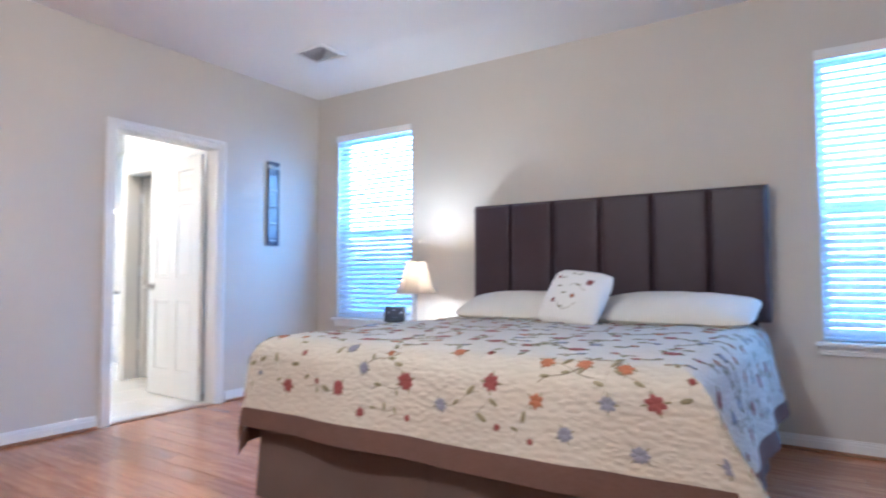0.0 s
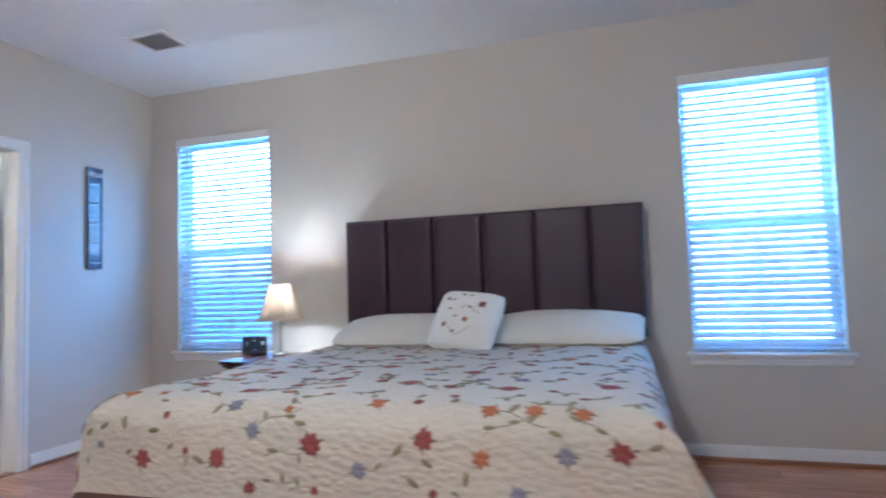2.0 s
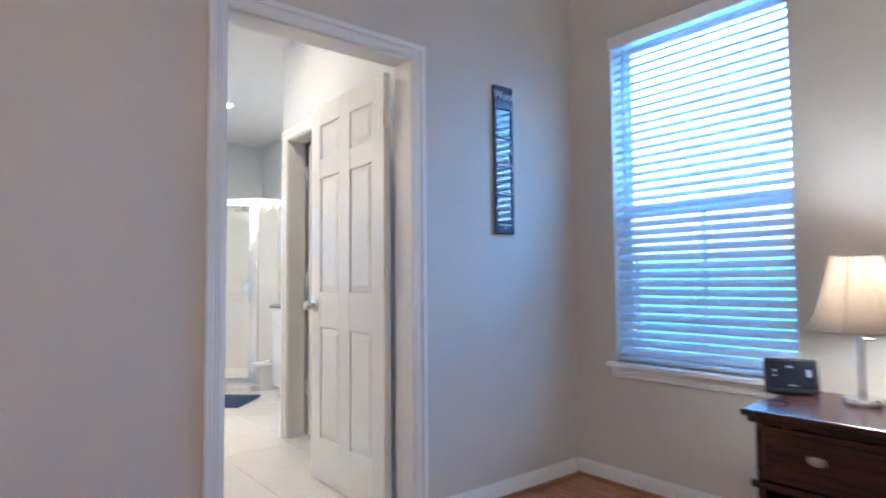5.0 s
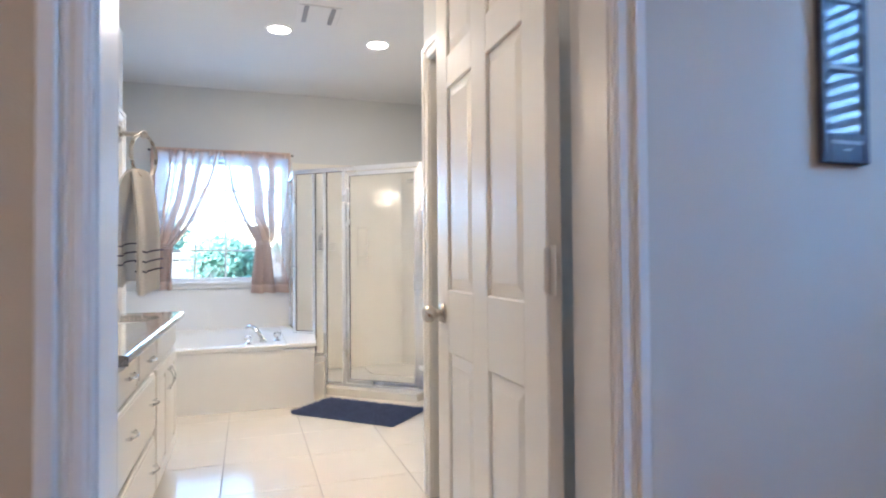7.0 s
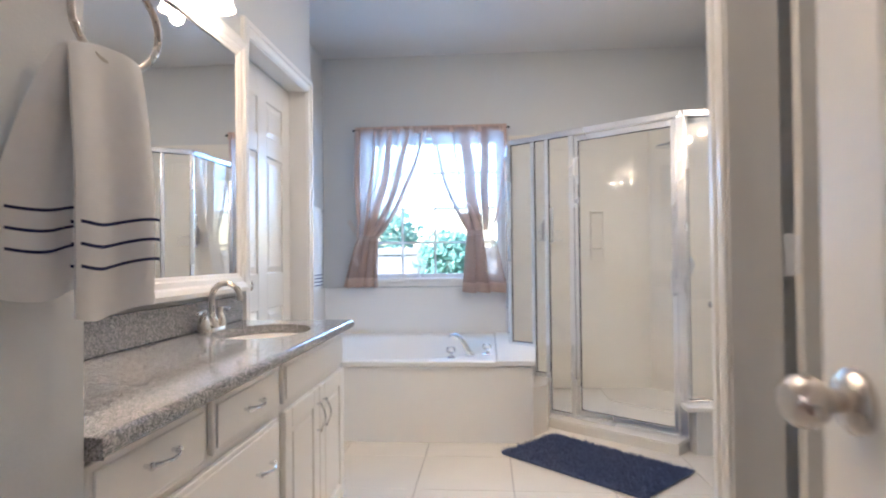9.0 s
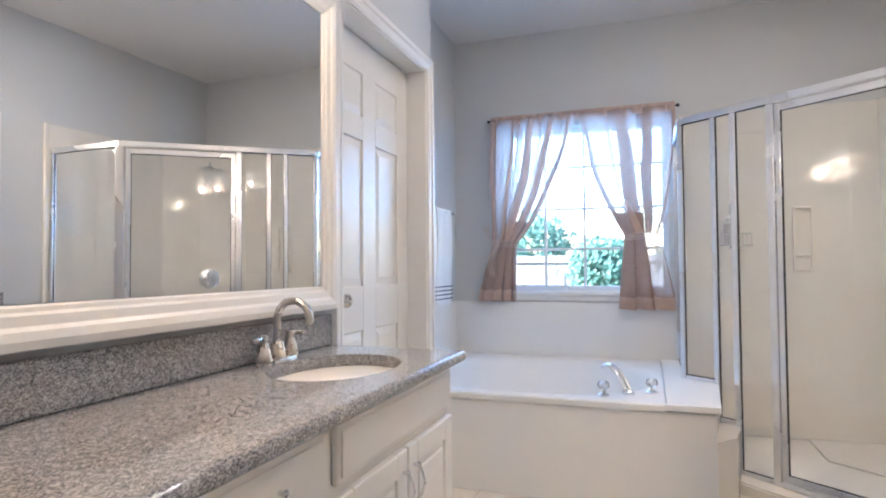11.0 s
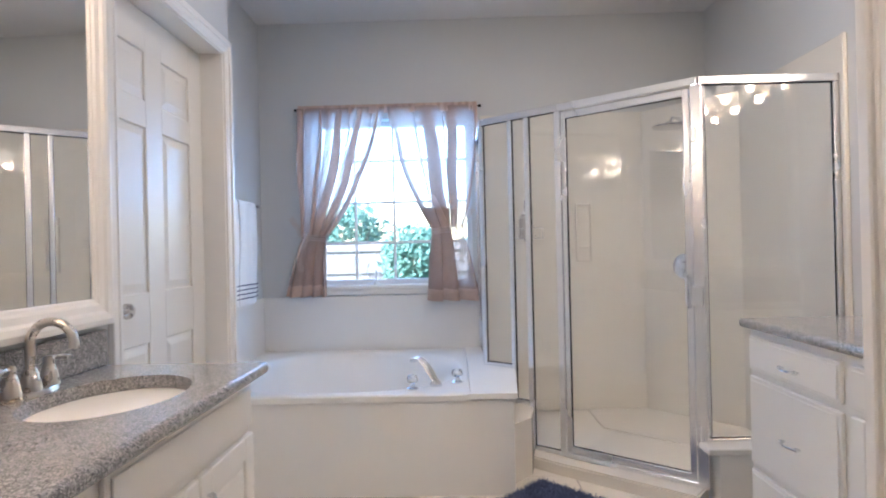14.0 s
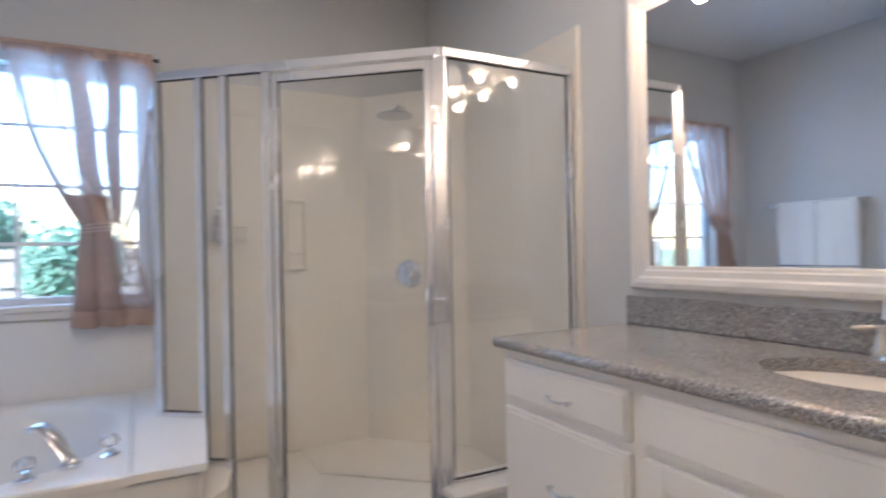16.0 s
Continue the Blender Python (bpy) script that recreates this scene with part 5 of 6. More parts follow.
def vanity_light(xs, z, face, out, watts):
    """A bar with frosted bell shades hanging mouth down."""
    c = sum(xs) / len(xs)
    v = thing("vanity_light", (c, face, z), "brushed nickel light bar with lit frosted bell shades", "wall lamp", "vanity lights")
    bm = box(bmesh.new(), min(xs) - 0.08, max(xs) + 0.08, face + out * 0.001, face + out * 0.022, z + 0.05, z + 0.12, 0.006, 2)
    part("back_plate", bm, M_CHROME, v, "polished back plate", True)
    for x in xs:
        y = face + out * 0.105
        bm = bmesh.new()
        tube(bm, [(x, face + out * 0.02, z + 0.085), (x, face + out * 0.06, z + 0.10), (x, face + out * 0.095, z + 0.098), (x, y, z + 0.075)], 0.007, 10)
        rod(bm, (x, y, z + 0.045), (x, y, z + 0.078), 0.019)
        arm = part("arm", bm, M_NICKEL, v, "", True)
        prof = [(0.020, 0.05), (0.030, 0.048), (0.042, 0.03), (0.047, 0.0), (0.050, -0.03), (0.058, -0.055), (0.062, -0.06), (0.059, -0.06), (0.047, -0.03), (0.043, 0.0), (0.026, 0.04)]
        part("shade", lathe(bmesh.new(), (x, y, z), prof, 28), M_FROST, v, "frosted lit glass bell shade", True)
        lamp("vanity_lamp_light", "POINT", Matrix.Translation((x, y, z - 0.085)), watts, WARM, 0.024)


vanity_light((-6.84, -6.56, -6.28, -6.0), 2.03, MY, 1, 0.31)
vanity_light((-7.59, -7.31, -7.03, -6.75), 2.06, RY, -1, 0.31)


def recessed(x, y, watts, colour=SOFT):
    r = thing("recessed_light", (x, y, CEIL_B - 0.006), "round recessed ceiling downlight, lit; the passage one is an added fill", "ceiling light", "bathroom downlights")
    part("trim_ring", lathe(bmesh.new(), (x, y, CEIL_B), [(0.072, -0.0005), (0.092, -0.0005), (0.090, -0.006), (0.074, -0.008), (0.072, -0.0005)], 36), M_TRIM, r, "white trim ring", True)
    part("lens", lathe(bmesh.new(), (x, y, CEIL_B), [(0.0, -0.004), (0.071, -0.004), (0.071, -0.001), (0.0, -0.001)], 36), M_CAN, r, "glowing frosted lens")
    lamp("downlight", "AREA", look((x, y, CEIL_B - 0.012), (x, y, 0)), watts, colour, 0.12)


recessed(-7.89, 3.14, 0.8)
recessed(-7.98, 3.852, 0.8)
# unseen fill added over the passage to brighten vanity fronts and door jamb
recessed(-5.85, 3.12, 0.72, WARM)

# exhaust fan cover in the bathroom ceiling
ef = thing("exhaust_fan", (-7.56, 3.37, CEIL_B - 0.012), "white square exhaust fan cover with two slots", "vent")
part("cover", box(bmesh.new(), -7.695, -7.425, 3.235, 3.505, CEIL_B - 0.008, CEIL_B - 0.0005, 0.003), M_BATHCEIL, ef)
for yy in (3.27, 3.44):
    part("slot", box(bmesh.new(), -7.69, -7.43, yy, yy + 0.03, CEIL_B - 0.012, CEIL_B - 0.0085), M_DARK, ef, "grey slotted grille")

# bathtub
TX0, TX1, TY0, TY1, TZ = BX + 0.012, -8.235, TY + 0.012, 3.205, 0.472
tub = thing("bathtub", ((TX0 + TX1) / 2, (TY0 + TY1) / 2, 0), "white acrylic garden tub with oval basin and plain front", "bathtub")
TCX, TCY = -8.865, 2.53
bm = bmesh.new()
N_A = 72
corner = [math.atan2(y - TCY, x - TCX) % (2 * math.pi) for x in (TX0, TX1) for y in (TY0, TY1)]
angs = sorted([2 * math.pi * k / N_A for k in range(N_A)] + corner)


def rect_hit(t, x0, x1, y0, y1):
    c, s = math.cos(t), math.sin(t)
    ks = [((x1 if c > 0 else x0) - TCX) / c if abs(c) > 1e-9 else 1e9, ((y1 if s > 0 else y0) - TCY) / s if abs(s) > 1e-9 else 1e9]
    return TCX + min(ks) * c, TCY + min(ks) * s


loops = []
loops.append([bm.verts.new((*rect_hit(t, TX0, TX1, TY0, TY1), 0.44)) for t in angs])
loops.append([bm.verts.new((*rect_hit(t, TX0, TX1, TY0, TY1), TZ - 0.006)) for t in angs])
loops.append([bm.verts.new((*rect_hit(t, TX0 + 0.006, TX1 - 0.006, TY0 + 0.006, TY1 - 0.006), TZ)) for t in angs])
for a, b, z, sh in ((0.565, 0.64, TZ, 0), (0.545, 0.62, TZ - 0.012, 0), (0.525, 0.60, TZ - 0.05, 0), (0.47, 0.545, TZ - 0.25, 0), (0.42, 0.49, TZ - 0.35, 0), (0.30, 0.38, TZ - 0.385, 0), (0.02, 0.02, TZ - 0.39, 0)):
    ring = []
    for t in angs:
        c, s = math.cos(t), math.sin(t)
        r = (abs(c / a) ** 2.6 + abs(s / b) ** 2.6) ** (-1 / 2.6)
        ring.append(bm.verts.new((TCX + r * c, TCY + r * s, z)))
    loops.append(ring)
for p, q in zip(loops, loops[1:]):
    for k in range(len(angs)):
        bm.faces.new((p[k], p[(k + 1) % len(angs)], q[(k + 1) % len(angs)], q[k]))
bm.faces.new(loops[-1])
bmesh.ops.recalc_face_normals(bm, faces=bm.faces)
part("shell", bm, M_ACRYL, tub, "", True)
part("front_panel", B(TX1 - 0.03, TX1 - 0.008, MY - 0.02, 3.405, 0.0, 0.4395, bevel=0.003), M_ACRYL, tub, "plain white tub front")
GA, G1, G2, GB, GP = (-8.89, 3.315), (-8.767, 3.466), (-8.699, 3.550), (-8.581, 3.695), (-8.146, 4.232)
deck = thing("tub_deck", (-8.5, 3.32, 0), "white solid tub deck beside the shower", "tub deck")
bm = prism(bmesh.new(), [(-8.266, 3.207), (-8.266, 3.405), (-8.80, 3.455), (-8.90, 3.335), (BX + 0.013, 3.335), (BX + 0.013, 3.207)], 0, 0.452)
part("knee_wall", bm, M_ACRYL, deck)
bm = prism(bmesh.new(), [(-8.215, 3.19), (-8.215, 3.42), (-8.79, 3.468), (-8.90, 3.345), (BX + 0.013, 3.345), (BX + 0.013, 3.2075), (-8.24, 3.2075), (-8.24, 3.19)], 0.4525, 0.478)
part("cap", bm, M_ACRYL, deck, "overhanging white cap")
bm = prism(bmesh.new(), [(-8.375, 3.416), (-8.487, 3.512), (-8.64, 3.545), (-8.715, 3.548), (-8.785, 3.47)], 0, 0.288)
part("step_ledge", bm, M_SURROUND, deck, "lower cream ledge")

# tub filler
ft = thing("tub_faucet", (-8.40, 3.03, TZ), "chrome roman tub spout with two clear knobs", "faucet")
bm = lathe(bmesh.new(), (-8.41, 3.04, TZ + 0.001), [(0.03, 0.0), (0.03, 0.012), (0.022, 0.018), (0.018, 0.03), (0.0, 0.03)], 20)
rows = []
for k in range(14):
    f = k / 13
    p = Vector((-8.41 - 0.10 * f, 3.04 - 0.115 * f, TZ + 0.02 + 0.10 * math.sin(f * 2.0)))
    wdt = 0.022 + 0.006 * f
    rows.append((p, wdt))
side = Vector((0.75, -0.66, 0)).normalized()
prev_ring = None
for p, wdt in rows:
    ring = [bm.verts.new(p + side * wdt * math.cos(a) + Vector((0, 0, 0.012 * math.sin(a)))) for a in [2 * math.pi * q / 12 for q in range(12)]]
    if prev_ring:
        for q in range(12):
            bm.faces.new((prev_ring[q], prev_ring[(q + 1) % 12], ring[(q + 1) % 12], ring[q]))
    prev_ring = ring
bm.faces.new(prev_ring)
bmesh.ops.recalc_face_normals(bm, faces=bm.faces)
part("spout", bm, M_CHROME, ft, "curved flat chrome spout", True)
for x, y in ((-8.345, 2.93), (-8.47, 3.145)):
    k = part("valve", lathe(bmesh.new(), (x, y, TZ + 0.001), [(0.028, 0.0), (0.028, 0.006), (0.014, 0.012), (0.010, 0.028), (0.0, 0.028)], 20), M_CHROME, ft, "chrome valve base", True)
    part("knob", lathe(bmesh.new(), (x, y, TZ + 0.029), [(0.008, 0.0), (0.024, 0.008), (0.027, 0.022), (0.022, 0.036), (0.010, 0.042), (0.0, 0.042)], 8), M_CRYSTAL, k, "clear acrylic knob")

# shower enclosure
sh = thing("shower_enclosure", (-8.7, 4.0, 0), "corner shower enclosure with bright metal frame and clear glass", "shower")
TOP = 1.875


def bar(p, q, z0, z1, w, d, name="post", mat=None, parent=None, label=""):
    """An upright or level rectangular metal bar between two plan points."""
    p, q = Vector((*p, 0)), Vector((*q, 0))
    u = (q - p)
    length = max(u.length, 1e-6)
    u = u / length if u.length > 1e-5 else Vector((1, 0, 0))
    bm = box(bmesh.new(), 0, length, -d / 2, d / 2, z0, z1, 0.003)
    m = Matrix(((u.x, -u.y, 0, p.x), (u.y, u.x, 0, p.y), (0, 0, 1, 0), (0, 0, 0, 1)))
    bmesh.ops.transform(bm, matrix=m, verts=bm.verts)
    return part(name, bm, mat or M_SILVER, parent or sh, label)


def lerp(p, q, f):
    return (p[0] + (q[0] - p[0]) * f, p[1] + (q[1] - p[1]) * f)


def unit(p, q):
    d = math.hypot(q[0] - p[0], q[1] - p[1])
    return ((q[0] - p[0]) / d, (q[1] - p[1]) / d)


def shift(p, u, k):
    return (p[0] + u[0] * k, p[1] + u[1] * k)


GC = (-8.15, RY - 0.012)
for a, b in (((BX + 0.012, 3.315), GA), (GA, GB), (GB, GP), (GP, GC)):
    bar(a, b, TOP - 0.035, TOP, 0, 0.036, "head_rail")


def upright(p, u, z0, w=0.03, d=0.032, z1=TOP - 0.036):
    return bar(shift(p, u, -w / 2), shift(p, u, w / 2), z0, z1, 0, d, "post")


def pane(p, q, z0, z1, name="glass_panel"):
    ob = bar(p, q, z0, z1, 0, 0.006, name, M_SHGLASS)
    ob.visible_shadow = False
    gasket(p, q, z0, z1, ob)
    return ob


def gasket(p, q, z0, z1, parent):
    """Thin black rubber seal round a pane, in the frame's rebate."""
    u = unit(p, q)
    m = Matrix(((u[0], -u[1], 0, p[0]), (u[1], u[0], 0, p[1]), (0, 0, 1, 0), (0, 0, 0, 1)))
    ln = math.dist(p, q)
    bm = bmesh.new()
    w = 0.003
    for a, b, c, d in ((0, w, z0, z1), (ln - w, ln, z0, z1), (w, ln - w, z0, z0 + w), (w, ln - w, z1 - w, z1)):
        box(bm, a, b, -0.0055, 0.0055, c, d)
    bmesh.ops.transform(bm, matrix=m, verts=bm.verts)
    part("gasket", bm, M_BLACK, parent, "black rubber glazing seal")


U1, U2, U3 = unit(GA, GB), unit(GB, GP), unit(GP, GC)
LOW = 0.062
upright(GA, U1, 0.479, 0.028)
upright(G1, U1, 0.2885, 0.026)
upright(G2, U1, LOW, 0.03)
upright(GB, U1, LOW, 0.036)
upright(GP, U2, LOW, 0.05, 0.05)
upright(shift(GC, U3, -0.014), U3, 0.269, 0.026)
upright((BX + 0.028, 3.315), (1, 0), 0.479, 0.026)
pane((BX + 0.03, 3.315), shift(GA, (1, 0), -0.01), 0.49, TOP - 0.036)
pane(shift(GA, U1, 0.012), shift(G1, U1, -0.012), 0.50, TOP - 0.036)
pane(shift(G1, U1, 0.012), shift(G2, U1, -0.014), 0.315, TOP - 0.036)
pane(shift(G2, U1, 0.014), shift(GB, U1, -0.016), LOW + 0.02, TOP - 0.036)
pane(shift(GP, U3, 0.024), shift(GC, U3, -0.026), 0.282, TOP - 0.036)
bar(shift(GA, U1, 0.015), shift(G1, U1, -0.014), 0.479, 0.50, 0, 0.028, "sill_rail")
bar(shift(G1, U1, 0.014), shift(G2, U1, -0.016), 0.2885, 0.315, 0, 0.028, "sill_rail")
bar(shift(G2, U1, 0.016), shift(GB, U1, -0.02), LOW, LOW + 0.02, 0, 0.028, "sill_rail")
bar(shift(GB, U2, 0.02), shift(GP, U2, -0.027), LOW, LOW + 0.024, 0, 0.045, "sill_rail")
bar(shift(GP, U3, 0.026), shift(GC, U3, -0.028), 0.269, 0.282, 0, 0.028, "sill_rail")
# framed swing door between the bend and the corner post
DA, DB = shift(GB, U2, 0.022), shift(GP, U2, -0.03)
sd = part("door_frame", bmesh.new(), M_SILVER, sh, "bright metal door frame")
bm = bmesh.new()
p, q = Vector((*DA, 0)), Vector((*DB, 0))
u = (q - p).normalized()
LN = (q - p).length
for a, b, c, d in ((0, 0.026, 0.09, TOP - 0.045), (LN - 0.03, LN, 0.09, TOP - 0.045), (0.026, LN - 0.03, 0.09, 0.118), (0.026, LN - 0.03, TOP - 0.078, TOP - 0.045)):
    box(bm, a, b, -0.014, 0.014, c, d, 0.003)
bmesh.ops.transform(bm, matrix=Matrix(((u.x, -u.y, 0, p.x), (u.y, u.x, 0, p.y), (0, 0, 1, 0), (0, 0, 0, 1))), verts=bm.verts)
bmesh.ops.translate(bm, vec=-ORIGIN[sh], verts=bm.verts)
bm.to_mesh(sd.data)
bm.free()
g = bar(shift(DA, U2, 0.024), shift(DB, U2, -0.028), 0.117, TOP - 0.077, 0, 0.006, "door_glass", M_SHGLASS, sd)
g.visible_shadow = False
gasket(shift(DA, U2, 0.0255), shift(DB, U2, -0.0295), 0.1175, TOP - 0.0775, sd)
PN = (U2[1], -U2[0])
c = shift(shift(DB, U2, 0.012), PN, 0.0285)
bar(shift(c, U2, -0.02), shift(c, U2, 0.035), 0.865, 0.955, 0, 0.006, "strike_plate", M_SILVER, sd, "bright metal catch plate")
c = shift(shift(DB, U2, -0.018), PN, 0.016)
part("door_pull", tube(bmesh.new(), [(c[0] + PN[0] * k, c[1] + PN[1] * k, z) for k, z in ((0, 1.0), (0.026, 0.985), (0.03, 0.93), (0.026, 0.87), (0, 0.855))], [0.006, 0.008, 0.009, 0.008, 0.006], 10), M_SILVER, sd, "slim bright metal pull", True)
for zc in (0.30, 1.62):
    c = shift(shift(DB, U2, 0.014), PN, 0.03)
    bar(shift(c, U2, -0.008), shift(c, U2, 0.012), zc - 0.03, zc + 0.03, 0, 0.014, "hinge", M_SILVER, sd)
# curb, pan and knee wall
CO = 0.115


def off(p, n, k):
    return (p[0] + n[0] * k, p[1] + n[1] * k)


N1, N2 = (U1[1], -U1[0]), (U2[1], -U2[0])
bm = prism(bmesh.new(), [off(G2, N1, 0.10), off(GB, ((N1[0] + N2[0]) / 2, (N1[1] + N2[1]) / 2), CO), off(GP, N2, CO), off(GP, N2, -0.04), off(GB, N2, -0.04), off(G2, N1, -0.04)], 0, LOW - 0.002)
bmesh.ops.bevel(bm, geom=[e for e in bm.edges if all(v.co.z > 0.05 for v in e.verts)], offset=0.008, segments=2, affect="EDGES")
solid("shower_curb", bm, M_SURROUND, "cream shower threshold curb", "shower curb", "object")
bm = prism(bmesh.new(), [(BX + 0.011, 3.34), (-8.90, 3.34), off(G2, N1, -0.05), off(GB, N2, -0.05), off(GP, N2, -0.06), (-8.2, RY - 0.013), (-9.04, RY - 0.013), (BX + 0.011, 4.43)], 0.0, 0.038)
solid("shower_pan", bm, M_SURROUND, "cream shower floor pan", "shower pan", "object")
kw = thing("shower_knee_wall", (-8.13, 4.55, 0), "low white knee wall under the shower glass", "knee wall")
part("body", B(-8.20, -8.07, GP[1] + 0.03, RY - 0.021, 0, 0.24), M_ACRYL, kw)
part("cap", B(-8.225, -8.035, GP[1] - 0.03, RY - 0.0205, 0.2405, 0.2685, bevel=0.005), M_ACRYL, kw, "white cap")
ledge = prism(bmesh.new(), [(-8.72, 4.44), (-8.66, RY - 0.013), (-9.04, RY - 0.013), (BX + 0.012, 4.42), (BX + 0.012, 4.02), (-9.10, 4.02)], 0.0385, 0.047)
bmesh.ops.bevel(ledge, geom=[e for e in ledge.edges if all(v.co.z > 0.045 for v in e.verts)], offset=0.003, segments=2, affect="EDGES")
solid("shower_ledge", ledge, M_SURROUND, "cream moulded low ledge in the shower pan", "shower ledge", "object", True)
# fittings on the angled corner panel
DN = Vector((0.70, -0.714, 0)).normalized()
DC = Vector((-9.305, 4.625, 0))
sv = thing("shower_valve", (DC.x, DC.y, 0.95), "round chrome shower valve with lever", "shower valve")


def disc_on(name, c, prof, mat, parent, label):
    bm = lathe(bmesh.new(), (0, 0, 0), prof, 32)
    m = Matrix.Translation(c) @ DN.to_track_quat("Z", "Y").to_matrix().to_4x4()
    bmesh.ops.transform(bm, matrix=m, verts=bm.verts)
    return part(name, bm, mat, parent, label, True)


vc = DC + Vector((0, 0, 1.0)) + DN * 0.004
disc_on("escutcheon", vc, [(0.0, 0.012), (0.06, 0.011), (0.088, 0.004), (0.09, 0.0)], M_CHROME, sv, "chrome escutcheon")
disc_on("hub", vc, [(0.034, 0.012), (0.034, 0.03), (0.024, 0.048), (0.0, 0.05)], M_CHROME, sv, "")
part("lever", tube(bmesh.new(), [vc + DN * 0.04, vc + DN * 0.05 + Vector((0, 0, -0.03)), vc + DN * 0.055 + Vector((0, 0, -0.07))], [0.009, 0.008, 0.006], 10), M_CHROME, sv, "chrome lever", True)
shd = thing("rain_shower", (DC.x, DC.y, 1.85), "round chrome rain shower head on an arm", "shower head")
hc = DC + Vector((0, 0, 1.865)) + DN * 0.20
part("arm", tube(bmesh.new(), [DC + Vector((0, 0, 1.90)), DC + Vector((0, 0, 1.93)) + DN * 0.07, DC + Vector((0, 0, 1.925)) + DN * 0.15, hc + Vector((0, 0, 0.02))], 0.010, 10), M_CHROME, shd, "", True)
part("head", lathe(bmesh.new(), hc, [(0.0, 0.03), (0.018, 0.028), (0.03, 0.016), (0.095, 0.006), (0.10, 0.0), (0.098, -0.006), (0.0, -0.007)], 36), M_CHROME, shd, "wide chrome rain head", True)
# corner shelves and caddy on the back panel
cd = thing("shower_caddy", (BX + 0.05, 3.64, 1.19), "chrome wire soap basket on the shower wall", "caddy")
bm = bmesh.new()
for z in (1.20, 1.27):
    tube(bm, [(BX + 0.012, 3.56, z), (BX + 0.10, 3.56, z), (BX + 0.10, 3.74, z), (BX + 0.012, 3.74, z)], 0.0035, 6)
for k in range(8):
    y = 3.57 + k * 0.023
    tube(bm, [(BX + 0.012, y, 1.20), (BX + 0.10, y, 1.20), (BX + 0.10, y, 1.27)], 0.002, 6)
part("basket", bm, M_CHROME, cd, "", True)
part("bracket", B(BX + 0.0105, BX + 0.016, 3.62, 3.68, 1.18, 1.46, bevel=0.002), M_CHROME, cd)
so = thing("shampoo_bottle", (BX + 0.055, 3.61, 1.204), "pale plastic shampoo bottle in the basket", "bottle")
part("body", lathe(bmesh.new(), (BX + 0.055, 3.61, 1.204), [(0.0, 0.0), (0.026, 0.0), (0.028, 0.01), (0.028, 0.13), (0.012, 0.15), (0.012, 0.16), (0.0, 0.16)], 20), M_SOAP, so, "", True)
part("cap", rod(bmesh.new(), (BX + 0.055, 3.61, 1.365), (BX + 0.055, 3.61, 1.385), 0.013), M_TRIM, so, "white cap")
ni = thing("shower_shelf", (BX + 0.012, 4.02, 1.04), "moulded cream soap shelf on the shower wall", "shelf")
bm = bmesh.new()
for a, b, c, d in ((3.965, 3.98, 1.04, 1.43), (4.06, 4.075, 1.04, 1.43), (3.98, 4.06, 1.04, 1.055), (3.98, 4.06, 1.415, 1.43), (3.98, 4.06, 1.13, 1.145)):
    box(bm, BX + 0.0105, BX + 0.032, a, b, c, d, 0.005, 2)
part("shelf_body", bm, M_SURROUND, ni, "", True)

# curtains
CX = BX + 0.055
cr_ = thing("curtain_rod", (CX, 2.71, 2.09), "thin dark curtain rod over the bathroom window", "curtain rod")
part("rod", rod(bmesh.new(), (CX, 2.10, 2.10), (CX, 3.33, 2.10), 0.006), M_BLACK, cr_)
for y in (2.095, 3.335):
    bm = bmesh.new()
    bmesh.ops.create_uvsphere(bm, u_segments=12, v_segments=8, radius=0.011, matrix=Matrix.Translation((CX, y, 2.10)))
    part("finial", bm, M_BLACK, cr_, "", True)
    part("bracket", B(BX + 0.0005, CX, y - 0.004 + (0.02 if y < 3 else -0.02), y + 0.004 + (0.02 if y < 3 else -0.02), 2.094, 2.106), M_BLACK, cr_)


def lattice(pts, wide, across):
    """An openwork crocheted ribbon: three cords along points and rungs between them."""
    pts = [Vector(p) for p in pts]
    w = Vector(across) * wide / 2
    bm = bmesh.new()
    for k in (-1, 0, 1):
        tube(bm, [p + w * k for p in pts], 0.0016, 5)
    for a, b in zip(pts, pts[1:]):
        n = max(1, int((b - a).length / 0.011))
        for q in range(n):
            p = a + (b - a) * q / n
            rod(bm, p - w, p + w, 0.0013, seg=5)
    return bm


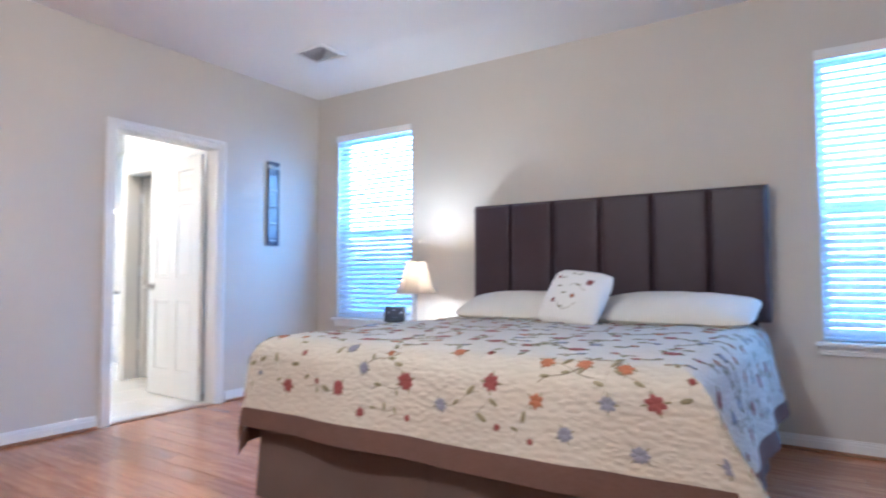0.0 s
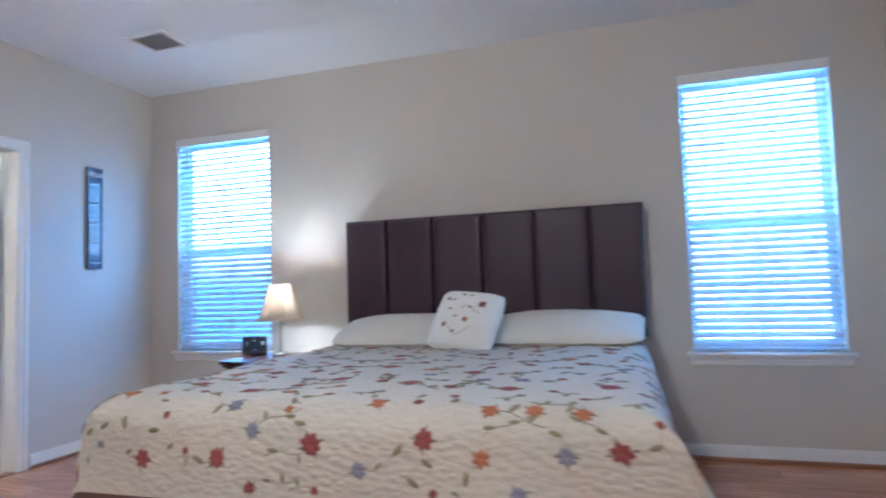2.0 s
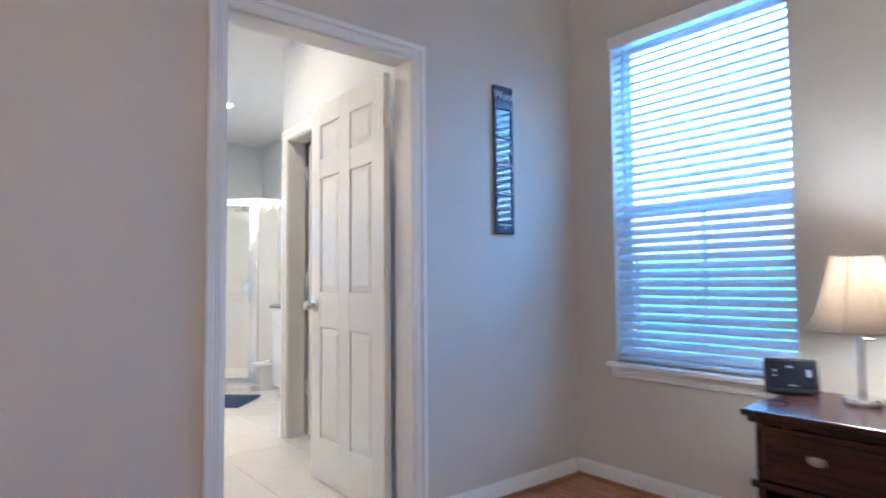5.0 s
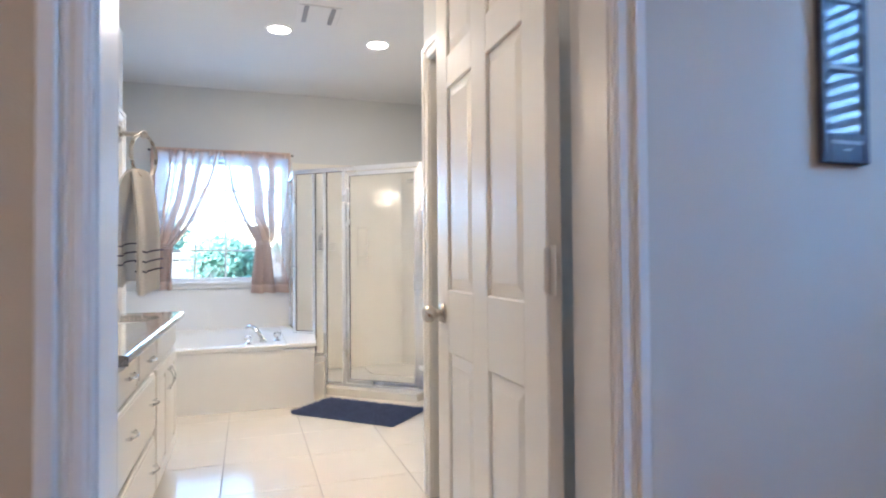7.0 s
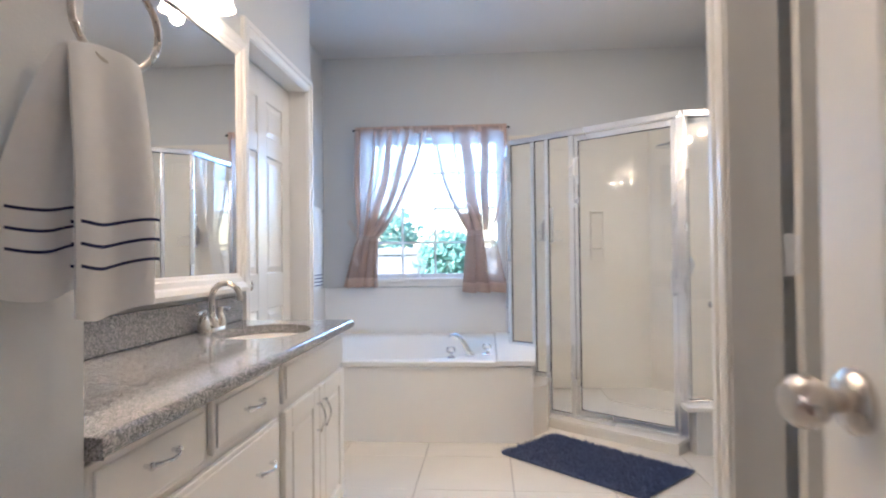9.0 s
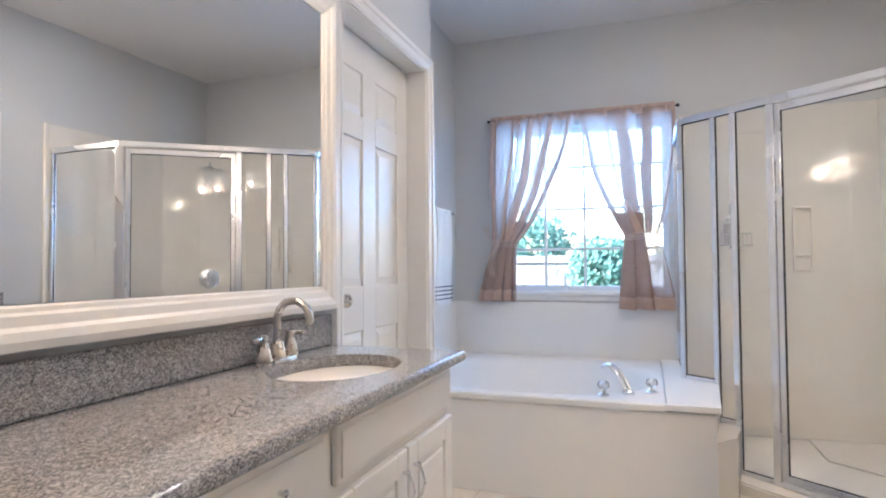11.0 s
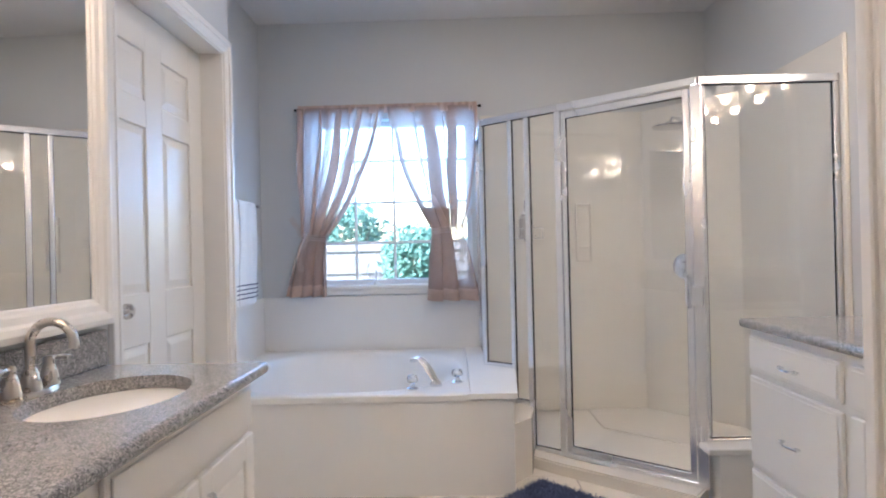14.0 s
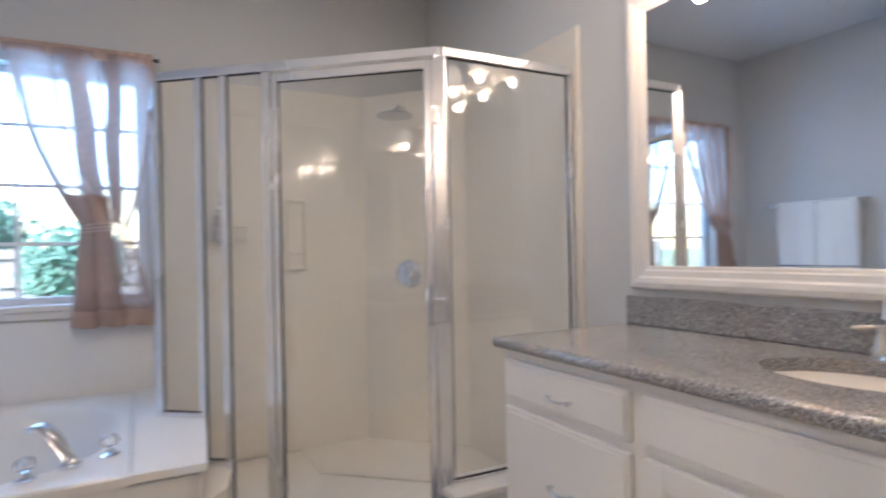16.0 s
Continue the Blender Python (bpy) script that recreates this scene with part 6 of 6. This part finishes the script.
def curtain(sign, top0, top1, tie0, tie1, bot0, bot1, z_bot, z_tie, folds, bands, skirt, label, seed):
    """A sheer panel gathered on the rod, tied back at mid height; the first of each pair is its outer edge."""
    t = thing("curtain", (CX, (top0 + top1) / 2, z_bot), label, "curtain", "bathroom curtains")
    zt = 2.105
    w = 2 * math.pi * folds

    def f(u, v):
        z = zt - (zt - z_bot) * v
        if z > z_tie:
            k = (zt - z) / (zt - z_tie)
            outer = top0 + (tie0 - top0) * k ** 2.2
            inner = top1 + (tie1 - top1) * (0.45 * k + 0.55 * k ** 2.4)
        else:
            k = (z_tie - z) / (z_tie - z_bot)
            outer = tie0 + (bot0 - tie0) * k ** 0.8
            inner = tie1 + (bot1 - tie1) * k ** 0.7
        # deep pleats: the cloth doubles back on itself
        deep = (1.9 + 0.7 * math.sin(5.0 * u + seed)) / w
        uu = u + deep * math.sin(w * u + seed) * min(1.0, 7 * u, 7 * (1 - u))
        y = outer + (inner - outer) * uu
        tight = min(1.0, abs(z - z_tie) / 0.5)
        x = CX + (0.008 + 0.020 * tight) * math.cos(w * u + seed + 0.5 * math.sin(3 * v)) + 0.005 * math.sin(u * 11 + seed + 4 * v)
        z += 0.006 * math.sin(w * u + seed) * v
        return Vector((x + 0.01 * (1 - tight), y, z))

    bm = sheet(bmesh.new(), f, 150, 64)
    part("panel", bm, M_CURTAIN, t, "sheer tan cloth", True)
    v_tie = (zt - z_tie) / (zt - z_bot)
    v_a = v_tie - 0.12
    bm = sheet(bmesh.new(), lambda u, v: f(skirt[0] + (skirt[1] - skirt[0]) * u, v_a + (0.995 - v_a) * v) + Vector((-0.006, 0, 0)), 120, 26)
    part("skirt", bm, M_CURTAIN2, t, "gathered lower cloth", True)
    bm = sheet(bmesh.new(), lambda u, v: f(u, 0.94 + 0.06 * v) + Vector((0.003, 0, 0)), 120, 4)
    part("hem", bm, M_CURTAIN2, t, "doubled hem", True)
    # bunched pleats, where many layers lie together
    for uc, w0, w1 in bands:
        def pleat(u, v, uc=uc, w0=w0, w1=w1):
            vv = v_tie * (0.02 + 0.96 * v)
            base, edge = f(0.0, vv), f(1.0, vv)
            c = uc + (w0 + (w1 - w0) * v) * (2 * u - 1)
            y = base.y + (edge.y - base.y) * c
            return Vector((base.x + 0.012 + 0.014 * (1 - (2 * u - 1) ** 2), y + 0.006 * math.sin(9 * v + 20 * uc), base.z))
        part("pleat", sheet(bmesh.new(), pleat, 8, 48), M_CURTAIN2, t, "bunched pleat", True)
    # crocheted tie: a band round the cloth, a run up to the wall hook and a hanging tail
    mid, half = (tie0 + tie1) / 2, abs(tie1 - tie0) / 2 + 0.008
    ring = [(CX + 0.012 + 0.036 * math.sin(math.pi * k / 12), mid - sign * half * math.cos(math.pi * k / 12), z_tie - 0.012 + 0.03 * (1 - k / 12)) for k in range(13)]
    part("tie", lattice(ring, 0.034, (0, 0, 1)), M_CORD, t, "openwork crocheted tie band", True)
    hook = (CX + 0.02, tie0 - sign * 0.075, z_tie + 0.14)
    part("tie_run", lattice([ring[2], (CX + 0.045, tie0 - sign * 0.02, z_tie + 0.07), hook], 0.03, (0, 0.7, 0.7 * sign)), M_CORD, t, "openwork tie leading to the wall", True)
    a = Vector(ring[4])
    tail = [a + Vector((0.008, -sign * 0.055 * math.sin(k * 0.32), -0.02 - 0.026 * k)) for k in range(9)]
    part("tie_tail", lattice(tail, 0.03, (0, 1, 0)), M_CORD, t, "hanging openwork tie end", True)


curtain(1, 2.11, 2.70, 2.125, 2.295, 2.01, 2.285, 0.845, 1.235, 4.0, ((0.03, 0.03, 0.05), (0.28, 0.014, 0.05), (0.50, 0.03, 0.12), (0.72, 0.028, 0.10), (0.93, 0.014, 0.07)), (0.25, 0.98), "sheer tan curtain tied back with a crocheted band", 0.4)
curtain(-1, 3.315, 2.71, 3.20, 3.00, 3.315, 2.955, 0.80, 1.27, 3.0, ((0.02, 0.02, 0.02), (0.30, 0.05, 0.09), (0.55, 0.06, 0.14), (0.95, 0.014, 0.06)), (0.30, 0.95), "sheer tan curtain tied back, its outer part hanging straight", 2.2)
bm = sheet(bmesh.new(), lambda u, v: Vector((CX + 0.011 + 0.004 * math.sin(u * 160), 2.112 + 1.206 * u, 2.125 - 0.06 * v)), 200, 3)
hd = thing("curtain_header", (CX, 2.71, 2.07), "gathered tan rod pocket along the curtain rod", "curtain", "bathroom curtains")
part("rod_pocket", bm, M_CURTAIN2, hd, "", True)
bm = sheet(bmesh.new(), lambda u, v: Vector((CX - 0.011 + 0.004 * math.sin(u * 160), 2.112 + 1.206 * u, 2.125 - 0.045 * v)), 200, 3)
part("rod_pocket_back", bm, M_CURTAIN2, hd, "", True)


def towel_sheet(bm, f, nu, nv, thick):
    sheet(bm, f, nu, nv)
    bmesh.ops.recalc_face_normals(bm, faces=bm.faces)
    bmesh.ops.solidify(bm, geom=list(bm.faces), thickness=thick)
    return bm


# openwork ornament standing on the bathroom window sill
wo = thing("window_ornament", (BX - 0.05, 2.60, 0.912), "white openwork winged ornament on the window sill", "ornament")
for sg in (-1, 1):
    bm = bmesh.new()
    rim = [Vector((BX - 0.05, 2.60 + sg * (0.012 + 0.075 * math.sin(math.pi * k / 14) ** 0.8 * (0.35 + 0.65 * k / 14)), 0.93 + 0.14 * k / 14)) for k in range(15)]
    tube(bm, rim, 0.003, 6)
    for k in range(2, 14, 2):
        tube(bm, [(BX - 0.05, 2.60 + sg * 0.012, 0.932 + 0.006 * k), rim[k]], 0.002, 5)
    part("wing", bm, M_WHITEINK, wo, "", True)
part("body", lathe(bmesh.new(), (BX - 0.05, 2.60, 0.9125), [(0.022, 0.0), (0.02, 0.008), (0.006, 0.02), (0.008, 0.07), (0.005, 0.10), (0.0, 0.105)], 12), M_WHITEINK, wo, "", True)

# towel ring on the passage wall's end
RX, RZ = -5.60, 1.470
tr = thing("towel_ring", (RX, 2.571, RZ), "brushed nickel towel ring on the wall", "towel ring")
part("plate", lathe(bmesh.new(), (RX, 2.571, RZ), [(0.0, 0.014), (0.02, 0.013), (0.027, 0.006), (0.028, 0.0)], 24, "Y"), M_NICKEL, tr, "", True)
bm = rod(bmesh.new(), (RX, 2.582, RZ), (RX, 2.642, RZ), 0.007)
bmesh.ops.create_uvsphere(bm, u_segments=14, v_segments=10, radius=0.012, matrix=Matrix.Translation((RX, 2.642, RZ)))
part("arm", bm, M_NICKEL, tr, "", True)
RR = 0.064
RU, RN = Vector((0.927, -0.375, 0)), Vector((0.375, 0.927, 0))
RC = Vector((RX, 2.642, RZ - RR))
part("ring", tube(bmesh.new(), [RC + RU * RR * math.cos(2 * math.pi * k / 40) + Vector((0, 0, RR * math.sin(2 * math.pi * k / 40))) for k in range(40)], 0.0052, 10, True), M_NICKEL, tr, "", True)
tw = thing("hand_towel", (RX, 2.65, 0.98), "white terry hand towel with navy stripes on the ring", "towel")


def hand_towel(front):
    def f(u, v):
        z_top = RZ - 2 * RR + 0.010
        zz = z_top - v * (0.345 if front else 0.318)
        spread = min(1.0, v / 0.5) ** 0.7
        half = (0.051 + 0.005 * spread) if front else (0.040 + 0.022 * spread)
        w = (2 * u - 1) * half
        dome = 0.014 * (1 - (2 * u - 1) ** 2) * (1 - spread)
        n = (1 if front else -1) * (0.005 + 0.020 * spread) + 0.009 * math.sin(u * 8 + (0.6 if front else 2)) * (0.4 + 0.6 * spread)
        return RC + RU * (w + (0.022 if front else 0.036 + 0.034 * spread)) + RN * n + Vector((0, 0, zz - RC.z + dome + 0.008 * math.sin(u * 5 + 1) * v))
    return f


for front in (True, False):
    f = hand_towel(front)
    part("front_fall" if front else "back_fall", towel_sheet(bmesh.new(), f, 30, 40, 0.009), M_TOWEL, tw, "", True)
    for v0 in (0.645, 0.725, 0.805):
        bm = bmesh.new()
        for dn in (0.0105, -0.0105):
            sheet(bm, lambda u, v, v0=v0, f=f, dn=dn: f(u, v0 + 0.012 * v) + RN * dn, 30, 1)
        part("stripe", bm, M_STRIPE, tw, "navy woven stripe", True)

# towels on the bar beside the tub
tb = thing("towel_bar", (-8.83, TY, 1.44), "chrome towel bar on the wall beside the tub", "towel bar")
part("bar", rod(bmesh.new(), (-8.55, TY + 0.065, 1.44), (-9.25, TY + 0.065, 1.44), 0.008), M_CHROME, tb, "", True)
for x in (-8.55, -9.25):
    bm = rod(bmesh.new(), (x, TY + 0.0005, 1.44), (x, TY + 0.075, 1.44), 0.012)
    box(bm, x - 0.02, x + 0.02, TY + 0.0005, TY + 0.01, 1.42, 1.46, 0.004)
    part("bracket", bm, M_CHROME, tb, "", True)
for x0, x1, lab in ((-8.58, -8.87, "white terry bath towel with navy stripes on the bar"), (-8.88, -9.17, "white terry bath towel folded over the bar")):
    b = thing("bath_towel", ((x0 + x1) / 2, TY + 0.065, 0.84), lab, "towel", "bath towels")

    def f(u, v, x0=x0, x1=x1):
        s = v * 2 - 1
        hang = 0.60
        a = abs(s)
        if a < 0.06:
            th = s / 0.06 * math.pi / 2
            y, z = TY + 0.065 + 0.018 * math.sin(th), 1.44 + 0.018 * math.cos(th)
        else:
            y = TY + 0.065 + math.copysign(0.018 + 0.006 * math.sin(a * 5 + u * 6), s)
            z = 1.44 - (a - 0.06) / 0.94 * hang
        return Vector((x0 + (x1 - x0) * u, y + 0.004 * math.sin(u * 12), z))

    part("cloth", towel_sheet(bmesh.new(), f, 20, 80, 0.008), M_TOWEL, b, "", True)
    for v0 in (0.905, 0.925, 0.945, 0.965):
        bm = sheet(bmesh.new(), lambda u, v, v0=v0, f=f: f(u, v0 + 0.005 * v) + Vector((0, 0.010, 0)), 20, 1)
        part("stripe", bm, M_STRIPE, b, "navy woven stripe", True)

# bath rug
rg = thing("bath_rug", (-7.925, 3.685, 0), "dark navy shag bath rug in front of the shower", "rug", turn=46.5, local=True)
RL, RW = 0.42, 0.23
bm = box(bmesh.new(), -RL, RL, -RW, RW, 0.001, 0.012, 0.004)
part("backing", bm, M_RUG, rg)
verts, faces = [], []
rr = random.Random(5)
for k in range(9000):
    x, y = rr.uniform(-RL - 0.006, RL + 0.006), rr.uniform(-RW - 0.006, RW + 0.006)
    a, h = rr.uniform(0, 6.28), rr.uniform(0.014, 0.028)
    lx, ly, w = rr.uniform(-0.014, 0.014), rr.uniform(-0.014, 0.014), 0.0034
    b0 = len(verts)
    for q in range(3):
        verts.append((x + w * math.cos(a + q * 2.094), y + w * math.sin(a + q * 2.094), 0.008))
    verts.append((x + lx, y + ly, 0.008 + h))
    faces += [(b0, b0 + 1, b0 + 3), (b0 + 1, b0 + 2, b0 + 3), (b0 + 2, b0, b0 + 3)]
me = bpy.data.meshes.new("shag")
me.from_pydata(verts, [], faces)
me.materials.append(M_RUG)
ob = new("shag", me)
ob.parent = rg
tagged(ob, "shaggy navy pile", "", "", "stuff")

# ---------------------------------------------------------------- outside
GZ = -0.25
solid("ground", B(-400, 400, -400, 400, GZ - 0.2, GZ), M_GRASS, "green lawn around the house", "ground")


def fence(name, p, q, top, label):
    f = thing(name, (p[0], p[1], GZ), label, "fence")
    p, q = Vector((*p, 0)), Vector((*q, 0))
    n = int((q - p).length / 0.145)
    u = (q - p).normalized()
    m3 = Matrix(((u.x, -u.y, 0, 0), (u.y, u.x, 0, 0), (0, 0, 1, 0), (0, 0, 0, 1)))
    me = mesh_of("picket", box(bmesh.new(), 0, 0.138, -0.009, 0.009, 0, top - GZ, 0.004), M_FENCE)
    me.transform(m3)
    for k in range(n):
        o = new("picket", me)
        o.parent = f
        o.location = u * (k * 0.145) + Vector((0, 0, 0.01 * math.sin(k * 2.7)))
    for z in (0.35, 0.95, 1.40):
        bm = box(bmesh.new(), 0, n * 0.145, 0.01, 0.05, z, z + 0.09, 0.004)
        me2 = mesh_of("rail", bm, M_FENCE)
        me2.transform(m3)
        o = new("rail", me2)
        o.parent = f


fence("wood_fence", (-17.5, 14), (-17.5, -6), 1.30, "weathered wooden picket fence behind the garden")
fence("wood_fence", (6, 6.8), (-14, 6.8), 1.68, "weathered wooden picket fence beside the house")


def bush(name, x, y, h, r, trunk_h, label, seed, leaves=2600):
    b = thing(name, (x, y, GZ), label, "tree")
    rr = random.Random(seed)
    bm = bmesh.new()
    tube(bm, [(x, y, GZ), (x + 0.03, y, GZ + trunk_h * 0.6), (x, y + 0.04, GZ + trunk_h + r * 0.6)], [0.09, 0.07, 0.03], 9)
    for k in range(7):
        a = k * 0.9
        tube(bm, [(x, y, GZ + trunk_h * 0.9), (x + 0.4 * r * math.cos(a), y + 0.4 * r * math.sin(a), GZ + trunk_h + 0.4 * r), (x + 0.75 * r * math.cos(a), y + 0.75 * r * math.sin(a), GZ + trunk_h + r)], [0.035, 0.02, 0.008], 6)
    part("trunk", bm, M_BARK, b, "", True)
    vs, fs = [], []
    cz = GZ + trunk_h + (h - trunk_h) * 0.5
    for k in range(leaves):
        d = Vector((rr.gauss(0, 1), rr.gauss(0, 1), rr.gauss(0, 1))).normalized()
        rad = rr.uniform(0.55, 1.0) * (0.82 + 0.3 * noise.noise(d * 2.2 + Vector((seed, 0, 0))))
        c = Vector((x + d.x * r * rad, y + d.y * r * rad, cz + d.z * (h - trunk_h) * 0.5 * rad))
        s = rr.uniform(0.045, 0.085)
        q1 = Vector((rr.uniform(-1, 1), rr.uniform(-1, 1), rr.uniform(-1, 1))).normalized()
        q2 = q1.orthogonal().normalized()
        i0 = len(vs)
        vs += [c - q1 * s, c + q2 * s * 0.5, c + q1 * s, c - q2 * s * 0.5]
        fs.append((i0, i0 + 1, i0 + 2, i0 + 3))
    m = bpy.data.meshes.new("crown")
    m.from_pydata([v - Vector((x, y, GZ)) for v in vs], [], fs)
    m.materials.append(M_LEAF)
    o = new("crown", m)
    o.parent = b
    tagged(o, "dense green leaves", "", "", "stuff")


bush("garden_tree", -15.2, 2.5, 1.95, 0.72, 0.55, "rounded green garden tree before the fence", 3)
bush("garden_tree", -19.5, 0.6, 2.75, 1.1, 0.9, "green tree behind the fence", 8, 3200)
bush("garden_tree", -22.0, 4.6, 2.2, 1.5, 0.9, "green tree behind the fence", 9, 2400)

# ---------------------------------------------------------------- floor pieces
PL, PW = 1.21, 0.125
plank_me = {}
row = 0
y = S
while y < N - 0.001:
    y1 = min(y + PW, N)
    x = W - 0.045 - (row * 0.41 % 1.0) * PL
    while x < E_:
        x0, x1 = max(x, W - 0.045), min(x + PL, E_)
        if x1 - x0 > 0.02:
            key = (round(x1 - x0, 3), round(y1 - y, 3))
            if key not in plank_me:
                plank_me[key] = mesh_of("plank", box(bmesh.new(), 0, key[0] - 0.0012, 0, key[1] - 0.0012, 0, 0.004, 0.0008), M_FLOORWOOD)
            o = new("plank", plank_me[key])
            o.parent = FLOOR_BED
            o.location = Vector((x0, y, -0.004)) - FLOOR_BED.location
        x += PL
    y = y1
    row += 1

TS = 0.457
tile_me = {}
for i in range(-1, 11):
    for j in range(-3, 5):
        x0, x1 = -4.66 - 0.15 - TS * (i + 1), -4.66 - 0.15 - TS * i
        y0, y1 = 2.805 + TS * j, 2.805 + TS * (j + 1)
        x0, x1, y0, y1 = max(x0, -9.52), min(x1, -4.66), max(y0, 1.5), min(y1, RY)
        if x1 - x0 < 0.02 or y1 - y0 < 0.02:
            continue
        key = (round(x1 - x0, 3), round(y1 - y0, 3))
        if key not in tile_me:
            tile_me[key] = mesh_of("tile", box(bmesh.new(), 0.002, key[0] - 0.002, 0.002, key[1] - 0.002, 0, 0.0055, 0.0015), M_TILE)
        o = new("tile", tile_me[key])
        o.parent = FLOOR_BATH
        o.location = Vector((x0, y0, -0.005)) - FLOOR_BATH.location
